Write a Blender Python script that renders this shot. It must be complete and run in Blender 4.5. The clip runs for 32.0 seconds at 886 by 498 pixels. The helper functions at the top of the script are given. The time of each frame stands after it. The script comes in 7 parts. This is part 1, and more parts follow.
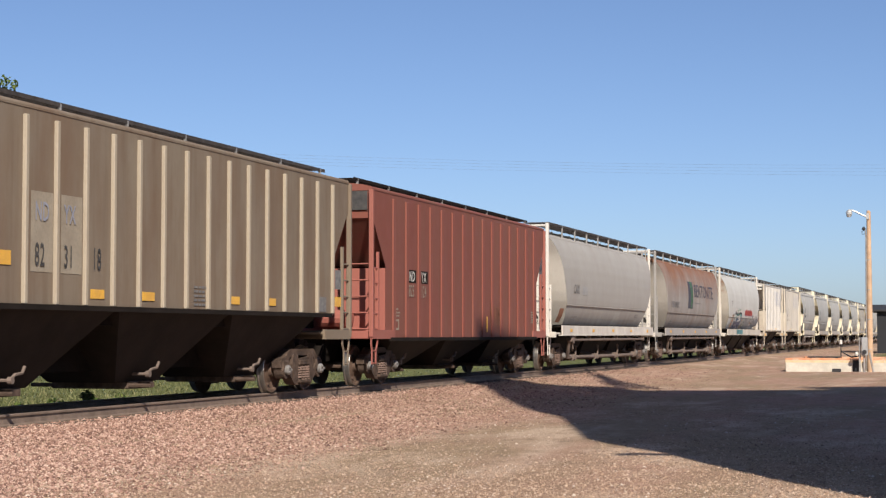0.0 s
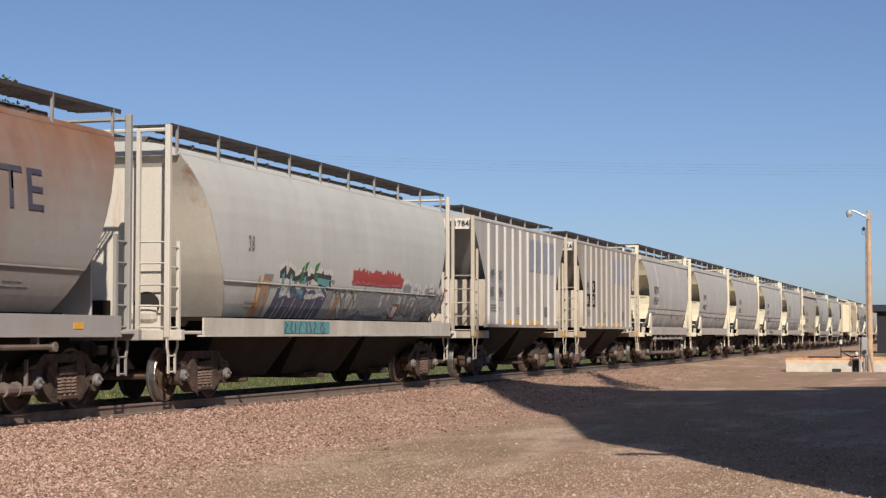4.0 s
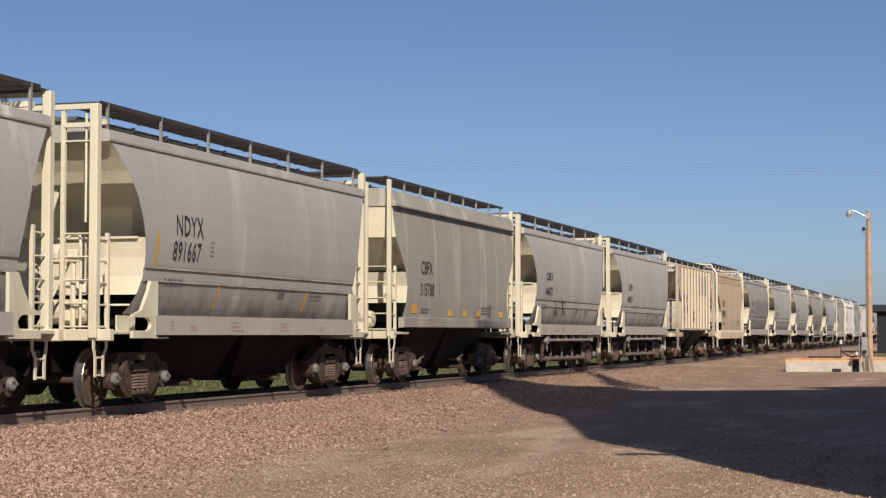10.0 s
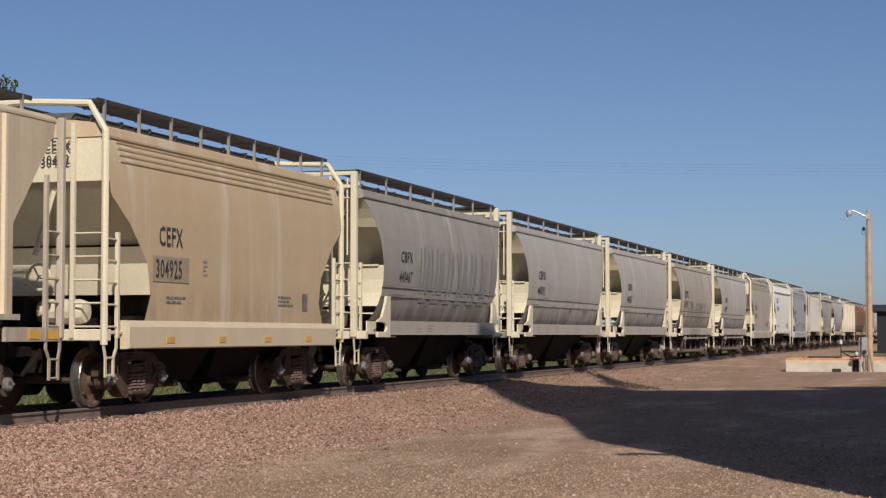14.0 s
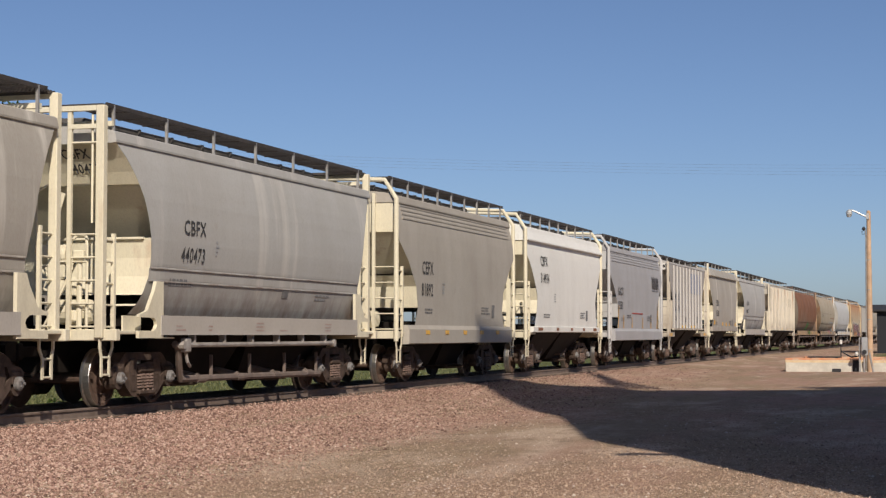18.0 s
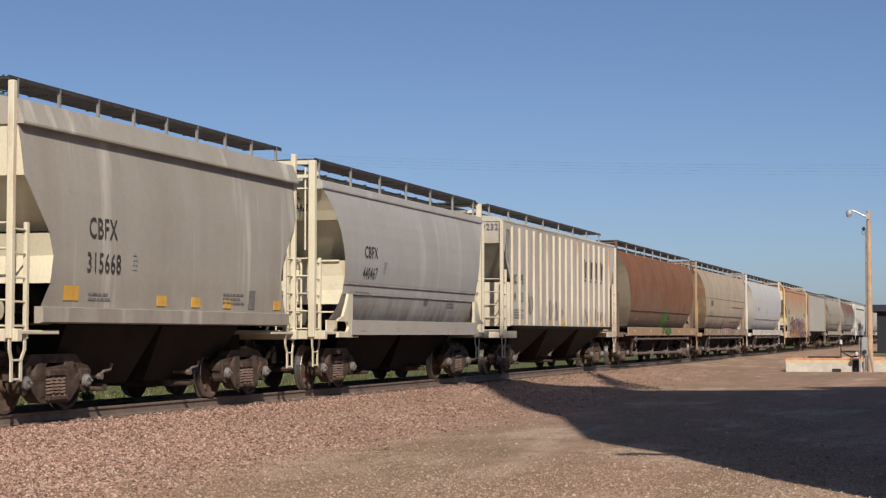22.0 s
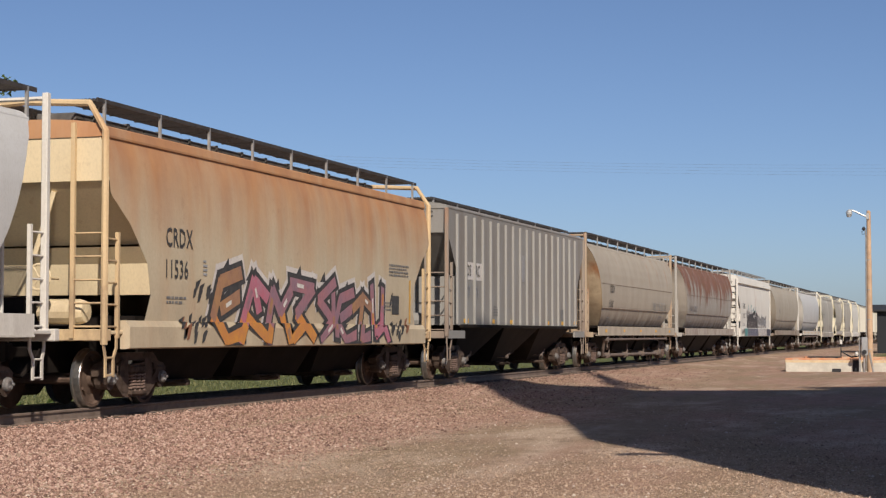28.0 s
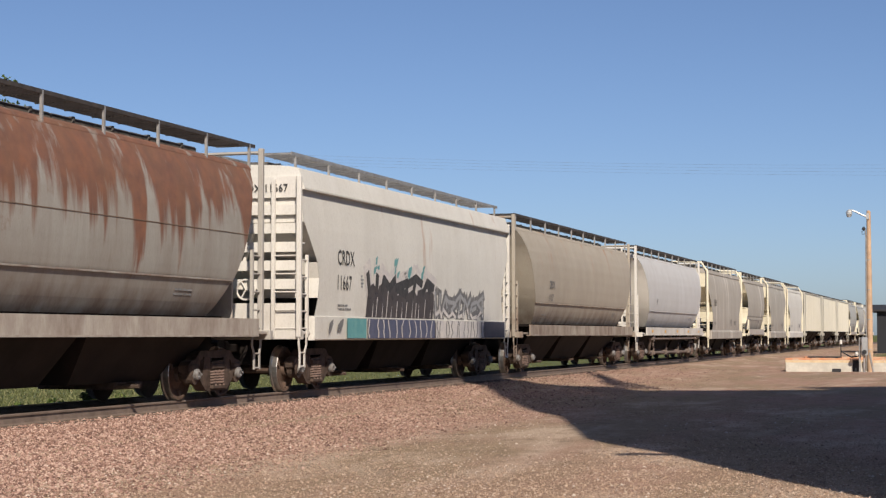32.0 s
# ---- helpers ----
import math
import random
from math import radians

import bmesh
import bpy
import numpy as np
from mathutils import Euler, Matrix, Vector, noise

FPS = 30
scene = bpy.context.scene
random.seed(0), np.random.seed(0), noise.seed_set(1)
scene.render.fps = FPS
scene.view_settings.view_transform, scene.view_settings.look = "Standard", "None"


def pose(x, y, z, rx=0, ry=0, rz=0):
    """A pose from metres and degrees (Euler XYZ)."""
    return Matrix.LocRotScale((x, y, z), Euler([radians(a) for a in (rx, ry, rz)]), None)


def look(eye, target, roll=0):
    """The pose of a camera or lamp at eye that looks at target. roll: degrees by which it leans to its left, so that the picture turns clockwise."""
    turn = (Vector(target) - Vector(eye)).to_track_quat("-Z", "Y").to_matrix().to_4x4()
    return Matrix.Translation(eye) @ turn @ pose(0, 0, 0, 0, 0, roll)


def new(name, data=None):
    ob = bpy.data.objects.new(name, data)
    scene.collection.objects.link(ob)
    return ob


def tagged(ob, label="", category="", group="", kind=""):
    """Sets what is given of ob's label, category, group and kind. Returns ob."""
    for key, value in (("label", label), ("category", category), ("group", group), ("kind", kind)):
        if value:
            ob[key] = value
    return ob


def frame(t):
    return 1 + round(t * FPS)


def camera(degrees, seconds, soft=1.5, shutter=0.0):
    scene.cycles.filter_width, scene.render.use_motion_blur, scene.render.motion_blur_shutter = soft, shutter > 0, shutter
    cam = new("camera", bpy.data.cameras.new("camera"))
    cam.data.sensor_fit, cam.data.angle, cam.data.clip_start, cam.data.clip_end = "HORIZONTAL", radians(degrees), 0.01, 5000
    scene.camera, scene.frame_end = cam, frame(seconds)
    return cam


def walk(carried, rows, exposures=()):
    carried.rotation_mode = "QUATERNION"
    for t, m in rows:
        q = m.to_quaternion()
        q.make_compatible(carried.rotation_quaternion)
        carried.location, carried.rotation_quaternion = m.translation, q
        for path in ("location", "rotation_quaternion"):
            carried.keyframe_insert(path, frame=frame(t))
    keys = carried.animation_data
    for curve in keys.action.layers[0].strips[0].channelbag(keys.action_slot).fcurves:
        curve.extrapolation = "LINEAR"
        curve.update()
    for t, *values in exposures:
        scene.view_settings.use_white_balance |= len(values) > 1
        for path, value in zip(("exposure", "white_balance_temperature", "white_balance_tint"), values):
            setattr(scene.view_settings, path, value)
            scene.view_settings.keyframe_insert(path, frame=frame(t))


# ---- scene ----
cam = camera(28.67, 32.0, soft=1.3)
CAM_POSE = pose(14.24, 0.0, 1.16, 92.82, 0.0, 17.10)
walk(cam, [(0.0, CAM_POSE), (32.0, CAM_POSE)],
     exposures=((0.0, 0.44), (1.0, 0.41), (2.0, 0.34), (3.2, 0.22), (4.7, 0.12), (6.0, 0.0), (13.0, 0.0), (14.0, -0.16), (15.4, -0.08), (17.0, 0.0), (23.0, 0.0), (24.2, 0.16), (25.0, 0.26), (26.5, 0.16), (28.0, 0.08), (30.0, 0.18), (32.0, 0.20)))

# ---- light: a clear day, the sun behind the camera and to its right ----
SUN_TURN, SUN_UP = 60.0, 34.5          # degrees off +x towards -y, and above the ground
to_sun = Vector((math.cos(radians(SUN_TURN)) * math.cos(radians(SUN_UP)),
                 -math.sin(radians(SUN_TURN)) * math.cos(radians(SUN_UP)),
                 math.sin(radians(SUN_UP))))
world = bpy.data.worlds.new("sky")
scene.world = world
world.use_nodes = True
wn = world.node_tree.nodes
wn.clear()
sky = wn.new("ShaderNodeTexSky")
sky.sky_type = "NISHITA"
sky.sun_disc = False
sky.sun_elevation = radians(SUN_UP)
sky.sun_rotation = math.atan2(to_sun.x, to_sun.y)
sky.air_density, sky.dust_density, sky.ozone_density, sky.altitude = 0.7, 1.1, 4.0, 400.0
back = wn.new("ShaderNodeBackground")
back.inputs["Strength"].default_value = 0.092
wout = wn.new("ShaderNodeOutputWorld")
tint = wn.new("ShaderNodeMix")
tint.data_type, tint.blend_type = "RGBA", "MULTIPLY"
tint.inputs["Factor"].default_value = 1.0
tint.inputs[7].default_value = (0.90, 0.87, 0.90, 1.0)      # a dry, deep blue summer sky
world.node_tree.links.new(sky.outputs[0], tint.inputs[6])
world.node_tree.links.new(tint.outputs[2], back.inputs[0])
world.node_tree.links.new(back.outputs[0], wout.inputs[0])
sun_data = bpy.data.lights.new("sun", "SUN")
sun_data.energy, sun_data.angle, sun_data.color = 4.7, radians(0.53), (1.0, 0.89, 0.75)
sun = new("sun", sun_data)
sun.matrix_world = look(to_sun * 200, (0, 0, 0))

# ---- materials ----
def material(name, rough=0.6, metal=0.0):
    m = bpy.data.materials.new(name)
    m.use_nodes = True
    nt = m.node_tree
    b = nt.nodes["Principled BSDF"]
    b.inputs["Roughness"].default_value, b.inputs["Metallic"].default_value = rough, metal
    return m, nt, b


def node(nt, kind, **sets):
    n = nt.nodes.new(kind)
    for k, v in sets.items():
        n.inputs[k].default_value = v
    return n


def coords(nt, scale=(1, 1, 1), shift=True):
    """Places on the thing itself, shifted by chance from one object to the next."""
    tc = nt.nodes.new("ShaderNodeTexCoord")
    mp = nt.nodes.new("ShaderNodeMapping")
    mp.inputs["Scale"].default_value = scale
    nt.links.new(tc.outputs["Object"], mp.inputs["Vector"])
    if shift:
        info = nt.nodes.new("ShaderNodeObjectInfo")
        mul = nt.nodes.new("ShaderNodeMath")
        mul.operation = "MULTIPLY"
        mul.inputs[1].default_value = 70.0
        nt.links.new(info.outputs["Random"], mul.inputs[0])
        nt.links.new(mul.outputs[0], mp.inputs["Location"])
    return mp.outputs["Vector"]


def noise_fac(nt, vec, scale, detail=4.0, lo=0.35, hi=0.7, rough=0.6):
    n = node(nt, "ShaderNodeTexNoise", Scale=scale, Detail=detail, Roughness=rough)
    nt.links.new(vec, n.inputs["Vector"])
    r = node(nt, "ShaderNodeMapRange", **{"From Min": lo, "From Max": hi})
    nt.links.new(n.outputs["Fac"], r.inputs["Value"])
    return r.outputs["Result"]


def mixed(nt, fac, a, b, amount=1.0):
    """Colour a turning to colour b by fac. a and b: a colour or a socket."""
    mx = nt.nodes.new("ShaderNodeMix")
    mx.data_type = "RGBA"
    if amount != 1.0:
        mul = nt.nodes.new("ShaderNodeMath")
        mul.operation = "MULTIPLY"
        mul.inputs[1].default_value = amount
        nt.links.new(fac, mul.inputs[0])
        fac = mul.outputs[0]
    nt.links.new(fac, mx.inputs["Factor"])
    for sock, v in ((mx.inputs[6], a), (mx.inputs[7], b)):
        if isinstance(v, tuple):
            sock.default_value = (*v, 1)
        else:
            nt.links.new(v, sock)
    return mx.outputs[2]


def relief(nt, b, vec, scale, strength, distance=0.01, detail=4.0):
    n = node(nt, "ShaderNodeTexNoise", Scale=scale, Detail=detail)
    nt.links.new(vec, n.inputs["Vector"])
    bp = node(nt, "ShaderNodeBump", Strength=strength, Distance=distance)
    nt.links.new(n.outputs["Fac"], bp.inputs["Height"])
    nt.links.new(bp.outputs["Normal"], b.inputs["Normal"])


def height_fac(nt, lo, hi):
    tc = nt.nodes.new("ShaderNodeTexCoord")
    sp = nt.nodes.new("ShaderNodeSeparateXYZ")
    nt.links.new(tc.outputs["Object"], sp.inputs[0])
    r = node(nt, "ShaderNodeMapRange", **{"From Min": lo, "From Max": hi})
    nt.links.new(sp.outputs["Z"], r.inputs["Value"])
    return r.outputs["Result"]


def times(nt, a, b):
    m = nt.nodes.new("ShaderNodeMath")
    m.operation = "MULTIPLY"
    nt.links.new(a, m.inputs[0])
    nt.links.new(b, m.inputs[1])
    return m.outputs[0]


PAINTS = {}


def paint(base, dirt=0.3, rust=0.0, streak=0.3, soil=(0.16, 0.12, 0.09), rust_low=2.6, cap=False, chalk=0.0, low=0.0, red=False, blot=0.0, veil=0.0):
    """Weathered car paint: grime in streaks that run down, rust that spreads from the roof."""
    key = (base, dirt, rust, streak, soil, rust_low, cap, chalk, low, red, blot, veil)
    if key in PAINTS:
        return PAINTS[key]
    m, nt, b = material("car_paint", 0.55)
    v = coords(nt)
    down = coords(nt, (1.0, 0.8, 0.11))
    patch = noise_fac(nt, v, 0.55, 5, 0.38, 0.72)
    c = mixed(nt, patch, base, tuple(0.5 * p + 0.5 * s for p, s in zip(base, soil)), 0.7 * dirt)
    c = mixed(nt, noise_fac(nt, down, 1.6, 5, 0.42, 0.75), c, tuple(0.35 * p + 0.65 * s for p, s in zip(base, soil)), streak)
    c = mixed(nt, noise_fac(nt, v, 9.0, 5, 0.55, 0.8), c, soil, 0.25 * dirt)
    c = mixed(nt, noise_fac(nt, coords(nt, (1, 1, 0.5)), 34.0, 4, 0.45, 0.75), c, soil, 0.16)
    if chalk > 0:      # pale dust that ran down with the rain
        c = mixed(nt, noise_fac(nt, coords(nt, (1.0, 1.0, 0.07)), 1.3, 5, 0.56, 0.68), c, (0.74, 0.71, 0.65), chalk)
    if rust > 0:
        f = noise_fac(nt, coords(nt, (1, 1.1, 0.16) if rust < 0.65 else (1, 0.7, 0.10)), 1.5, 7, 0.64 - 0.32 * rust, 0.80 - 0.28 * rust)
        f2 = times(nt, f, height_fac(nt, rust_low - 0.9, rust_low + 0.7))
        if cap:      # a rusty crown that runs down in streaks
            n1 = node(nt, "ShaderNodeTexNoise", Scale=1.3, Detail=7.0, Roughness=0.62)
            nt.links.new(coords(nt, (1, 1.3, 0.11) if not red else (1, 1.15, 0.085)), n1.inputs["Vector"])
            wider = node(nt, "ShaderNodeMapRange", **{"From Min": 0.28, "From Max": 0.72, "To Min": -0.15, "To Max": 1.15})
            nt.links.new(n1.outputs["Fac"], wider.inputs["Value"])
            ad = nt.nodes.new("ShaderNodeMath")
            ad.operation = "ADD"
            nt.links.new(wider.outputs["Result"], ad.inputs[0])
            nt.links.new(height_fac(nt, rust_low - 0.9, rust_low + 0.9), ad.inputs[1])
            mr = node(nt, "ShaderNodeMapRange", **{"From Min": 0.80 if not red else red, "From Max": 1.35 + veil if not red else red + 0.26, "To Max": 0.85 if not red else 0.98})
            nt.links.new(ad.outputs[0], mr.inputs["Value"])
            f2 = mr.outputs["Result"]
        c = mixed(nt, f2, c, mixed(nt, noise_fac(nt, v, 3.5, 6, 0.35, 0.7), *(((0.42, 0.165, 0.055), (0.27, 0.095, 0.036)) if not red else ((0.215, 0.078, 0.036), (0.13, 0.048, 0.028)))), 0.92)
    if veil > 0:     # a thin even veil of rust over the whole upper side, thinning downwards
        soft_ = noise_fac(nt, coords(nt, (1, 0.8, 0.45) if veil > 0.9 else (1, 1.0, 0.14)), 0.75 if veil > 0.9 else 1.1, 7, 0.10, 0.75, 0.6)
        up = nt.nodes.new("ShaderNodeMath")
        up.operation = "ADD"
        nt.links.new(soft_, up.inputs[0])
        nt.links.new(height_fac(nt, rust_low - 1.0, rust_low + 0.8), up.inputs[1])
        fade = node(nt, "ShaderNodeMapRange", **{"From Min": 0.45 if veil > 0.95 else 0.62, "From Max": 1.35 if veil > 0.95 else 1.60, "To Max": veil})
        nt.links.new(up.outputs[0], fade.inputs["Value"])
        tone = mixed(nt, noise_fac(nt, coords(nt, (1, 0.9, 0.5)), 1.6, 7, 0.32, 0.70), *(((0.26, 0.112, 0.050), (0.165, 0.068, 0.036)) if veil > 0.9 else ((0.50, 0.23, 0.085), (0.36, 0.145, 0.06))))
        c = mixed(nt, fade.outputs["Result"], c, tone)
    c = mixed(nt, noise_fac(nt, v, 2.3, 8, 0.60, 0.70, 0.75), c, (0.20, 0.09, 0.05), 0.12 + 0.5 * rust)
    if blot > 0:     # brown dirt that hangs in uneven vertical clouds
        c = mixed(nt, noise_fac(nt, coords(nt, (1, 1.0, 0.30)), 1.15, 8, 0.40, 0.66, 0.62), c, (0.155, 0.098, 0.062), blot)
        c = mixed(nt, noise_fac(nt, coords(nt, (1, 2.6, 0.16)), 1.6, 6, 0.50, 0.72), c, (0.12, 0.078, 0.052), 0.6 * blot)
    if low > 0:      # brown stains of road grime on the lower parts, in blots and runs
        f3 = times(nt, noise_fac(nt, coords(nt, (1, 1.0, 0.45)), 1.7, 7, 0.36, 0.62, 0.65), height_fac(nt, 2.25, 1.55))
        c = mixed(nt, f3, c, (0.15, 0.095, 0.072), low)
    nt.links.new(c, b.inputs["Base Color"])
    nt.links.new(noise_fac(nt, v, 1.1, 4, -0.8, 0.95), b.inputs["Roughness"])
    relief(nt, b, coords(nt, (1, 0.8, 0.35)), 1.3, 0.25, 0.03, 3)
    PAINTS[key] = m
    return m


def simple(name, c1, c2, scale=4.0, rough=0.8, metal=0.0, bump=0.3, dist=0.01, shift=True):
    m, nt, b = material(name, rough, metal)
    v = coords(nt, shift=shift)
    c = mixed(nt, noise_fac(nt, v, scale, 6, 0.35, 0.68), c1, c2)
    c = mixed(nt, noise_fac(nt, v, scale * 7, 4, 0.45, 0.8), c, tuple(0.6 * x for x in c1), 0.5)
    nt.links.new(c, b.inputs["Base Color"])
    relief(nt, b, v, scale * 5, bump, dist)
    return m


CREAM = (0.74, 0.69, 0.535)
M_steel = simple("truck_steel", (0.122, 0.088, 0.072), (0.046, 0.034, 0.028), 5.0, 0.75, 0.1)
M_wheel = simple("wheel_steel", (0.155, 0.105, 0.083), (0.085, 0.060, 0.048), 4.0, 0.7, 0.1)
M_tread = simple("polished_tread", (0.45, 0.44, 0.43), (0.3, 0.29, 0.28), 6.0, 0.3, 0.9, 0.1)
M_cap = simple("bearing_grey", (0.235, 0.235, 0.24), (0.13, 0.11, 0.10), 9.0, 0.6, 0.1)
# underframe and bays near black: shade beneath the cars is put into the colour
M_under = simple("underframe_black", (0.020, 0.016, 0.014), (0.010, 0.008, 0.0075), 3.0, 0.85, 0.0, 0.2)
M_bay = simple("shaded_bay_brown", (0.020, 0.016, 0.0145), (0.011, 0.009, 0.008), 1.5, 0.85, 0.0, 0.2)
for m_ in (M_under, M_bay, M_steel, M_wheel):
    m_.node_tree.nodes["Principled BSDF"].inputs["Specular IOR Level"].default_value = 0.12      # caked with dust; kept matte so the undersides stay dark
M_grate = simple("walkway_grating", (0.085, 0.072, 0.065), (0.045, 0.04, 0.038), 6.0, 0.7, 0.3)
M_galv = simple("galvanised_steel", (0.42, 0.41, 0.40), (0.27, 0.26, 0.25), 6.0, 0.5, 0.4, 0.1)
M_rail = simple("rail_steel", (0.23, 0.175, 0.145), (0.15, 0.112, 0.092), 5.0, 0.75, 0.1)
# slightly lighter bay brown, still darkened for the shade under the body
M_deepbay = simple("shaded_slope_brown", (0.027, 0.020, 0.0175), (0.014, 0.011, 0.0095), 1.5, 0.8, 0.0, 0.2)
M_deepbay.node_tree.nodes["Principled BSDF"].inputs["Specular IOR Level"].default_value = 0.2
M_tie = simple("creosoted_timber", (0.075, 0.058, 0.047), (0.04, 0.032, 0.027), 3.0, 0.9)
M_black = simple("black_lettering", (0.035, 0.035, 0.038), (0.075, 0.072, 0.07), 8.0, 0.7, 0, 0.05)
M_dimblack = simple("faded_lettering", (0.13, 0.13, 0.14), (0.24, 0.235, 0.23), 8.0, 0.7, 0, 0.05)
M_white = simple("white_lettering", (0.75, 0.73, 0.69), (0.55, 0.53, 0.5), 8.0, 0.6, 0, 0.05)
M_bluepatch = simple("blue_grey_patch", (0.24, 0.26, 0.34), (0.31, 0.32, 0.38), 3.0, 0.7, 0, 0.05)
M_numpatch = simple("grey_patch", (0.30, 0.31, 0.33), (0.37, 0.37, 0.37), 3.0, 0.7, 0, 0.05)
M_yellow = simple("reflective_yellow", (0.78, 0.45, 0.06), (0.62, 0.34, 0.07), 6.0, 0.5, 0, 0.05)
M_red = simple("red_mark", (0.45, 0.07, 0.06), (0.33, 0.06, 0.05), 6.0, 0.6, 0, 0.05)
M_green = simple("green_mark", (0.04, 0.16, 0.06), (0.07, 0.22, 0.06), 4.0, 0.6, 0, 0.05)
M_teal = simple("teal_spray", (0.10, 0.30, 0.32), (0.16, 0.36, 0.36), 5.0, 0.6, 0, 0.05)
M_amber = simple("amber_spray", (0.62, 0.28, 0.05), (0.5, 0.2, 0.08), 5.0, 0.6, 0, 0.05)
M_pink = simple("pink_spray", (0.48, 0.14, 0.20), (0.42, 0.2, 0.26), 5.0, 0.6, 0, 0.05)
M_bluespray = simple("blue_spray", (0.08, 0.16, 0.32), (0.13, 0.2, 0.3), 5.0, 0.6, 0, 0.05)
M_brown = simple("brown_patch", (0.30, 0.13, 0.07), (0.2, 0.09, 0.05), 5.0, 0.7, 0, 0.05)

# ---- building kit ----
def mesh_of(bm, smooth=False):
    me = bpy.data.meshes.new("shape")
    bm.to_mesh(me)
    bm.free()
    if smooth:
        me.polygons.foreach_set("use_smooth", [True] * len(me.polygons))
    return me


def part(name, shape, material_, parent=None, label="", at=None):
    """Links a bmesh, or a mesh that several parts share, as one object under its thing."""
    me = shape if isinstance(shape, bpy.types.Mesh) else mesh_of(shape)
    ob = new(name, me)
    if not me.materials:
        me.materials.append(material_)
    elif me.materials[0] != material_:
        ob.material_slots[0].link = "OBJECT"
        ob.material_slots[0].material = material_
    if parent is not None:
        ob.parent = parent
    if at is not None:
        ob.matrix_parent_inverse = at if isinstance(at, Matrix) else Matrix.Translation(at)
    if label:
        tagged(ob, label)
    return ob


def box(bm, x0, x1, y0, y1, z0, z1, bevel=0.0):
    vs = [bm.verts.new(p) for p in ((x0, y0, z0), (x1, y0, z0), (x1, y1, z0), (x0, y1, z0),
                                    (x0, y0, z1), (x1, y0, z1), (x1, y1, z1), (x0, y1, z1))]
    fs = [bm.faces.new([vs[i] for i in q]) for q in ((3, 2, 1, 0), (4, 5, 6, 7), (0, 1, 5, 4), (1, 2, 6, 5), (2, 3, 7, 6), (3, 0, 4, 7))]
    if bevel > 0:
        es = list({e for f in fs for e in f.edges})
        bmesh.ops.bevel(bm, geom=es, offset=bevel, segments=1, affect="EDGES")
    return bm


def prism(bm, pts, x0, x1):
    """A slab between x0 and x1 with an outline of (y, z) points."""
    a = [bm.verts.new((x0, y, z)) for y, z in pts]
    b = [bm.verts.new((x1, y, z)) for y, z in pts]
    bm.faces.new(a)
    bm.faces.new(b[::-1])
    n = len(pts)
    for i in range(n):
        j = (i + 1) % n
        bm.faces.new((a[j], a[i], b[i], b[j]))
    return bm


def tube(bm, pts, r=0.02, n=6):
    """A round bar along points."""
    rings = []
    pts = [Vector(p) for p in pts]
    for i, p in enumerate(pts):
        d = (pts[min(i + 1, len(pts) - 1)] - pts[max(i - 1, 0)]).normalized()
        side = d.orthogonal().normalized() if i == 0 else (side - d * side.dot(d)).normalized()
        up = d.cross(side)
        rings.append([bm.verts.new(p + r * (math.cos(a) * side + math.sin(a) * up)) for a in [2 * math.pi * k / n for k in range(n)]])
    for a, b in zip(rings, rings[1:]):
        for k in range(n):
            bm.faces.new((a[k], a[(k + 1) % n], b[(k + 1) % n], b[k]))
    bm.faces.new(rings[0][::-1])
    bm.faces.new(rings[-1])
    return bm


def lathe(bm, prof, centre, n=20, axis="x"):
    """Turns a profile of (along, radius) round an axis through centre."""
    rings = []
    cx, cy, cz = centre
    for a, r in prof:
        ring = []
        for k in range(n):
            c, s = r * math.cos(2 * math.pi * k / n), r * math.sin(2 * math.pi * k / n)
            ring.append(bm.verts.new((cx + a, cy + c, cz + s) if axis == "x" else (cx + c, cy + s, cz + a) if axis == "z" else (cx + c, cy + a, cz + s)))
        rings.append(ring)
    for a, b in zip(rings, rings[1:]):
        for k in range(n):
            bm.faces.new((a[k], a[(k + 1) % n], b[(k + 1) % n], b[k]))
    for ring in (rings[0], rings[-1]):
        if prof[0][1] > 0.001:
            bm.faces.new(ring)
    bmesh.ops.recalc_face_normals(bm, faces=bm.faces[:])
    return bm


def lerp(pts, v):
    """The value at v on a line of (v, value) points."""
    if v <= pts[0][0]:
        return pts[0][1]
    for (a, p), (b, q) in zip(pts, pts[1:]):
        if v <= b:
            return p + (q - p) * (v - a) / (b - a)
    return pts[-1][1]


SHARED = {}


def shared(key, build, smooth=False):
    """A mesh that is built once and shared by every alike part."""
    if key not in SHARED:
        SHARED[key] = mesh_of(build(), smooth)
    return SHARED[key]

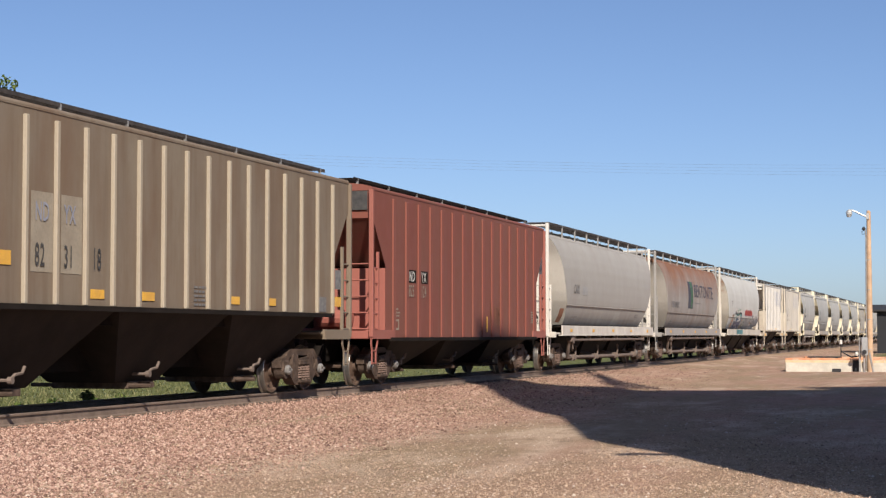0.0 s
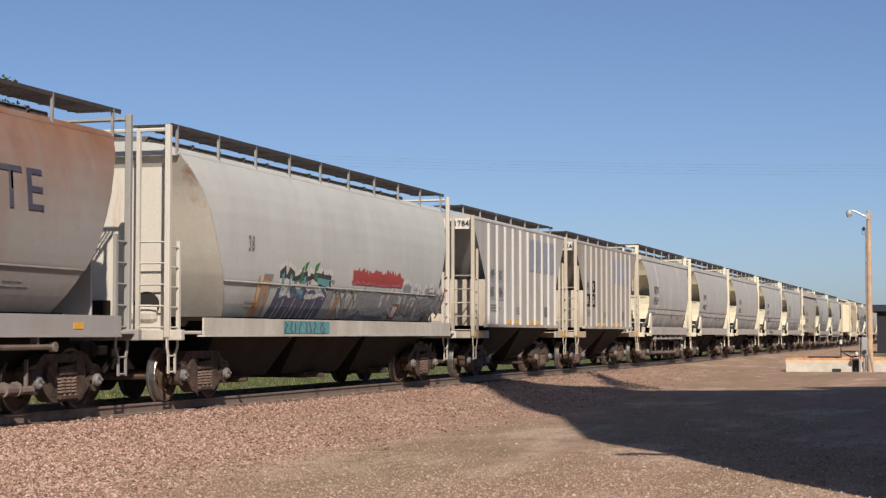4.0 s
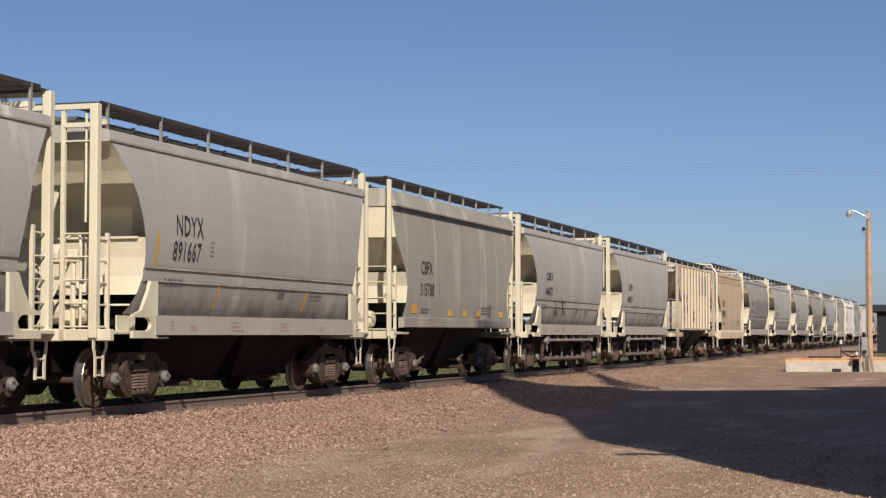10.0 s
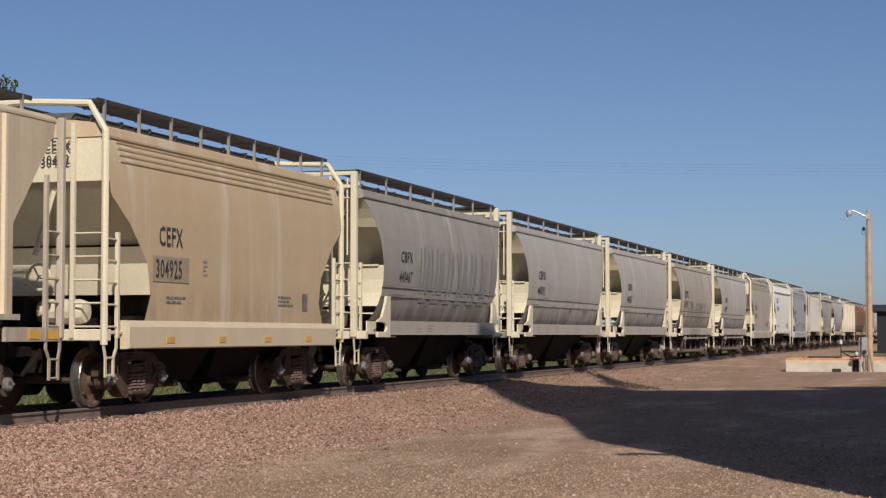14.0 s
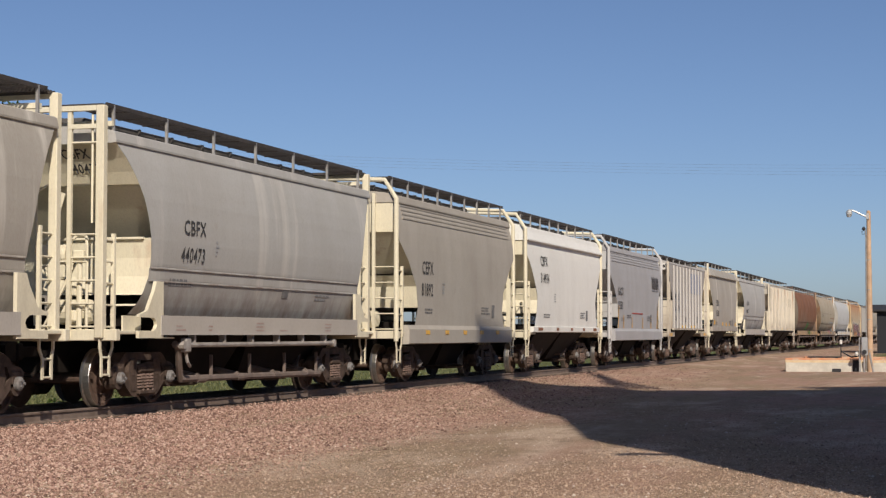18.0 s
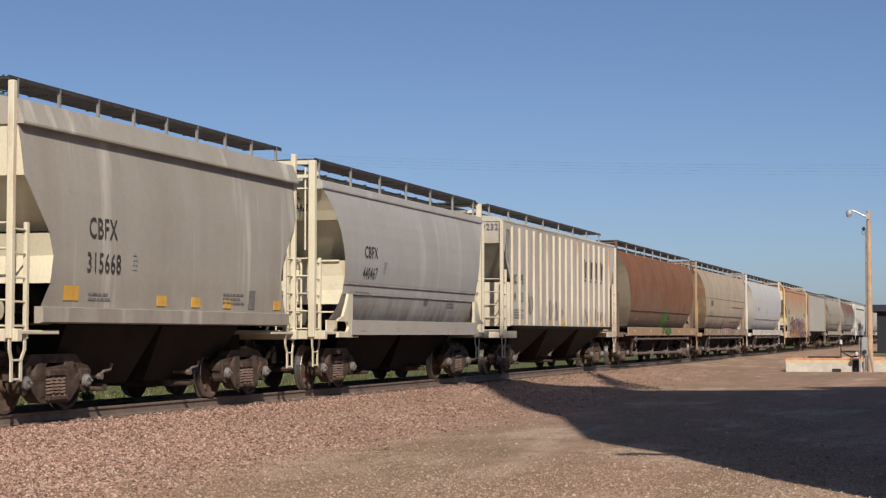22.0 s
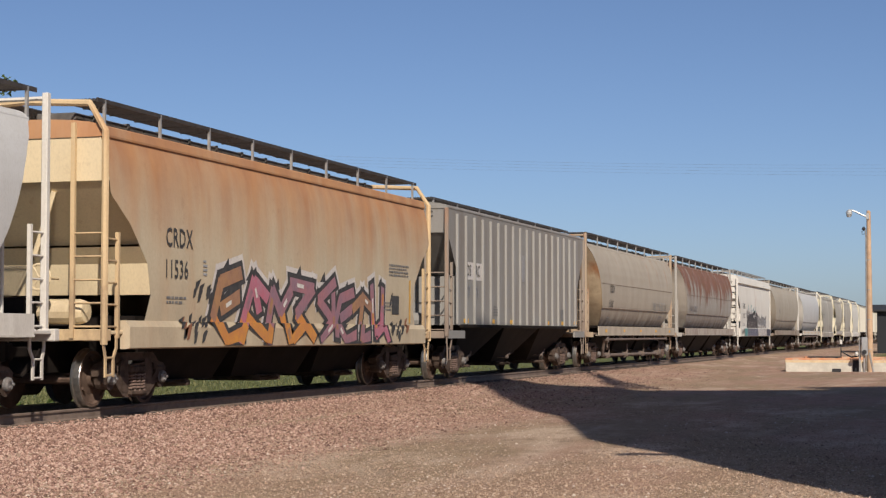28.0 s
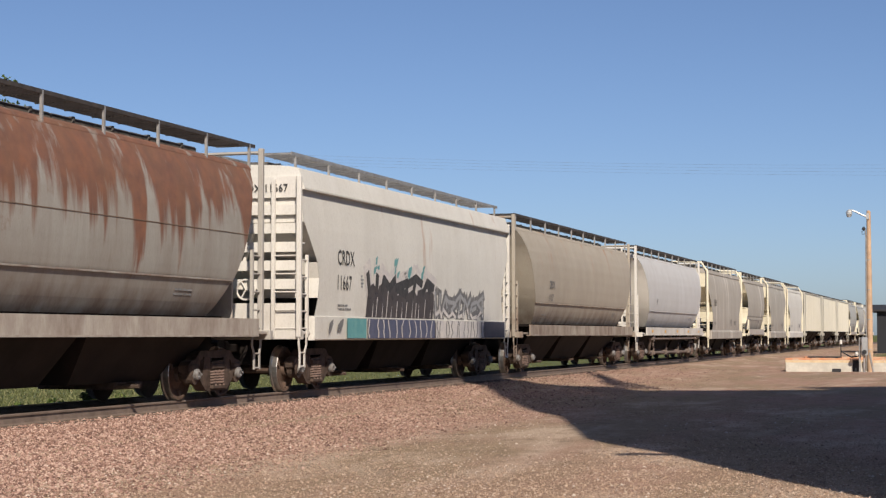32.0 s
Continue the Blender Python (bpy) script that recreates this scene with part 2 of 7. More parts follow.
# ---- hopper cars: shapes by kind ----
# side: (x, z) up the side wall; end: (z, y) of the side wall's edge behind the corner post;
# sheet: (z, y) of the end sheet, whose slope lies back in the shade; crown: roof height
KINDS = {
    "round": dict(side=[(1.25, 1.48), (1.31, 1.62), (1.37, 1.80), (1.42, 2.0), (1.44, 2.06), (1.455, 2.22), (1.475, 2.26), (1.50, 2.45), (1.525, 2.7), (1.53, 3.0), (1.51, 3.35), (1.47, 3.65), (1.41, 3.95), (1.33, 4.22)],
                  end=[(1.48, 0.85), (1.65, 1.02), (1.85, 1.14), (2.1, 1.20), (2.4, 1.19), (2.72, 1.12), (3.1, 1.0), (3.34, 0.90), (3.56, 0.77), (3.75, 0.64), (3.95, 0.47), (4.1, 0.32), (4.22, 0.20)],
                  sheet=[(1.48, 0.85), (1.65, 1.02), (1.85, 1.14), (2.1, 1.20), (2.4, 1.19), (2.72, 1.12), (2.74, 1.74), (3.54, 0.84), (3.56, 0.77), (3.75, 0.64), (3.95, 0.47), (4.1, 0.32), (4.22, 0.20)],
                  crown=4.46, bays=2, walk=4.80, sill=(1.18, 1.47), smooth=True, post=1.22, top=4.74, board=1.18),
    "tank": dict(side=[(1.16, 1.46), (1.23, 1.57), (1.31, 1.72), (1.38, 1.90), (1.435, 2.09), (1.465, 2.13), (1.50, 2.35), (1.525, 2.65), (1.53, 3.0), (1.51, 3.35), (1.45, 3.68), (1.35, 4.0), (1.20, 4.28)],
                 end=[(1.46, 2.35), (1.7, 2.14), (1.95, 1.93), (2.25, 1.69), (2.55, 1.49), (2.9, 1.30), (3.2, 1.15), (3.5, 1.0), (3.75, 0.85), (4.0, 0.66), (4.28, 0.45)],
                 crown=4.50, bays=3, walk=4.74, sill=(1.15, 1.45), smooth=True, post=1.24, top=4.70, board=1.18),
    "ribbed": dict(side=[(1.48, 1.40), (1.48, 2.7), (1.48, 4.27)],
                   end=[(1.40, 1.28), (2.66, 1.28), (2.70, 1.28), (3.98, 0.25), (4.02, 0.2), (4.27, 0.15)],
                   sheet=[(1.40, 1.28), (2.66, 1.28), (2.70, 1.66), (3.98, 0.27), (4.02, 0.2), (4.27, 0.15)],
                   crown=4.46, bays=2, walk=4.62, sill=(1.36, 1.44), smooth=False, post=1.50, top=4.32, board=1.10),
    "deep": dict(side=[(1.48, 1.40), (1.48, 2.7), (1.48, 4.40)],
                 end=[(1.40, 0.95), (2.66, 0.95), (2.70, 0.95), (3.70, 0.12), (3.74, 0.06), (4.40, 0.04)],
                 sheet=[(1.40, 0.95), (2.66, 0.95), (2.70, 1.20), (3.70, 0.12), (3.74, 0.06), (4.40, 0.04)],
                 crown=4.56, bays=3, walk=4.66, sill=(1.34, 1.42), smooth=False, post=1.48, top=4.36, board=0.98),
    "bent": dict(side=[(1.50, 1.38), (1.51, 2.0), (1.51, 2.7), (1.50, 3.2), (1.47, 3.6), (1.42, 3.95), (1.32, 4.27)],
                 end=[(1.38, 1.25), (1.8, 1.45), (2.3, 1.32), (2.9, 0.72), (3.3, 0.14), (3.36, 0.10), (4.27, 0.06)],
                 sheet=[(1.38, 1.25), (1.8, 1.45), (2.3, 1.32), (2.56, 1.06), (2.60, 1.17), (3.50, 0.16), (3.54, 0.10), (4.27, 0.06)],
                 crown=4.52, bays=2, walk=4.84, sill=(0.95, 1.38), smooth=True, post=1.45, top=4.5, board=1.18),
    "trough": dict(side=[(1.50, 1.40), (1.51, 2.0), (1.51, 2.7), (1.50, 3.2), (1.47, 3.6), (1.42, 3.95), (1.32, 4.27)],
                   end=[(1.40, 0.90), (1.8, 1.12), (2.2, 1.22), (2.4, 1.20), (2.9, 0.78), (3.3, 0.40), (3.5, 0.14), (4.27, 0.06)],
                   sheet=[(1.40, 0.90), (1.8, 1.12), (2.2, 1.22), (2.56, 1.08), (2.60, 1.17), (3.50, 0.16), (3.54, 0.10), (4.27, 0.06)],
                   crown=4.52, bays=2, walk=4.84, sill=(1.24, 1.40), smooth=True, post=1.45, top=4.5, board=1.18),
    "long": dict(side=[(1.50, 1.53), (1.51, 2.0), (1.52, 2.7), (1.50, 3.3), (1.45, 3.8), (1.38, 4.34)],
                 end=[(1.53, 0.70), (1.9, 0.88), (2.3, 0.95), (2.62, 0.82), (2.66, 0.78), (3.34, 0.20), (3.4, 0.16), (4.34, 0.1)],
                 sheet=[(1.53, 0.70), (1.9, 0.88), (2.3, 0.95), (2.62, 0.82), (2.66, 1.02), (3.34, 0.24), (3.4, 0.16), (4.34, 0.1)],
                 crown=4.56, bays=3, walk=4.80, sill=(1.06, 1.53), smooth=True, post=1.45, top=4.3, board=1.18),
    "wide": dict(side=[(1.48, 1.56), (1.51, 2.0), (1.52, 2.7), (1.50, 3.3), (1.45, 3.8), (1.38, 4.36)],
                 end=[(1.56, 0.65), (1.9, 0.88), (2.3, 0.95), (2.62, 0.82), (2.66, 0.78), (3.34, 0.20), (3.4, 0.16), (4.36, 0.1)],
                 sheet=[(1.56, 0.65), (1.9, 0.88), (2.3, 0.95), (2.62, 0.82), (2.66, 1.02), (3.34, 0.24), (3.4, 0.16), (4.36, 0.1)],
                 crown=4.56, bays=2, walk=4.82, sill=(1.34, 1.56), smooth=True, post=1.38, top=4.72, board=1.18),
}


def deep_variant(bottom):
    """The deep ribbed body with its side sheets ending at another height."""
    k = KINDS["deep"]
    lower = lambda z: bottom if z < 1.41 else z
    return dict(k, side=[(x, lower(z)) for x, z in k["side"]], end=[(lower(z), y) for z, y in k["end"]],
                sheet=[(lower(z), y) for z, y in k["sheet"]], sill=(bottom - 0.06, bottom + 0.02))


KINDS["deep_low"] = deep_variant(1.07)
KINDS["deep_high"] = deep_variant(1.57)
DEEP = ("deep", "deep_low", "deep_high")
# outline (y, z) of the plate between sill and end platform, with a rounded slot
WEB = [(0.70, 1.10), (1.55, 1.10), (1.55, 2.02), (1.30, 2.02), (1.22, 1.86), (0.98, 1.54), (0.70, 1.47), (0.70, 1.435), (1.20, 1.43), (1.29, 1.385), (1.325, 1.32), (1.29, 1.255), (1.20, 1.215), (0.70, 1.21)]
GAP = 1.43      # between the corner posts of two coupled cars


def levels(kind):
    zs = sorted({round(z, 3) for _, z in kind["side"]} | {round(z, 3) for z, _ in kind["end"]} | {round(z, 3) for z, _ in kind.get("sheet", ())})
    more = []
    for a, b in zip(zs, zs[1:]):
        more += [a + (b - a) * k / 2 for k in range(2)]
    return more + [zs[-1]]


def wall_x(kind, z):
    return lerp([(zz, x) for x, zz in kind["side"]], z)


def skin_x(k, z):
    """Where paint lies on the side: on the wall, or on the sill below it."""
    if z < k["sill"][1] - 0.005:
        return 1.572 if k["post"] > 1.3 else 1.552
    return wall_x(k, z)


def shell_mesh(kn, length):
    k = KINDS[kn]

    def build():
        bm = bmesh.new()
        zs = levels(k)
        for s in (1, -1):
            prev = None
            for z in zs:
                x, y = wall_x(k, z) * s, lerp(k["end"], z)
                n = 8
                row = [bm.verts.new((x, y + (length - 2 * y) * i / n, z)) for i in range(n + 1)]
                if prev:
                    for i in range(n):
                        f = (prev[i], prev[i + 1], row[i + 1], row[i])
                        bm.faces.new(f if s > 0 else f[::-1])
                prev = row
        return bm
    return shared(("shell", kn, length), build, k["smooth"])


def end_mesh(kn, lo=0.0, hi=9.0):
    k = KINDS[kn]

    def build():
        bm = bmesh.new()
        prev = None
        for z in [q for q in levels(k) if lo <= q <= hi]:
            x, y = wall_x(k, z) - 0.004, lerp(k.get("sheet", k["end"]), z)
            row = [bm.verts.new((x * s, y, z)) for s in (1, 0.5, 0, -0.5, -1)]
            if prev and y - prev[0].co.y < 0.03:      # the slope sheet starts behind the lower panel: a gap lies between
                for i in range(4):
                    bm.faces.new((prev[i], row[i], row[i + 1], prev[i + 1]))
            prev = row
        return bm
    return shared(("end", kn, lo, hi), build, kn == "tank")


def roof_mesh(kn, length, eave=0.0):
    """A low crowned roof; with an eave, its rim hangs down over the side in a broad pale band."""
    k = KINDS[kn]

    def build():
        bm = bmesh.new()
        x0, z0 = k["side"][-1]
        y0 = k["end"][-1][1]
        lip = k["smooth"] and kn != "tank"
        e = 0.12 if lip else 0.01      # height of the eave
        o = 0.05 if lip else 0.012
        pts = [(x0 - 0.01, z0 - 0.05), (x0 + o * 0.9, z0 - 0.04), (x0 + o, z0 - 0.01), (x0 + o * 0.4, z0 + e)] + [(x0 * math.cos(a), z0 + e + (k["crown"] - z0 - e) * math.sin(a)) for a in [radians(d) for d in (12, 30, 50, 70, 90)]]
        if eave:
            xe = wall_x(k, z0 - eave)
            pts[:3] = [(xe - 0.01, z0 - eave), (xe + 0.105, z0 - eave), (xe + 0.110, z0 - eave + 0.03), (x0 + o + 0.02, z0 - 0.02)]
        pts += [(-x, z) for x, z in pts[-2::-1]]
        a = [bm.verts.new((x, y0 - 0.02, z)) for x, z in pts]
        b = [bm.verts.new((x, length - y0 + 0.02, z)) for x, z in pts]
        for i in range(len(pts) - 1):
            bm.faces.new((a[i + 1], a[i], b[i], b[i + 1]))
        bm.faces.new(a)
        bm.faces.new(b[::-1])
        return bm
    return shared(("roof", kn, length, eave), build)


def bay_mesh(top, wide=1.30, z1=1.40, z0=0.47, lo=0.42):
    def build():
        bm = bmesh.new()
        pts = [(-top / 2, z1), (top / 2, z1), (lo, z0), (-lo, z0)]
        for x, s in ((wide, 1), (-wide, -1)):
            xb = 0.62 * s
            vs = [bm.verts.new((x if z > 1 else xb, y, z)) for y, z in pts]
            bm.faces.new(vs[::-1] if s > 0 else vs)
        bm.verts.ensure_lookup_table()
        v = bm.verts
        bm.faces.new((v[0], v[4], v[7], v[3]))
        bm.faces.new((v[1], v[2], v[6], v[5]))
        bm.faces.new((v[3], v[7], v[6], v[2]))
        return bm
    return shared(("bay", round(top, 2), wide, z1, round(lo, 2), z0), build)


def gate_mesh():
    def build():
        bm = bmesh.new()
        box(bm, -0.72, 0.72, -0.47, 0.47, 0.36, 0.48, 0.015)
        for s in (-1, 1):
            box(bm, s * 0.82 - 0.10, s * 0.82 + 0.10, -0.09, 0.09, 0.38, 0.47)
            tube(bm, [(s * 0.7, -0.42, 0.42), (s * 1.12, -0.42, 0.42)], 0.035)
        return bm
    return shared("gate", build)


def crank_mesh():
    """The bent crank and socket that open a bay's gate."""
    bm = bmesh.new()
    tube(bm, [(0.70, -0.30, 0.50), (0.98, -0.30, 0.50), (1.00, -0.18, 0.58), (1.00, 0.02, 0.60), (1.02, 0.06, 0.70)], 0.026, 6)
    lathe(bm, [(0.0, 0.055), (0.07, 0.055)], (0.97, -0.30, 0.50), 8)
    return bm


def bar(key, x0, x1, y0, y1, z0, z1, bevel=0.012):
    return shared((key, round(x0, 3), round(x1, 3), round(y0, 3), round(y1, 3), round(z0, 3), round(z1, 3)),
                  lambda: box(bmesh.new(), x0, x1, y0, y1, z0, z1, bevel))


# ---- running gear ----
def wheelset_mesh():
    def build():
        bm = bmesh.new()
        for s in (-1, 1):
            c = (s * 0.75, 0, 0)
            prof = [(-0.075, 0.40), (-0.075, 0.485), (-0.045, 0.487), (-0.03, 0.462), (0.062, 0.452), (0.072, 0.446), (0.072, 0.40), (0.035, 0.375), (0.0, 0.25), (0.03, 0.14), (0.10, 0.13), (0.10, 0.085), (0.35, 0.08), (0.35, 0.001)]
            lathe(bm, [(a * s, r) for a, r in prof], c, 28)
        lathe(bm, [(-0.7, 0.085), (0.7, 0.085)], (0, 0, 0), 10)
        for s in (-1, 1):
            for a in range(3):   # raised lot marks on the plate
                t = 2 * math.pi * a / 3
                y, z = 0.32 * math.cos(t), 0.32 * math.sin(t)
                box(bm, s * 0.79 - 0.03, s * 0.79 + 0.03, y - 0.05, y + 0.05, z - 0.02, z + 0.02)
        for f in bm.faces:   # the rolling band is worn bright
            if min(math.hypot(v.co.y, v.co.z) for v in f.verts) > 0.43:
                f.material_index = 1
        return bm
    me = shared("wheelset", build, False)
    if not me.materials:
        me.materials.append(M_wheel)
        me.materials.append(M_tread)
    return me


def side_frame_mesh():
    """A cast side frame: arched top member, sloping bottom member, columns about the spring nest, bearing ends."""
    def build():
        bm = bmesh.new()
        top = [(-1.10, 0.04), (-1.12, 0.16), (-1.02, 0.23), (-0.84, 0.26), (-0.72, 0.36), (-0.62, 0.41), (0.62, 0.41), (0.72, 0.36), (0.84, 0.26), (1.02, 0.23), (1.12, 0.16), (1.10, 0.04),
               (0.74, 0.08), (0.66, 0.24), (0.44, 0.28), (-0.44, 0.28), (-0.66, 0.24), (-0.74, 0.08)]
        low = [(-0.98, 0.10), (-0.74, 0.12), (-0.40, -0.16), (0.40, -0.16), (0.74, 0.12), (0.98, 0.10), (0.46, -0.28), (0.36, -0.31), (-0.36, -0.31), (-0.46, -0.28)]
        prism(bm, top, 0.90, 1.10)
        prism(bm, low, 0.91, 1.12)
        for s in (-1, 1):
            prism(bm, [(s * 0.48, -0.22), (s * 0.58, 0.10), (s * 0.52, 0.30), (s * 0.29, 0.30), (s * 0.28, -0.22)], 0.90, 1.13)
            box(bm, 1.08, 1.135, s * 0.42 - 0.07, s * 0.42 + 0.07, 0.02, 0.14, 0.015)
            prism(bm, [(s * 0.60, -0.08), (s * 0.66, 0.20), (s * 0.56, 0.24), (s * 0.50, 0.0)], 0.95, 1.06)
            box(bm, 0.88, 1.13, s * 0.889 - 0.17, s * 0.889 + 0.17, -0.04, 0.20, 0.04)
            lathe(bm, [(0.0, 0.16), (0.2, 0.16)], (0.92, s * 0.889, -0.02), 14)
        box(bm, 0.98, 1.19, -0.29, 0.29, -0.28, -0.20, 0.02)      # spring seat
        box(bm, 0.96, 1.17, -0.27, 0.27, 0.07, 0.20, 0.03)        # end of the bolster
        prism(bm, [(-0.27, 0.21), (0.27, 0.25), (0.27, 0.21), (-0.27, 0.17)], 1.04, 1.15)
        bmesh.ops.recalc_face_normals(bm, faces=bm.faces[:])
        return bm
    return shared("side_frame", build)


def spring_mesh():
    """Three coil springs side by side between the seat and the bolster."""
    def build():
        bm = bmesh.new()
        n = 44
        for c in (-0.165, 0.0, 0.165):
            tube(bm, [(1.11 + 0.075 * math.cos(k * 0.785), c + 0.075 * math.sin(k * 0.785), -0.20 + 0.27 * k / n) for k in range(n + 1)], 0.018, 5)
        return bm
    return shared("spring", build)


def cap_mesh():
    def build():
        bm = bmesh.new()
        lathe(bm, [(0, 0.10), (0.07, 0.10), (0.095, 0.075), (0.095, 0.001)], (1.11, 0, 0), 16)
        for k in range(3):
            t = 2 * math.pi * k / 3
            lathe(bm, [(0, 0.022), (0.03, 0.022)], (1.20, 0.05 * math.cos(t), 0.05 * math.sin(t)), 6)
        return bm
    return shared("cap", build, False)


M_springrust = simple("rusty_spring", (0.22, 0.15, 0.125), (0.13, 0.09, 0.075), 5.0, 0.7)
M_springred = simple("red_lead_spring", (0.36, 0.13, 0.075), (0.20, 0.10, 0.07), 5.0, 0.7)
WHEELSETS = []


def truck(car, y, orange=False):
    def bolster():
        bm = bmesh.new()
        box(bm, -0.98, 0.98, -0.21, 0.21, -0.12, 0.16, 0.04)
        lathe(bm, [(0, 0.35), (0.10, 0.35)], (0, 0, 0.14), 16, "z")
        for s in (-1, 1):
            box(bm, -0.85, 0.85, s * 0.42 - 0.05, s * 0.42 + 0.05, -0.10, 0.02)
        return bm
    t = part("truck", shared("bolster", bolster), M_steel, car, at=(0, y, 0.457))
    for s in (0, 180):
        turn = Matrix.Rotation(radians(s), 4, "Z")
        part("side_frame", side_frame_mesh(), M_steel, t, at=turn)
        part("spring_nest", spring_mesh(), M_springred if orange and s == 0 else M_springrust, t, at=turn)
        for a in (-0.889, 0.889):
            part("bearing_cap", cap_mesh(), M_cap, t, at=Matrix.Translation((0, a, 0)) @ turn)
    for a in (-0.889, 0.889):
        w = part("wheel_set", wheelset_mesh(), M_wheel, t, "rusty steel wheels on their axle", at=(0, a, 0))
        WHEELSETS.append(w)
    return t


def coupler_mesh():
    def build():
        bm = bmesh.new()
        box(bm, -0.09, 0.09, -0.52, 0.9, 0.80, 0.97, 0.02)
        prism(bm, [(-0.72, 0.74), (-0.50, 0.74), (-0.42, 0.82), (-0.42, 1.0), (-0.50, 1.06), (-0.72, 1.06)], -0.17, 0.06)
        box(bm, 0.04, 0.17, -0.66, -0.46, 0.76, 1.03, 0.03)
        tube(bm, [(0.35, 0.0, 0.92), (0.37, -0.25, 0.72), (0.33, -0.52, 0.52), (0.25, -0.70, 0.55)], 0.03)
        return bm
    return shared("coupler", build)


def walkway_mesh(length, x0, x1, z, kn):
    """Grating: lengthwise bars on cross bars, with an outer angle."""
    def build():
        bm = bmesh.new()
        n = 12
        for i in range(n):
            x = x0 + (x1 - x0) * i / (n - 1)
            box(bm, x - 0.014, x + 0.014, 0.0, length, z - 0.02, z)
        for i in range(int(length / 0.9) + 1):
            y = min(length - 0.03, 0.9 * i)
            box(bm, x0, x1, y, y + 0.03, z - 0.04, z - 0.021)
        box(bm, x1 - 0.006, x1 + 0.02, 0.0, length, z - 0.055, z + 0.012)
        return bm
    return shared(("walk", round(length, 2), x0, kn), build)


def ladder(car, mat, axis, fixed, a0, a1, z0, z1, step=0.42, stiles=(True, True)):
    """A ladder on the car's side (axis y) or end (axis x) between a0 and a1."""
    r = 0.026
    if axis == "y":
        me = shared(("stile", axis, z0, z1), lambda: box(bmesh.new(), -0.03, 0.03, -0.03, 0.03, z0, z1))
        rung = shared(("rung", axis, round(abs(a1 - a0), 2)), lambda: tube(bmesh.new(), [(0, 0, 0), (0, abs(a1 - a0), 0)], r, 6))
        low = min(a0, a1)
        lad = part("ladder", me, mat, car, at=(fixed, a1, 0))
        n = int((z1 - z0 - 0.1) / step) + 1
        for i in range(n):
            part("rung", rung, mat, lad, at=(0, low - a1, z0 + 0.10 + step * i))
    else:
        me = shared(("stile", axis, z0, z1), lambda: box(bmesh.new(), -0.035, 0.035, -0.03, 0.03, z0, z1))
        rung = shared(("rung", axis, round(abs(a1 - a0), 2)), lambda: tube(bmesh.new(), [(0, 0, 0), (abs(a1 - a0), 0, 0)], r, 6))
        lad = part("ladder", me, mat, car, at=(a0, fixed, 0))
        n = int((z1 - z0 - 0.1) / step) + 1
        for i in range(n):
            part("rung", rung, mat, lad, at=(min(0, a1 - a0), 0, z0 + 0.10 + step * i))
    return lad


def stirrup_mesh():
    def build():
        bm = bmesh.new()
        for y0, y1 in ((0.0, 0.05), (0.40, 0.30)):
            bar_ = [(y0 - 0.028, 1.14), (y0 + 0.028, 1.14), (y0 + 0.028, 0.95), (y1 + 0.028, 0.80), (y1 + 0.028, 0.50), (y1 - 0.028, 0.50), (y1 - 0.028, 0.80), (y0 - 0.028, 0.95)]
            prism(bm, bar_, -0.012, 0.012)
        for z in (0.53, 0.80):
            tube(bm, [(0, 0.05, z), (0, 0.30, z)], 0.018, 5)
        bmesh.ops.recalc_face_normals(bm, faces=bm.faces[:])
        return bm
    return shared("stirrup", build)


def lettering(car, name, text, y, z, size, mat, kn, squeeze=0.85, end=None, gap=0.016):
    """Letters laid on the wall of a car; on its end sheet where end is given (x of the first letter)."""
    k = KINDS[kn]
    cu = bpy.data.curves.new("letters", "FONT")
    cu.body, cu.size, cu.space_character, cu.resolution_u = text, size / 0.70, 1.08, 2
    cu.offset = 0.004
    ob = bpy.data.objects.new("letters", cu)
    me = bpy.data.meshes.new_from_object(ob)
    bpy.data.objects.remove(ob)
    for v in me.vertices:
        u, w = v.co.x * squeeze, v.co.y
        if end is None:
            zz = z + w
            v.co = (wall_x(k, zz) + gap, y + u, zz)
        else:
            zz = z + w
            v.co = (end + u, lerp(k["end"], zz) - gap, zz)
    return part(name, me, mat, car)


def decal(car, name, pts, mat, kn, gap=0.012, label=""):
    """A flat painted shape on the near wall, from (y, z) corners, in strips that follow the wall."""
    k = KINDS[kn]
    bm = bmesh.new()
    bm.faces.new([bm.verts.new((0, y, z)) for y, z in pts])
    z0, z1 = min(p[1] for p in pts), max(p[1] for p in pts)
    follow_wall(bm, k, z0, z1, gap)
    return part(name, bm, mat, car, label)


def follow_wall(bm, k, z0, z1, gap):
    n = max(1, int((z1 - z0) / 0.25))
    cuts = [z0 + (z1 - z0) * i / (n + 1) for i in range(1, n + 1)]
    edge = k["sill"][1] - 0.005
    if z0 < edge < z1:
        cuts += [edge - 0.002, edge + 0.002]
    for z in cuts:
        bmesh.ops.bisect_plane(bm, geom=bm.verts[:] + bm.edges[:] + bm.faces[:], plane_co=(0, 0, z), plane_no=(0, 0, 1))
    for v in bm.verts:
        v.co.x += skin_x(k, v.co.z) + gap
    bmesh.ops.recalc_face_normals(bm, faces=bm.faces[:])


def decals(car, name, polys, mat, kn, gap, step=0.0006, label=""):
    """Several overlapping painted strokes that make one shape."""
    k = KINDS[kn]
    bm = bmesh.new()
    for i, pts in enumerate(polys):
        bm.faces.new([bm.verts.new((step * i, y, z)) for y, z in pts])
    zs = [z for pts in polys for _, z in pts]
    follow_wall(bm, k, min(zs), max(zs), gap)
    return tagged(part(name, bm, mat, car, label), kind="stuff")


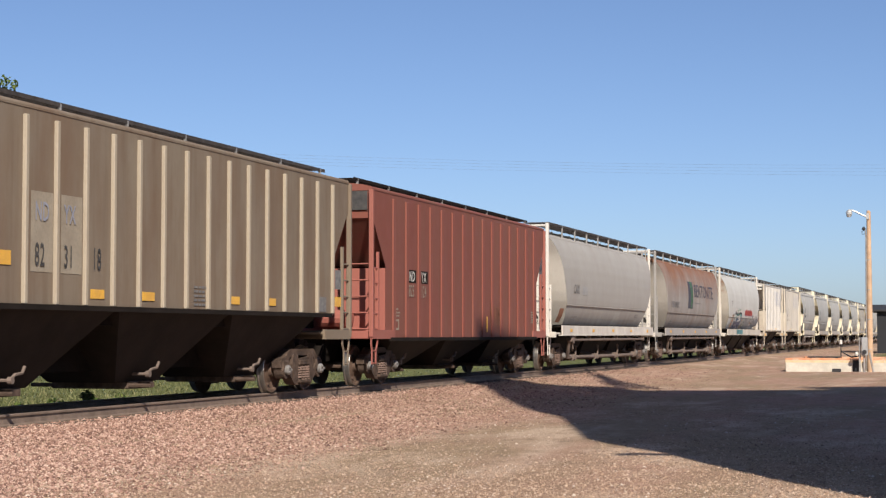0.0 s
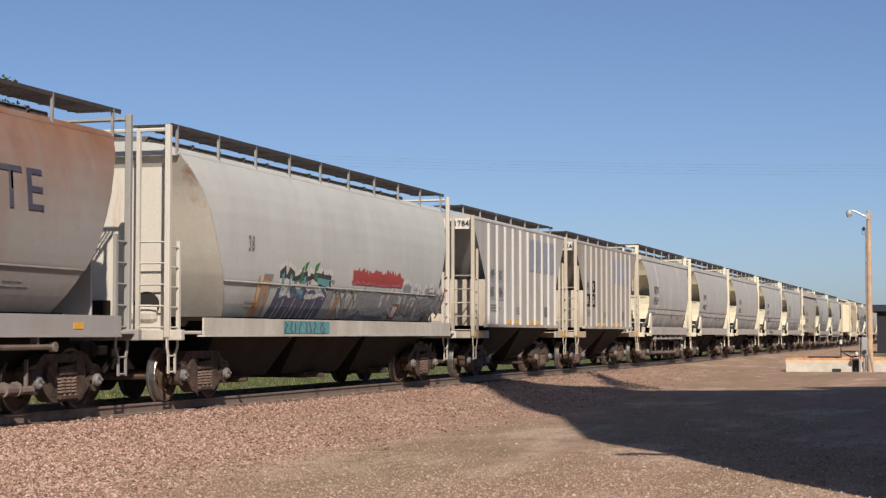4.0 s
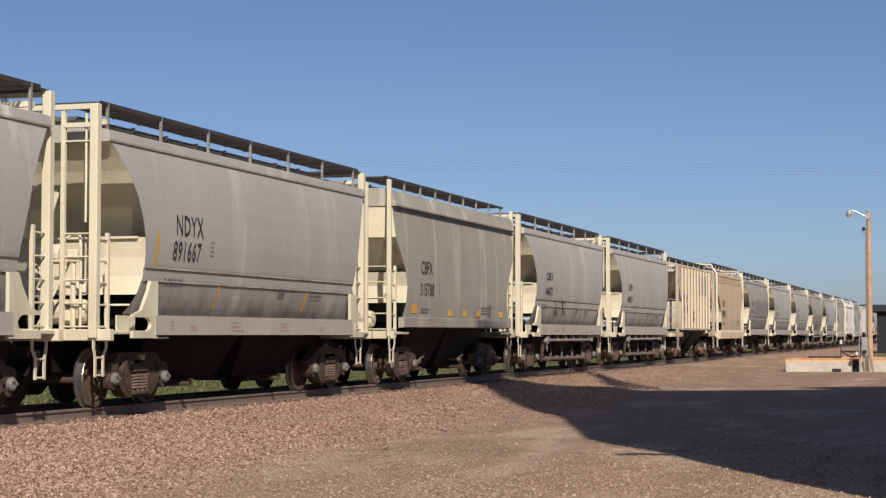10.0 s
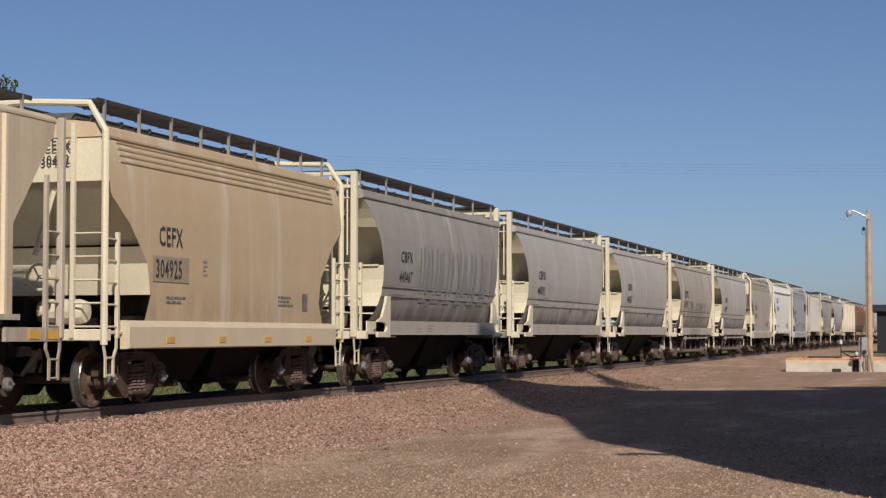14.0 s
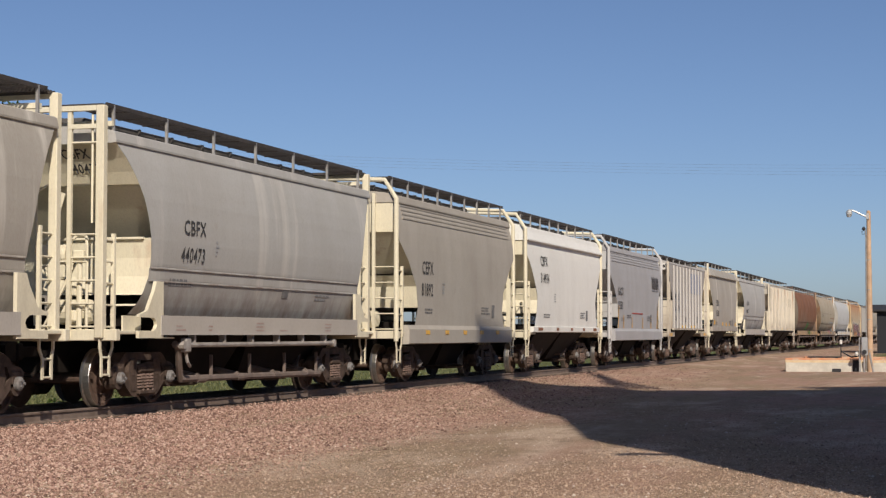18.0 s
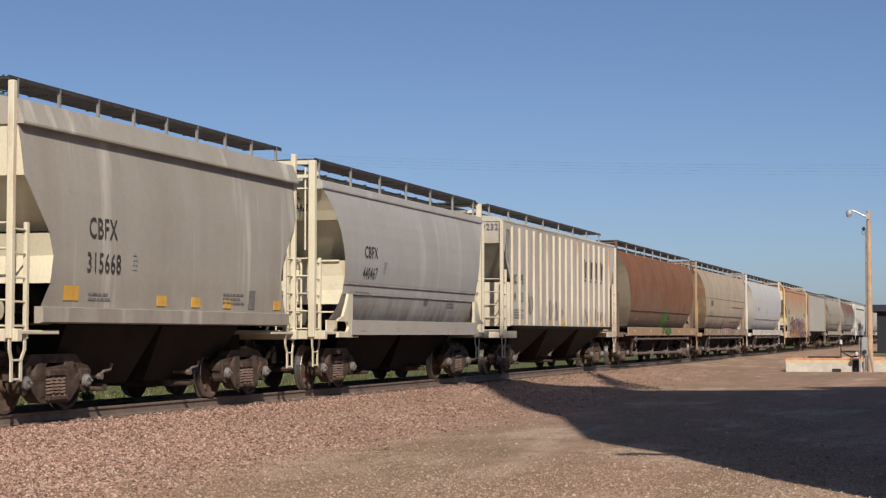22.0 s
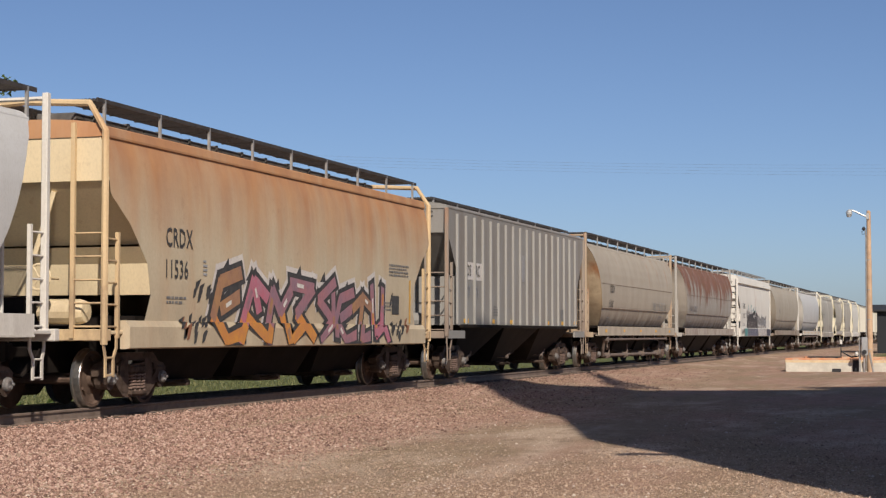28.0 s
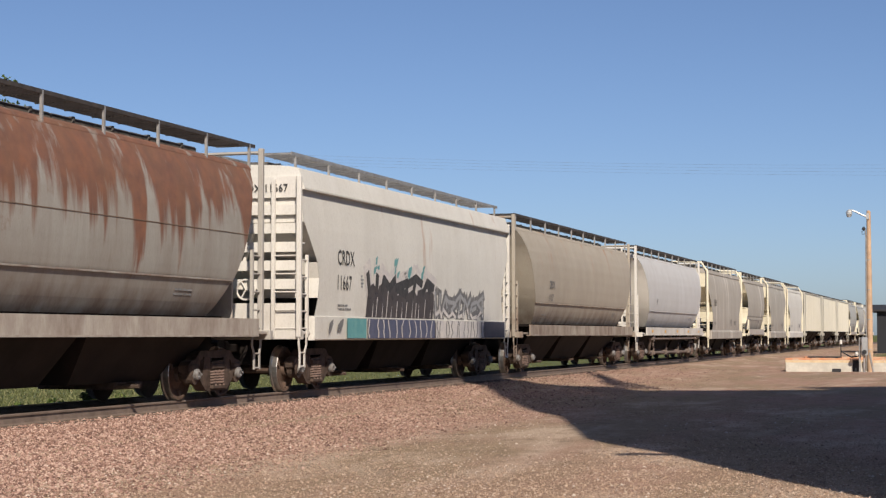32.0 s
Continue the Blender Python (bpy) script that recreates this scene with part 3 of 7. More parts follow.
def rect(y, z, w, h):
    return [(y, z), (y + w, z), (y + w, z + h), (y, z + h)]


def text_bars(car, y, z, w, rows, mat, kn, step=0.075, gap=0.012, rng=random):
    """Small print that nobody can read, as plain bars."""
    bm = bmesh.new()
    k = KINDS[kn]
    for i in range(rows):
        zz = z - step * i
        ww = w * (0.65 + 0.35 * rng.random())
        yy = y
        while yy < y + ww - 0.05:
            l = 0.06 + 0.12 * rng.random()
            x = wall_x(k, zz) + gap
            bm.faces.new([bm.verts.new(p) for p in ((x, yy, zz), (x, yy + l, zz), (x, yy + l, zz + step * 0.5), (x, yy, zz + step * 0.5))])
            yy += l + 0.03
    return tagged(part("small_print", bm, mat, car), kind="stuff")


def hopper_car(label, kn, length, body, ends, sill=None, roof=None, marks=(), ribs=0, rib_paint=None,
               bays=None, rail_posts=7, rib_size=(0.045, 0.035), cage=False, pipe=False, louvre=False, orange=False, bent_post=False, board=None, frame_paint=None, eave=0.0, raised=0.0, rib_span=None):
    """One covered hopper car. Its front corner posts stand at y = 0, its tail reaches to +y, the railhead is z = 0."""
    k = KINDS[kn]
    car = tagged(new("hopper_car"), label, "hopper car", "cars of the passing freight train")
    B = length - GAP
    sill, roof, board = sill or ends, roof or body, board or M_grate
    rails = frame_paint or ends
    half_turn = Matrix.Translation((0, B, 0)) @ Matrix.Rotation(math.pi, 4, "Z")
    part("body", shell_mesh(kn, round(B, 2)), body, car)
    part("roof", roof_mesh(kn, round(B, 2), eave), roof, car)
    for m in (Matrix.Identity(4), half_turn):
        if kn == "ribbed" or kn in DEEP:
            part("slope_sheet", end_mesh(kn, 2.69), body, car, at=m)
            part("end_sheet", end_mesh(kn, 0.0, 2.71), ends, car, at=m)
        else:
            part("end_sheet", end_mesh(kn), ends, car, at=m)
        part("end_sill", bar("esill", -1.5, 1.5, 0.0, 0.14, 1.06, 1.24), rails, car, at=m)
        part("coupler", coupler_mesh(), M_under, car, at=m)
        part("end_platform", bar("plat", -1.45, 1.45, 0.15, 1.25, 1.16, 1.22), ends, car, at=m)
        for s in (-1, 1):
            top, SX = k["top"], k["post"]
            w = 0.07 if cage else 0.05
            if bent_post:
                part("corner_post", shared(("bpost", s), lambda: tube(bmesh.new(), [(s * SX, 0, 1.0), (s * SX, 0, 4.30), (s * 1.16, 0.02, 4.74), (0, 0.02, 4.80)], 0.058, 8)), rails, car, at=m)
            else:
                part("corner_post", bar("cpost", s * SX - w, s * SX + w, -w, w, 1.1, top), rails, car, at=m)
            part("stirrup_step", stirrup_mesh(), rails, car, at=m @ Matrix.Translation((s * SX, 0.0, 0)))
            if kn == "ribbed" or kn in DEEP:
                ladder_to = 3.45 if kn == "ribbed" else 3.0
            else:
                ladder_to = 2.75
            lad = part("ladder", bar("stile2", -0.03, 0.03, -0.03, 0.03, 1.1, ladder_to, 0.0), rails, car, at=m @ Matrix.Translation((s * SX, 0.42, 0)))
            for i in range(5):
                part("rung", shared("rung_y", lambda: tube(bmesh.new(), [(0, -0.42, 0), (0, 0, 0)], 0.018, 5)), rails, lad, at=(0, 0, 1.28 + 0.34 * i))
        # ladder on the end, by the corner nearer the yard
        lad = part("ladder", bar("stile3", -0.035, 0.035, -0.03, 0.03, 1.1, k["top"] - 0.06, 0.0), rails, car, at=m @ Matrix.Translation((k["post"] - 0.55, 0.0, 0)))
        for i in ((0, 1, 2, 3, 4, 8) if cage else range(5)):
            part("rung", shared("rung_x", lambda: tube(bmesh.new(), [(0, 0, 0), (0.55, 0, 0)], 0.018, 5)), rails, lad, at=(0, 0, 1.28 + 0.36 * i))
        if cage:
            part("crossover_frame", shared("xframe", lambda: box(box(box(bmesh.new(), -1.25, 1.25, -0.05, 0.05, 4.66, 4.74), 0.67, 1.2, -0.04, 0.04, 4.38, 4.45), -1.2, 1.2, 0.36, 0.46, 4.46, 4.54)), ends, car, at=m)
            part("cross_walk", walkway_cross(), M_grate, car, at=m)
            part("brake_rigging", shared("rigging", rigging), ends, car, at=m)
            for s_, key in ((1, "web"), (-1, "web2")):
                part("bolster_web", shared(key, lambda: prism(bmesh.new(), WEB, *sorted((s_ * 1.48, s_ * 1.54)))), ends, car, at=m)
            part("slot_plate", bar("slotp", 1.30, 1.33, 0.55, 1.16, 1.22, 1.46, 0.0), ends, car, at=m)
            part("under_bar", bar("ubar", 1.40, 1.47, 1.55, 2.10, 1.09, 1.115, 0.0), ends, car, at=m)
        if kn == "tank":
            part("end_panel", bar("tankpanel", -0.95, 0.92, 0.62, 0.68, 1.22, 4.16), ends, car, at=m)
            part("drain_opening", shared("drain", lambda: lathe(bmesh.new(), [(0, 0.001), (0, 0.24), (0.015, 0.24)], (0.55, 0.60, 1.66), 20, "y")), M_dark0, car, "black round opening", at=m)
            part("roof_rail", shared("roofrail", lambda: tube(bmesh.new(), [(1.24, 0, 4.62), (-1.24, 0, 4.62)], 0.035, 6)), rails, car, at=m)
        if louvre:
            lv = part("louvre", shared("louvre", lambda: louvre_mesh()), ends, car, at=m)
    # brake gear on the leading end
    if kn not in ("ribbed", "tank") + DEEP:
        part("brake_wheel", shared("bwheel", lambda: brake_wheel()), ends, car)
    part("air_reservoir", shared("tankair", lambda: lathe(bmesh.new(), [(-0.42, 0.001), (-0.40, 0.17), (-0.3, 0.20), (0.3, 0.20), (0.40, 0.17), (0.42, 0.001)], (0.35, 0.72, 1.52), 12)), ends, car)
    part("brake_valve", bar("valve", -0.55, -0.15, 0.35, 0.7, 1.30, 1.75), M_under, car)
    # side sills
    z0, z1 = k["sill"]
    for s in (-1, 1):
        if kn in ("round", "tank"):
            e = 1.46 if kn == "round" else 0.8
            part("side_sill", bar("ss", s * 1.53 - 0.02, s * 1.53 + 0.02, e, B - e, z0, z1, 0.0), sill, car)
            part("sill_flange", bar("sf", s * 1.50 - 0.09, s * 1.50 + 0.06, e, B - e, z0 - 0.03, z0, 0.0), sill, car)
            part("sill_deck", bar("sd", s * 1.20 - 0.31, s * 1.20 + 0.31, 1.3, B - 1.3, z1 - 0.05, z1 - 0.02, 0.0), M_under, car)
        elif kn in ("bent", "wide", "long", "trough"):
            part("side_sill", shared(("flare", kn, round(B, 2), s), lambda: flare_mesh(B, s, z0, z1, kn == "bent")), sill, car)
        else:
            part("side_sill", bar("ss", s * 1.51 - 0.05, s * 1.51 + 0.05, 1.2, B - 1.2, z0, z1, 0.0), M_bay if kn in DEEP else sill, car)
            for a, b in ((0.0, 1.5), (B - 1.5, B)):
                part("end_bracket", bar("eb", s * 1.49 - 0.03, s * 1.49 + 0.03, a, b, 1.06, 1.26, 0.0), ends, car)
    # ribs
    if ribs:
        first, last = rib_span or ((1.55, B - 1.55) if kn == "ribbed" else (1.30, B - 1.30))
        span = last - first
        zr = (1.43, 4.20) if kn == "ribbed" else (k["sill"][1], 4.26)
        for s in (-1, 1):
            me = bar("rib", s * (1.47 + rib_size[1]) - rib_size[1], s * (1.47 + rib_size[1]) + rib_size[1], -rib_size[0], rib_size[0], *zr)
            for i in range(ribs):
                part("rib", me, rib_paint or body, car, at=(0, first + span * i / (ribs - 1), 0))
    # bays and gates between the trucks
    nb = bays or k["bays"]
    b0, b1 = (1.6, B - 1.6) if kn in DEEP else (2.0, B - 2.0)
    for i in range(nb):
        top = (b1 - b0) / nb
        yc = b0 + top * (i + 0.5)
        deep = kn == "ribbed" or kn in DEEP
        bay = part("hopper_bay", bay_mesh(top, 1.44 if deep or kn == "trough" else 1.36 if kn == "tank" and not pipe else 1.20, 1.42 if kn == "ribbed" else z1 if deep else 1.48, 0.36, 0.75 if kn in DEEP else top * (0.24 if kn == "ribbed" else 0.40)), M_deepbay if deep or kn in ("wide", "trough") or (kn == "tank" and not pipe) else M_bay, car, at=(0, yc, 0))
        part("outlet_gate", gate_mesh(), M_steel, bay, at=(0, 0, -0.11))
        if deep or kn in ("wide", "trough"):
            part("gate_crank", shared("crank", lambda: crank_mesh()), M_galvdirty, bay)
            part("bay_lip", bar("lip", 1.40, 1.475, -top * 0.40, top * 0.06, *((z1 - 0.045, z1 - 0.015) if kn in DEEP else (1.375, 1.405)), 0.0), ends, bay)
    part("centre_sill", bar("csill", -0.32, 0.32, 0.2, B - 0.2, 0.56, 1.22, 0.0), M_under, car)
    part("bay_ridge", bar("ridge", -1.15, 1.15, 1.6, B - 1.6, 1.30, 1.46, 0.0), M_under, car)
    if pipe:
        metal = M_galvpale if kn == "round" else M_galvdirty
        part("unloading_pipe", shared(("pipe", round(B, 2), kn), lambda: pipes(B, kn == "tank")), M_galvdirty, car)
        part("operating_shaft", shared(("shaft", round(B, 2)), lambda: shafts(B)), metal, car)
    # running boards
    zw = k["walk"] + raised
    for s in (-1, 1):
        w = part("running_board", walkway_mesh(round(B - 0.4, 2), k["board"] - 0.74, k["board"], zw, (kn, raised)), board, car, at=Matrix.Translation((0, 0.2, 0)) if s > 0 else Matrix.Translation((0, B - 0.2, 0)) @ Matrix.Rotation(math.pi, 4, "Z"))
        xo = k["board"]
        zf = k["crown"] - (0.26 if kn not in DEEP else 0.12)
        for i in range(rail_posts):
            part("board_post", bar("bp", xo - 0.022, xo + 0.022, -0.022, 0.022, zf, zw, 0.0), M_galv, w, at=(0, 0.25 + (B - 0.9) * i / (rail_posts - 1), 0))
    n = 4 if B < 13 else 6
    for i in range(n):
        l = (B - 2.0) / n
        part("hatch_cover", shared(("hatch", round(l, 2), kn), lambda: hatch_mesh(l, min(0.24, k["walk"] - k["crown"] - 0.09))), M_hatch, car, at=(0, 1.0 + l * i, k["crown"]))
    truck(car, 1.72, orange)
    truck(car, B - 1.72, orange)
    for f in marks:
        f(car, kn, B)
    return car


def rigging():
    """Brake cylinder, rods and handrails between the corner ladders of a caged end."""
    bm = bmesh.new()
    lathe(bm, [(-0.24, 0.001), (-0.24, 0.13), (-0.20, 0.16), (0.20, 0.16), (0.24, 0.13), (0.24, 0.001)], (0.30, 0.22, 2.42), 14)
    tube(bm, [(0.95, 0.06, 1.2), (0.95, 0.06, 2.55), (0.90, 0.12, 2.70), (0.72, 0.16, 2.72), (0.62, 0.10, 2.60)], 0.024, 6)
    tube(bm, [(0.80, 0.10, 1.2), (0.80, 0.10, 2.35)], 0.045, 6)
    tube(bm, [(0.45, 0.05, 2.3), (0.95, 0.05, 2.3)], 0.022, 5)
    tube(bm, [(0.20, 0.04, 1.25), (0.62, 0.30, 2.30)], 0.028, 5)
    tube(bm, [(1.05, 0.02, 2.9), (1.05, 0.02, 4.6)], 0.022, 5)
    tube(bm, [(0.05, 0.05, 1.3), (0.05, 0.05, 3.4), (0.30, 0.20, 3.6)], 0.026, 5)
    box(bm, 0.72, 0.90, 0.02, 0.16, 2.30, 2.48, 0.02)
    for p in ((0.70, 0.10, 1.45), (0.86, 0.14, 1.62), (0.66, 0.18, 1.85)):
        box(bm, p[0] - 0.07, p[0] + 0.07, p[1] - 0.06, p[1] + 0.06, p[2] - 0.09, p[2] + 0.09, 0.02)
    return bm


def hatch_mesh(l, h):
    bm = bmesh.new()
    box(bm, -0.36, 0.36, 0.004, l - 0.004, -0.06, h, 0.025)
    for f in (0.25, 0.75):
        box(bm, -0.39, 0.39, l * f - 0.03, l * f + 0.03, 0.0, h + 0.015)
    return bm


def walkway_cross():
    def build():
        bm = bmesh.new()
        for i in range(5):
            box(bm, -1.2, 1.2, -0.02 + 0.09 * i, 0.02 + 0.09 * i, 4.72, 4.77)
        return bm
    return shared("crosswalk", build)


def louvre_mesh():
    bm = bmesh.new()
    for i in range(5):
        z = 2.06 + 0.37 * i
        box(bm, -1.40, 1.40, 0.06, 0.10, z, z + 0.20)
        box(bm, -1.40, 1.40, 0.10, 0.42, z + 0.17, z + 0.20)
    box(bm, -1.42, 1.42, 0.05, 0.10, 3.88, 4.3)
    box(bm, -1.40, 1.40, 0.06, 0.12, 1.2, 1.78)
    return bm


def brake_wheel():
    bm = bmesh.new()
    c = Vector((0.30, 0.02, 2.05))
    ring = [c + Vector((0.20 * math.cos(a), 0, 0.20 * math.sin(a))) for a in [2 * math.pi * i / 18 for i in range(19)]]
    tube(bm, ring, 0.022, 6)
    for i in range(3):
        a = 2 * math.pi * i / 3
        tube(bm, [c, c + Vector((0.20 * math.cos(a), 0, 0.20 * math.sin(a)))], 0.016, 5)
    tube(bm, [c + Vector((0, 0.02, 0)), c + Vector((0, 0.6, 0))], 0.03, 6)
    tube(bm, [c + Vector((0, 0.25, 0)), (0.30, 0.30, 1.2)], 0.022, 6)
    tube(bm, [(0.12, 0.2, 2.4), (0.42, 0.25, 3.4)], 0.045, 6)
    return bm


def flare_mesh(B, s, z0, z1, flared):
    bm = bmesh.new()
    x0 = 1.50
    x1 = 1.57 if flared else 1.545      # outer face
    pts = [(x0, z1), (x1, z1 - 0.10 if flared else z1 - 0.01), (x1, z0), (x1 - 0.06, z0 - 0.02), (x0 - 0.1, z0 - 0.02), (x0 - 0.1, z1)]
    a = [bm.verts.new((x * s, 0.62, z)) for x, z in pts]
    b = [bm.verts.new((x * s, B - 0.62, z)) for x, z in pts]
    n = len(pts)
    for i in range(n):
        j = (i + 1) % n
        bm.faces.new((a[i], a[j], b[j], b[i]))
    bm.faces.new(a)
    bm.faces.new(b)
    bmesh.ops.recalc_face_normals(bm, faces=bm.faces[:])
    return bm


def pipes(B, heavy):
    """The low unloading pipe, with couplings, hangers and an elbow at its leading end."""
    bm = bmesh.new()
    y0, y1 = 2.75, B - 2.9
    tube(bm, [(1.38, y0 - 0.45, 1.00), (1.38, y0 - 0.30, 0.93), (1.30, y0 - 0.12, 0.66), (1.22, y0 + 0.10, 0.40), (1.22, y1, 0.36)], 0.062, 8)
    n = 4
    for i in range(n):
        y = y0 + 0.9 + (y1 - y0 - 1.5) * i / (n - 1)
        tube(bm, [(1.22, y - 0.16, 0.385), (1.22, y + 0.16, 0.38)], 0.085 if heavy else 0.07, 10)
        for e in (-0.17, 0.17) if heavy else ():
            tube(bm, [(1.22, y + e - 0.02, 0.385), (1.22, y + e + 0.02, 0.385)], 0.11, 10)
        tube(bm, [(1.18, y, 0.40), (0.60, y, 0.52)], 0.075, 8)
        box(bm, 1.20, 1.25, y + 0.42, y + 0.46, 0.36, 0.80)
    return bm


def shafts(B):
    """The operating shaft under the sill, on brackets, with its crank ends."""
    bm = bmesh.new()
    y0, y1 = 2.35, B - 2.7
    tube(bm, [(1.47, y0, 0.98), (1.47, y1, 0.98)], 0.042, 8)
    for y in (y0 + 0.05, y1 - 0.05):
        tube(bm, [(1.43, y, 0.98), (1.53, y, 0.98)], 0.075, 8)
    for i in range(6):
        y = y0 + 0.5 + (y1 - y0 - 1.0) * i / 5
        box(bm, 1.38, 1.50, y - 0.03, y + 0.03, 1.01, 1.17)
    box(bm, 1.40, 1.52, y0 + 0.10, y0 + 0.32, 0.86, 1.10, 0.02)
    tube(bm, [(1.46, y0 + 0.2, 0.88), (1.46, y0 + 0.28, 0.70), (1.40, y0 + 0.5, 0.62)], 0.03, 6)
    return bm


M_dark0 = simple("dark_opening", (0.02, 0.018, 0.017), (0.012, 0.011, 0.01), 5.0, 0.9)
M_hatch = simple("hatch_steel", (0.16, 0.15, 0.14), (0.09, 0.085, 0.08), 4.0, 0.7, 0.2)
M_galvdirty = simple("dusty_pipe", (0.20, 0.155, 0.135), (0.12, 0.095, 0.082), 4.0, 0.8)
M_galvpale = simple("galvanised_pipe", (0.42, 0.39, 0.365), (0.25, 0.22, 0.20), 4.0, 0.65, 0.2)

# ---- the train, car by car ----
SPEED = 16.40
GREY = (0.435, 0.433, 0.422)
P_cream = paint(CREAM, 0.25, 0.05, 0.15, low=0.22)
P_grey = paint(GREY, 0.35, 0.0, 0.22, chalk=0.3, low=0.7)
P_white = paint((0.66, 0.64, 0.60), 0.25, 0.0, 0.15, low=0.25)


def mark(text, y, z, size=0.32, mat=None, squeeze=0.72):
    return lambda car, kn, B: lettering(car, "lettering", text, y, z, size, mat or M_black, kn, squeeze)


def patch(y, z, w, h, mat, name="painted_patch"):
    return lambda car, kn, B: decal(car, name, rect(y, z, w, h), mat, kn)


def print_at(y, z, w, rows, mat=None):
    return lambda car, kn, B: text_bars(car, y if y >= 0 else B + y, z, w, rows, mat or M_dimblack, kn)


def yellows(ys, z, w=0.42, h=0.14):
    def put(car, kn, B):
        for y in ys:
            part("reflector", bar("refl", -0.004, 0.004, 0, w, 0, h, 0.0), M_yellow, car, at=(wall_x(KINDS[kn], z) + 0.01, y, z))
    return put


def sill_yellows(n, z=1.24):
    def put(car, kn, B):
        for i in range(n):
            part("reflector", bar("srefl", -0.004, 0.004, 0, 0.3, 0, 0.10, 0.0), M_yellow, car, at=(1.556 if kn != "bent" else 1.576, 1.9 + (B - 4.2) * i / max(1, n - 1), z))
    return put


def sill_bricks(car, kn, B):
    """Dull red-brown reflectors, two long and three short, along a shallow sill."""
    for y, w in ((1.2, 0.55), (3.6, 0.28), (5.6, 0.28), (7.4, 0.28), (B - 1.7, 0.5)):
        part("reflector", bar("brefl", -0.004, 0.004, 0, w, 0, 0.09, 0.0), M_brown, car, at=(1.552, y, 1.28))


def scribble(y, z, w, h, mat, seed, strokes=6, r=0.03):
    """Thin spray lines on the wall."""
    def put(car, kn, B):
        rng = random.Random(seed)
        k = KINDS[kn]
        bm = bmesh.new()
        for i in range(strokes):
            yy = y + w * (i + 0.2) / strokes
            a, ph = 0.3 + 0.25 * rng.random(), rng.random() * 6
            last = None
            for j in range(15):
                t = j / 14
                py = yy + (w / strokes) * (0.5 + 0.75 * math.sin(ph + 5.5 * t * (0.7 + a)))
                pz = z + h * (0.5 + 0.5 * math.sin(ph * 1.7 + 7 * t * a * 2.2))
                x = skin_x(k, pz) + 0.012
                d = (bm.verts.new((x, py - r, pz)), bm.verts.new((x, py + r, pz + r)))
                if last:
                    bm.faces.new((last[0], last[1], d[1], d[0]))
                last = d
        part("spray_line", bm, mat, car)
    return put


STROKES = (
    ((0.92, 0.98), (0.24, 0.84), (0.04, 0.34), (0.48, 0.00), (1.00, 0.12)), ((0.30, 0.46), (0.88, 0.64)),
), (
    ((0.00, 0.00), (0.42, 1.00), (0.72, 0.52)), ((0.30, 0.38), (1.00, 0.03)), ((0.52, 0.96), (0.98, 0.74)),
), (
    ((0.08, 0.00), (0.18, 0.96), (0.58, 0.58), (0.96, 1.00)), ((0.60, 0.56), (0.92, -0.02)),
), (
    ((-0.02, 0.88), (0.92, 0.82), (0.28, 0.42), (0.98, 0.04)), ((0.06, 0.02), (0.50, 0.26)),
), (
    ((0.88, 1.02), (0.08, 0.70), (0.84, 0.36), (0.16, 0.00)), ((0.80, 0.80), (0.98, 0.10)),
), (
    ((0.05, 1.00), (0.28, 0.10), (0.74, 0.30), (0.70, 0.96)), ((0.74, 0.30), (1.04, -0.02)),
), (
    ((-0.04, 0.74), (0.50, 1.00), (1.02, 0.78)), ((0.50, 0.94), (0.38, 0.02), (0.86, 0.12)),
)


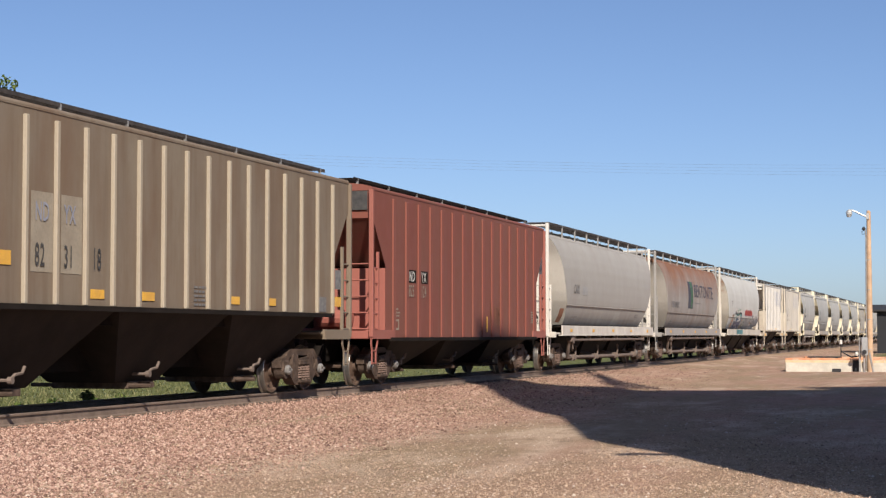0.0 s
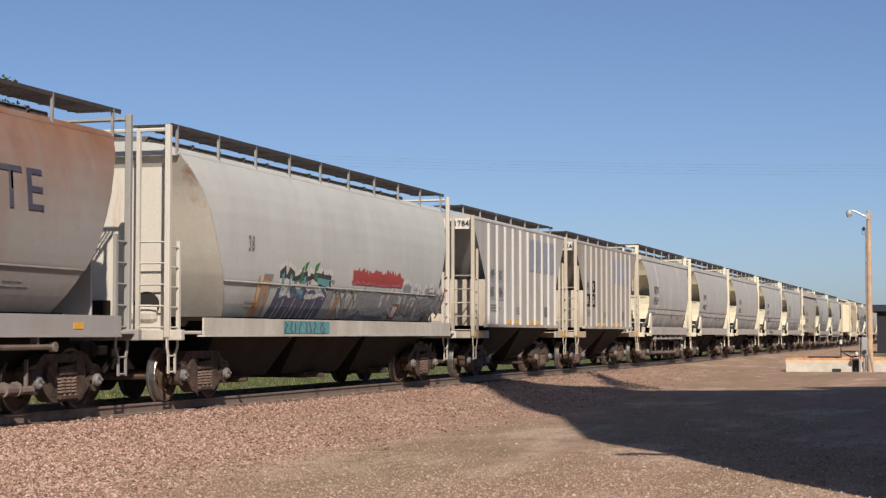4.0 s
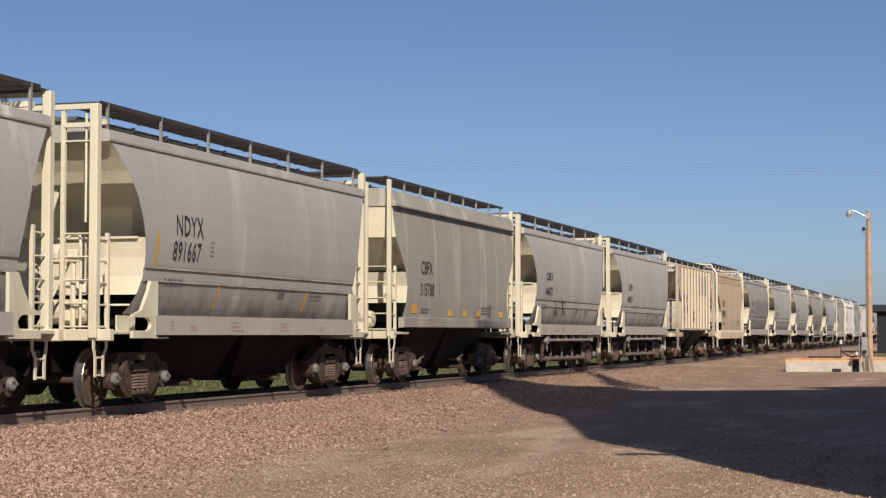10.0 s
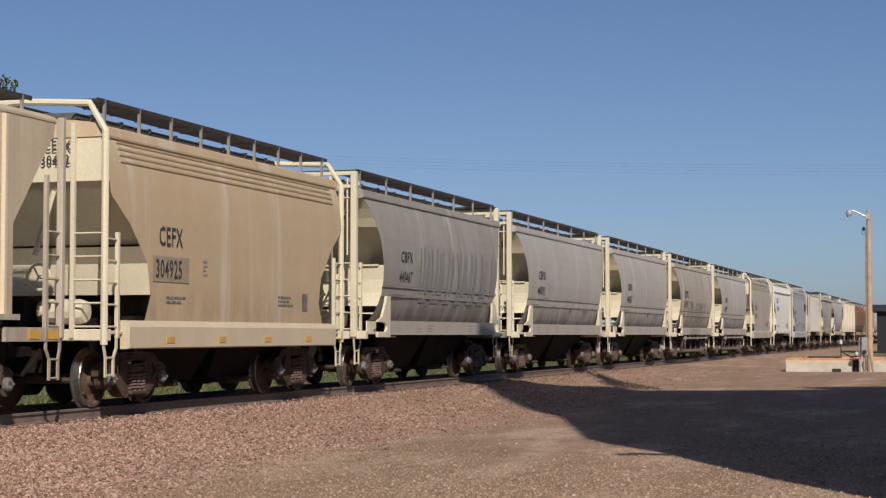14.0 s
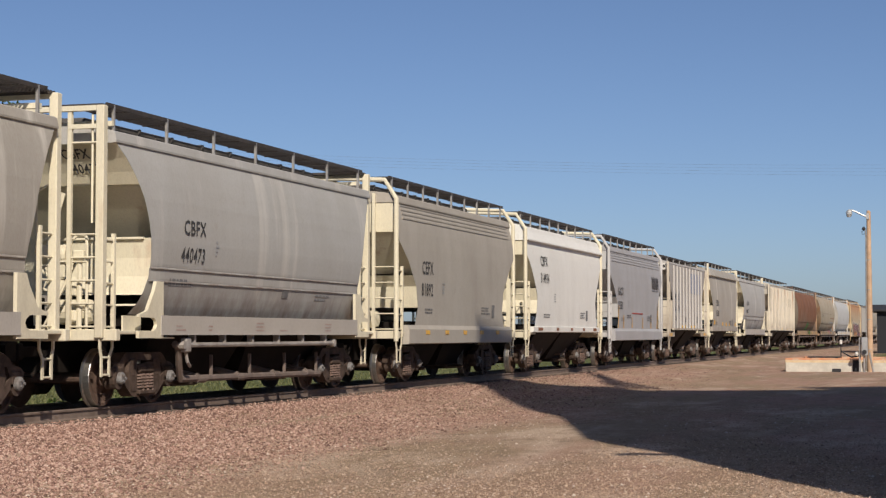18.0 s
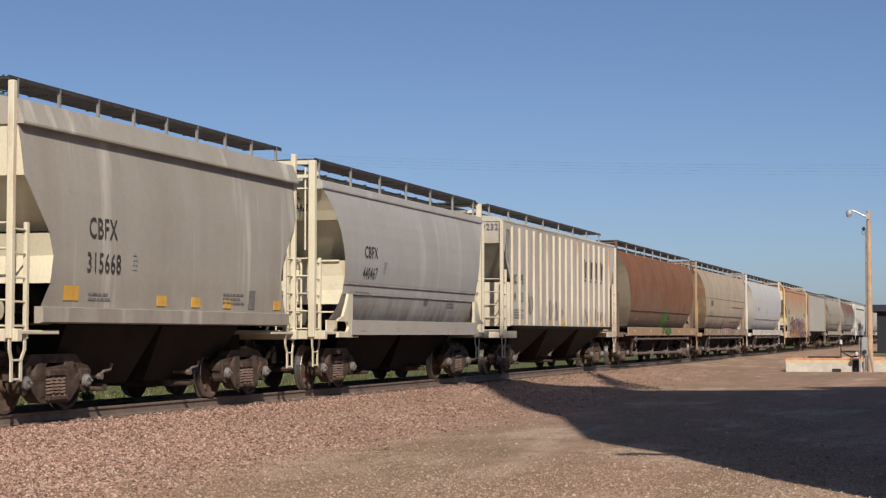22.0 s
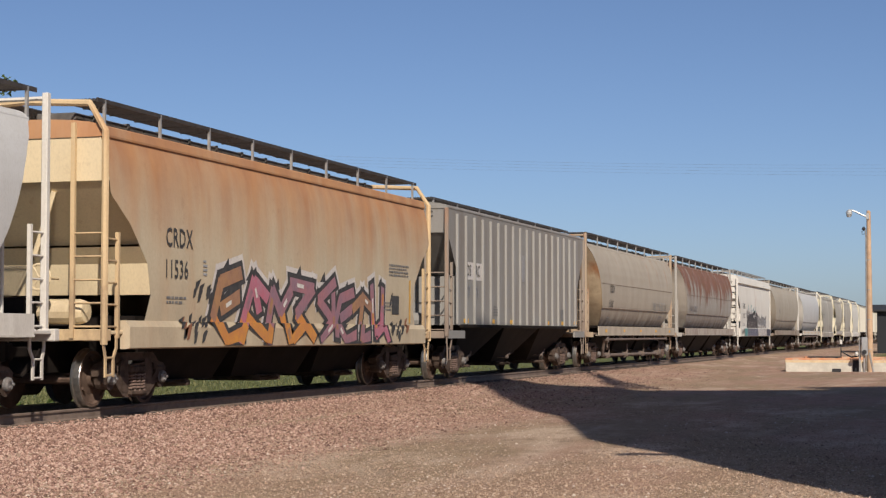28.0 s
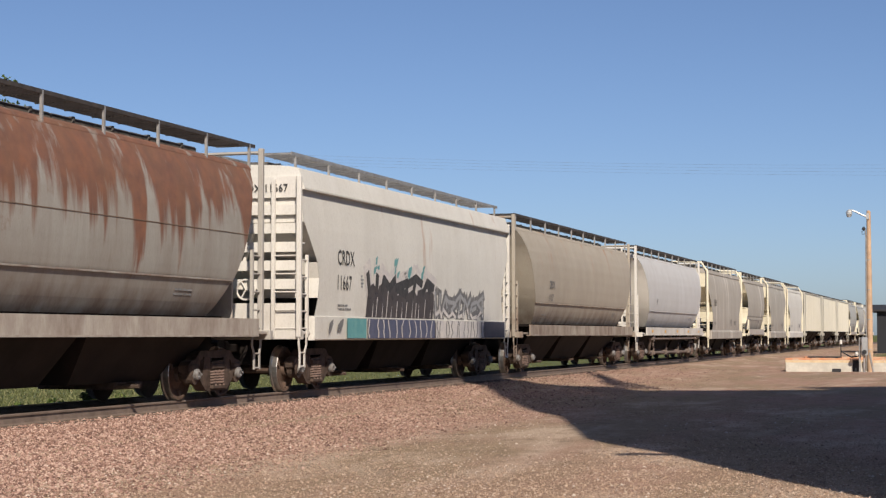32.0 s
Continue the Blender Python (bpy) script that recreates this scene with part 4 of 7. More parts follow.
def piece(y, z, w, h, order, uppers, lowers, seed, rim=None, halo=None, shine=None, thick=0.23):
    """A sprayed piece: angular, overlapping strokes with a dark rim, two tones of fill and a pale mist above."""
    def put(car, kn, B):
        rng = random.Random(seed)
        step = w / len(order)
        for i, kind_ in enumerate(order):
            x0, tall = y + step * i - 0.04, h * (0.88 + 0.12 * math.sin(1.1 + 2.1 * i))
            lean = step * 0.12
            segs = []
            for line in STROKES[kind_]:
                pts = [(x0 + step * 1.02 * (a + 0.05 * (rng.random() - 0.5)) + lean * b_, z + tall * (b_ * 0.90 + 0.05)) for a, b_ in line]
                segs += list(zip(pts, pts[1:]))
            wide = thick * step

            def stroke(p, q, grow, out, cut=(0.0, 1.0)):
                dy, dz = q[0] - p[0], q[1] - p[1]
                l = math.hypot(dy, dz) or 1.0
                uy, uz = dy / l, dz / l
                a, b_ = (p[0] + dy * cut[0] - uy * out, p[1] + dz * cut[0] - uz * out), (p[0] + dy * cut[1] + uy * out, p[1] + dz * cut[1] + uz * out)
                n = (wide + grow) / 2
                skew = 0.35 * n
                pts = [(a[0] - uz * n - uy * skew, a[1] + uy * n - uz * skew), (a[0] + uz * n, a[1] - uy * n), (b_[0] + uz * n, b_[1] - uy * n), (b_[0] - uz * n + uy * skew, b_[1] + uy * n + uz * skew)]
                return [(c, max(z + 0.004, d)) for c, d in pts]
            if halo:
                decals(car, "sprayed_mist", [[(c, d + 0.06) for c, d in stroke(p, q, 0.26, 0.16)] for p, q in segs if max(p[1], q[1]) > z + 0.6 * tall], halo, kn, 0.005, 0.0004)
            decals(car, "sprayed_rim", [stroke(p, q, 0.17, 0.12) for p, q in segs], rim or M_black, kn, 0.010, 0.0005)
            tone, tone2 = uppers[rng.randrange(len(uppers))], lowers[rng.randrange(len(lowers))]
            up = [s_ for s_ in segs if (s_[0][1] + s_[1][1]) / 2 > z + 0.42 * tall]
            dn = [s_ for s_ in segs if s_ not in up]
            for group, mat in ((up, tone), (dn, tone2)):
                if group:
                    decals(car, "sprayed_fill", [stroke(p, q, -0.02, 0.03) for p, q in group], mat, kn, 0.016, 0.0005)
            # blended ends of the long strokes
            long_ = [s_ for s_ in segs if abs(s_[0][1] - s_[1][1]) > 0.5 * tall]
            if long_:
                decals(car, "sprayed_fill", [stroke(p, q, -0.03, 0.0, (0.0, 0.30) if p[1] < q[1] else (0.70, 1.0)) for p, q in long_], tone2, kn, 0.020, 0.0005)
                decals(car, "sprayed_fill", [stroke(p, q, -wide * 0.55, 0.0, (0.55, 0.85)) for p, q in long_], uppers[rng.randrange(len(uppers))], kn, 0.022, 0.0005)
            if shine:
                p, q = segs[rng.randrange(len(segs))]
                decals(car, "sprayed_shine", [stroke(p, q, -wide * 0.72, 0.0, (0.25, 0.55))], shine, kn, 0.024)
            # spiked crown
            cy, cz = x0 + step * (0.35 + 0.4 * rng.random()), z + tall
            decals(car, "sprayed_rim", [[(cy - 0.16, cz - 0.06), (cy + 0.16, cz - 0.06), (cy + 0.10, cz + 0.16)]], rim or M_black, kn, 0.009)
    return put


def tall_blocks(y, z, w, h, n, mat, rim, seed, lean=0.10):
    """Sprayed upright blocks, close side by side, with a pale rim about each."""
    def put(car, kn, B):
        rng = random.Random(seed)
        step = w / n
        for i in range(n):
            a, r = y + step * i, 0.86 + 0.2 * rng.random()
            q = [(a + 0.02, z), (a + step * 0.97, z), (a + step * 1.0 + lean, z + h * r * 0.8), (a + step * (0.5 + 0.2 * rng.random()) + lean, z + h * r), (a + step * 0.1 + lean, z + h * r * (0.84 + 0.1 * rng.random()))]
            cy, cz = sum(p[0] for p in q) / 5, sum(p[1] for p in q) / 5
            decals(car, "sprayed_rim", [[(cy + (c - cy) * 1.07, max(z, cz + (d - cz) * 1.05)) for c, d in q]], rim, kn, 0.010 + 0.0005 * (i % 3))
            decals(car, "sprayed_fill", [q], mat, kn, 0.014 + 0.0005 * (i % 3))
            b_ = a + step * (0.25 + 0.4 * rng.random())
            decals(car, "sprayed_shine", [[(b_, z), (b_ + 0.05, z), (b_ + 0.03 + lean * 0.5, z + h * (0.3 + 0.3 * rng.random()))]], rim, kn, 0.018)
    return put


def squiggles(y, z, w, h, n, mat, seed):
    """Thin upright sprayed lines, none of them straight."""
    def put(car, kn, B):
        rng = random.Random(seed)
        for i in range(n):
            a = y + w * (i + 0.6 * rng.random()) / n
            pts = [(a + 0.16 * (rng.random() - 0.5), z + h * j / 3) for j in range(4)]
            decals(car, "sprayed_line", [[(p[0] - 0.03, p[1]), (p[0] + 0.03, p[1]), (q[0] + 0.03, q[1]), (q[0] - 0.03, q[1])] for p, q in zip(pts, pts[1:])], mat, kn, 0.017)
    return put


def decal_oval(y, z, a, b_, mat, rim):
    """A sprayed oval with a dark line about it and a ring within."""
    def put(car, kn, B):
        for i, (f, m) in enumerate(((1.12, rim), (1.0, mat), (0.55, rim), (0.42, mat))):
            decals(car, "sprayed_oval", [[(y + f * a * math.cos(t), z + f * b_ * math.sin(t)) for t in [2 * math.pi * n / 18 for n in range(18)]]], m, kn, 0.026 + 0.002 * i)
    return put


def tapers(rows):
    """Yellow tapering stripes that rise from the sill: place, height."""
    return lambda car, kn, B: [decal(car, "yellow_stripe", [(y, 1.40), (y + 0.13, 1.40), (y + 0.20 * lean, 1.40 + h), (y + 0.20 * lean - 0.08, 1.40 + h)], M_yellow, kn) for y, h, lean in rows]


def tag_blobs(ys, z, mat, seed):
    """Small dark signatures beside a sprayed piece."""
    def put(car, kn, B):
        rng = random.Random(seed)
        for y in ys:
            polys = []
            for j in range(4):
                a, b_ = y + 0.25 * rng.random(), z + 0.35 * rng.random()
                polys.append([(a, b_), (a + 0.10, b_ + 0.03), (a + 0.16 + 0.1 * rng.random(), b_ + 0.22), (a + 0.04, b_ + 0.16)])
            decals(car, "sprayed_mark", polys, mat, kn, 0.010)
    return put


def both(*fs):
    return tuple(fs)


M_slate = simple("slate_lettering", (0.155, 0.155, 0.17), (0.20, 0.20, 0.215), 5.0, 0.7, 0, 0.05)


def worn_blocks(ys, z, w, h, a=None, b_=None):
    """A worn name in large strokes, as plain bars."""
    def put(car, kn, B):
        for i, y in enumerate(ys):
            t, g = h * 0.16, w * 0.22      # slant, stroke
            slab = lambda u0, u1, v0, v1: [(y + u0 + t * v0, z + h * v0), (y + u1 + t * v0, z + h * v0), (y + u1 + t * v1, z + h * v1), (y + u0 + t * v1, z + h * v1)]
            decals(car, "faded_stroke", [slab(0, g, 0.16, 1), slab(w * 0.42, w * (0.86 if i % 2 else 0.72), 0.16, 0.92)], a or M_black, kn, 0.014)
            decal(car, "faded_stroke", slab(-0.05, w * 0.8, 0.0, 0.09), b_ or M_dimblack, kn, 0.014)
    return put


def grey_round(first, second, extra=(), body=None, pipe=False):
    return dict(label="grey round-sided covered hopper car with cream ends, dusty", kn="round", body=body or P_grey, ends=P_cream, sill=P_sill, cage=True, pipe=pipe,
                marks=both(mark(first, 2.3, 2.84, 0.25, None, 0.95), mark(second, 2.25, 2.38, 0.25, None, 0.82), print_at(3.6, 2.75, 0.2, 4, M_numpatch), print_at(1.95, 2.05, 1.0, 2),
                           print_at(-3.6, 1.92, 0.8, 2), patch(6.9, 1.86, 0.32, 0.18, M_dimblack, "stencil_box"),
                           lambda car, kn, B: sill_print(car, B), body_laps, end_mark(first, second), *extra))


def body_laps(car, kn, B):
    """Lap joints along the lower side, and the flange on top of the end sheet."""
    k = KINDS[kn]
    for z in (2.03, 2.24) if kn == "round" else (2.12,):
        e = lerp(k["end"], z) + 0.03
        part("side_lap", bar("lap", -0.010, 0.010, e, B - e, -0.016, 0.016, 0.006), car_paint_of(car), car, at=(wall_x(k, z) + 0.006, 0, z))
    for m in (Matrix.Identity(4), Matrix.Translation((0, B, 0)) @ Matrix.Rotation(math.pi, 4, "Z")) if kn == "round" else ():
        part("end_flange", bar("eflange", -1.40, 1.40, 1.07, 1.13, 2.70, 2.735, 0.0), P_cream, car, at=m)


def end_mark(a, b_):
    """Mark and number in small black letters high on the end sheet."""
    def put(car, kn, B):
        if a:
            lettering(car, "lettering", a, 0, 3.96, 0.14, M_black, kn, 0.95, end=0.30, gap=0.03)
            lettering(car, "lettering", b_, 0, 3.74, 0.14, M_black, kn, 0.95, end=0.30, gap=0.03)
    return put


def sill_print(car, B):
    rng = random.Random(int(B * 10))
    bm = bmesh.new()
    y = 2.0
    while y < B - 2.6:
        w, rows = 0.12 + 0.5 * rng.random(), rng.choice((1, 2, 2, 3))
        for j in range(rows):
            z, ww = 1.22 + 0.065 * j, w * (0.6 + 0.4 * rng.random())
            bm.faces.new([bm.verts.new(p) for p in ((1.556, y, z), (1.556, y + ww, z), (1.556, y + ww, z + 0.026), (1.556, y, z + 0.026))])
        y += w + 0.3 + 1.6 * rng.random()
    tagged(part("sill_print", bm, M_sillprint, car), kind="stuff")


M_sillprint = simple("sill_marks", (0.34, 0.24, 0.21), (0.44, 0.36, 0.33), 6.0, 0.7, 0, 0.05)
P_sill = paint((0.45, 0.42, 0.385), 0.4, 0.0, 0.15)


def end_stripes(car, kn, B):
    for y in (0.1, 0.62, B - 0.9, B - 0.4):
        part("reflector", bar("erefl", -0.004, 0.004, 0, 0.3, 0, 0.13, 0.0), M_yellow, car, at=(1.526, y, 1.09))


def renumbered(number):
    """Newer, larger mark and number, with thin orange bars beside them."""
    return (mark("NDYX", 2.2, 2.82, 0.34, None, 0.74), mark(number, 2.12, 2.40, 0.32, None, 0.74), patch(1.5, 2.22, 0.10, 0.6, M_yellow), patch(4.1, 1.60, 0.09, 0.42, M_yellow), patch(8.3, 1.60, 0.09, 0.40, M_yellow))


def end_spray(loops):
    """Sprayed loops on the end sheet: centre across, centre up, half width, half height, paint."""
    def put(car, kn, B):
        k = KINDS[kn]
        for cx, cz, a, b_, mat in loops:
            ring = [(cx + a * math.cos(t), cz + b_ * math.sin(t * 1.0)) for t in [2 * math.pi * i / 14 for i in range(15)]]
            tagged(part("spray_line", tube(bmesh.new(), [(x, lerp(k.get("sheet", k["end"]), z) - 0.012, z) for x, z in ring], 0.022, 4), mat, car), kind="stuff")
    return put


def small_ribbed(first, second, base, extra=(), label="", dirt=0.4, streak=0.3, end=None, black=False):
    body = paint(base, dirt, 0.0, streak, blot=0.22)
    def stripes(car, kn, B):
        for i in range(4):
            decal(car, "painted_patch", rect(6.18 + 0.857 * i * 0.95, 3.05, 0.64, 0.95), M_bluepatch, kn)
    def numbers(car, kn, B):
        for i, (a, b) in enumerate(zip(first, second)):
            decal(car, "painted_patch", rect(1.66 + 0.84 * i, 2.62, 0.66, 0.40), M_under if black and i else M_numpatch, kn)
            decal(car, "painted_patch", rect(1.66 + 0.84 * i, 2.12, 0.66, 0.44), M_under if black else M_numpatch, kn)
            lettering(car, "lettering", a, 1.70 + 0.84 * i, 2.69, 0.26, M_white if black and i else M_black, kn, 0.8, gap=0.02)
            lettering(car, "lettering", b, 1.68 + 0.84 * i, 2.20, 0.28, M_white if black else M_black, kn, 0.75, gap=0.02)
        for m in (Matrix.Identity(4), Matrix.Translation((0, B, 0)) @ Matrix.Rotation(math.pi, 4, "Z")):
            part("end_header", bar("header", -1.42, 1.42, 0.10, 0.13, 3.97, 4.25, 0.0), P_bright, car, "pale header board", at=m)
        lettering(car, "lettering", first[0] + first[1] + " " + second[0] + second[1], 0, 4.04, 0.15, M_black, kn, 0.95, end=0.05, gap=0.11)
    return dict(label=label or "grey-cream ribbed covered hopper car with blue-grey patches", kn="ribbed", body=body, ends=end or paint((0.62, 0.57, 0.48), 0.45, 0.2, 0.45, low=0.45, blot=0.28),
                rib_paint=paint(tuple(min(0.8, 1.12 * c + 0.03) for c in base), dirt * 0.5, 0.0, 0.15), ribs=10, orange=base[0] > 0.55,
                marks=both(stripes, numbers, end_stripes, print_at(1.75, 1.95, 1.1, 3), print_at(4.6, 1.9, 0.5, 3), yellows([3.6, 4.4, 6.2, 7.0], 1.46, 0.4, 0.11), patch(8.0, 1.7, 0.35, 0.3, M_dimblack, "stencil_box"), *extra))


def short_bent(first, second, body, label, extra=(), ends=None, kn="bent", ridges=False, sill=None, start=1.95, lift=0.0, **more):
    return dict(label=label, kn=kn, body=body, ends=ends or P_cream, sill=sill or body, bent_post=kn in ("bent", "trough"), rail_posts=9,
                marks=both(mark(first, start, 2.62 + lift, 0.31, None, 0.8), mark(second, start - 0.05, 2.10 + lift, 0.30, None, 0.8), print_at(3.4, 2.4, 0.2, 4, M_numpatch), print_at(2.0, 1.75, 0.8, 2), print_at(-3.6, 1.85, 0.9, 3),
                           patch(8.0, 1.62, 0.28, 0.34, M_dimblack, "stencil_box"), *([seams] if ridges else []), *extra), **more)


def seams(car, kn, B):
    """Pressed ridges along the upper side."""
    k = KINDS[kn]
    if B > 15:
        return
    for z in ((3.88, 3.98, 4.08, 4.18) if kn == "bent" else (4.12, 4.18)):
        x = wall_x(k, z)
        part("side_ridge", bar("ridge_y", -0.02, 0.02, 0.5, B - 0.5, -0.016, 0.016, 0.0), car_paint_of(car), car, at=(x, 0, z))


def weld_seam(z):
    """A lap seam along the body, dark with old dirt."""
    def put(car, kn, B):
        k = KINDS[kn]
        e = lerp(k["end"], z) + 0.05
        part("weld_seam", bar("wseam", -0.006, 0.006, e, B - e, -0.007, 0.007, 0.0), M_dimrust, car, at=(wall_x(k, z) + 0.002, 0, z))
    return put


def car_paint_of(car):
    for c in car.children:
        if c.name.startswith("body"):
            return c.material_slots[0].material
    return P_grey


def long_tank(body, ends, label, extra=(), pipe=True, sill=None, **more):
    return dict(label=label, kn="tank", body=body, ends=ends, sill=sill or ends, pipe=pipe, rail_posts=10, marks=both(body_laps, *extra, print_at(3.0, 1.75, 0.8, 2), print_at(-4.0, 1.9, 0.8, 2), *([sill_yellows(5)] if pipe else [])), **more)


def deep_ribbed(base, label, extra=(), ends=None, ribs=17, dirt=0.45, streak=0.4, rib=None, blot=0.15, kn="deep", **more):
    return dict(label=label, kn=kn, body=paint(base, dirt, 0.0, streak, blot=blot), ends=ends or paint(base, dirt, 0.05, 0.2), ribs=ribs,
                rib_paint=rib or paint(tuple(min(0.8, 1.15 * c) for c in base), dirt * 0.6, 0.0, 0.2), rail_posts=8, marks=both(*extra), **more)


P_rust = paint((0.205, 0.160, 0.115), 0.5, 0.12, 0.25, rust_low=2.5, low=0.8, veil=0.97)
P_rust_end = paint((0.36, 0.32, 0.265), 0.5, 0.25, 0.5, rust_low=3.9, low=0.3)
P_tan = paint((0.45, 0.385, 0.29), 0.45, 0.35, 0.3, rust_low=3.9, low=0.8)
P_tanend = paint((0.52, 0.41, 0.28), 0.4, 0.5, 0.5, low=0.8, blot=0.6)
M_dimrust = simple("seam_dirt", (0.13, 0.085, 0.06), (0.22, 0.16, 0.115), 3.0, 0.8, 0, 0.05)
P_rustpost = paint((0.14, 0.09, 0.068), 0.4, 0.08, 0.4, low=0.4)
P_streaky = paint((0.35, 0.34, 0.315), 0.4, 0.60, 0.25, rust_low=2.80, cap=True, low=0.9, red=1.08, blot=0.32)
P_halfrust = paint((0.30, 0.285, 0.275), 0.4, 0.12, 0.25, rust_low=3.55, low=0.3, veil=0.92, chalk=0.2)
P_sunny = paint((0.55, 0.465, 0.335), 0.3, 0.15, 0.2, rust_low=3.45, low=0.2, veil=0.85)
P_lightgrey = paint((0.54, 0.545, 0.55), 0.25, 0.0, 0.2, low=0.25)
P_bluegrey = paint((0.385, 0.39, 0.41), 0.3, 0.0, 0.22)
P_offwhite = paint((0.60, 0.57, 0.51), 0.3, 0.03, 0.25, low=0.25)
P_bright = paint((0.69, 0.675, 0.63), 0.25, 0.02, 0.2, low=0.15)
P_beige = paint((0.40, 0.36, 0.30), 0.4, 0.14, 0.25, rust_low=3.7, low=0.85)
P_stripegrey = paint((0.36, 0.35, 0.335), 0.4, 0.0, 0.55, chalk=0.4, low=0.7)
P_warmgrey = paint((0.40, 0.375, 0.335), 0.35, 0.0, 0.30, chalk=0.55, low=0.3)

TAN_ENDS = paint((0.20, 0.16, 0.12), 0.4, 0.1, 0.3)
M_spraygreen = simple("bright_green_spray", (0.11, 0.25, 0.03), (0.06, 0.16, 0.025), 5.0, 0.6, 0, 0.05)
M_mauve = simple("mauve_spray", (0.27, 0.165, 0.21), (0.40, 0.17, 0.19), 1.6, 0.6, 0, 0.05)
M_clay = simple("clay_spray", (0.30, 0.165, 0.12), (0.42, 0.23, 0.10), 1.6, 0.6, 0, 0.05)
M_navy = simple("navy_patch", (0.05, 0.05, 0.075), (0.08, 0.075, 0.10), 3.0, 0.6, 0, 0.05)
M_clay2 = simple("tan_grey_patch", (0.33, 0.28, 0.21), (0.40, 0.33, 0.25), 3.0, 0.7, 0, 0.05)
M_spraynavy = simple("dark_blue_spray", (0.075, 0.085, 0.15), (0.11, 0.115, 0.17), 2.5, 0.6, 0, 0.05)
M_spraydark = simple("brown_black_spray", (0.055, 0.046, 0.046), (0.085, 0.072, 0.07), 2.5, 0.6, 0, 0.05)
M_mist = simple("pale_mist", (0.55, 0.52, 0.52), (0.66, 0.62, 0.58), 3.0, 0.7, 0, 0.05)


M_ghost = simple("ghost_letters", (0.25, 0.25, 0.265), (0.31, 0.305, 0.31), 2.0, 0.7, 0, 0.05)
M_pale = simple("pale_patch", (0.33, 0.29, 0.23), (0.27, 0.23, 0.18), 3.0, 0.7, 0, 0.05)


def end_number(a, b_):
    """White mark and number in a black panel on the end sheet."""
    def put(car, kn, B):
        part("end_panel", bar("endpanel", 0.35, 1.38, 0.005, 0.02, 3.92, 4.34, 0.0), M_black, car)
        for t, z in ((a, 4.17), (b_, 3.97)):
            ob = lettering(car, "lettering", t, 0, z, 0.13, M_white, kn, 0.95, end=0.45, gap=0.05)
    return put


def emblem_arcs(car, kn, B):
    """Three green arcs, one within another, on the dark square."""
    polys = []
    for r in (0.16, 0.34, 0.52):
        for i in range(9):
            a, b_ = radians(-80 + 20 * i), radians(-80 + 20 * (i + 1))
            polys.append([(7.70 + q * 1.05 * math.cos(t), 2.98 + q * 1.05 * math.sin(t)) for q, t in ((r, a), (r + 0.10, a), (r + 0.10, b_), (r, b_))])
    decals(car, "green_emblem", polys, M_green, kn, 0.016, 0.0)


def big_letters(text, ys, z, size, mat=None, squeeze=0.8):
    def put(car, kn, B):
        for s, y in zip(text, ys):
            lettering(car, "lettering", s, y, z, size, mat or M_black, kn, squeeze, gap=0.02)
    return put


RED_END = paint((0.31, 0.10, 0.08), 0.25, 0.1, 0.2)
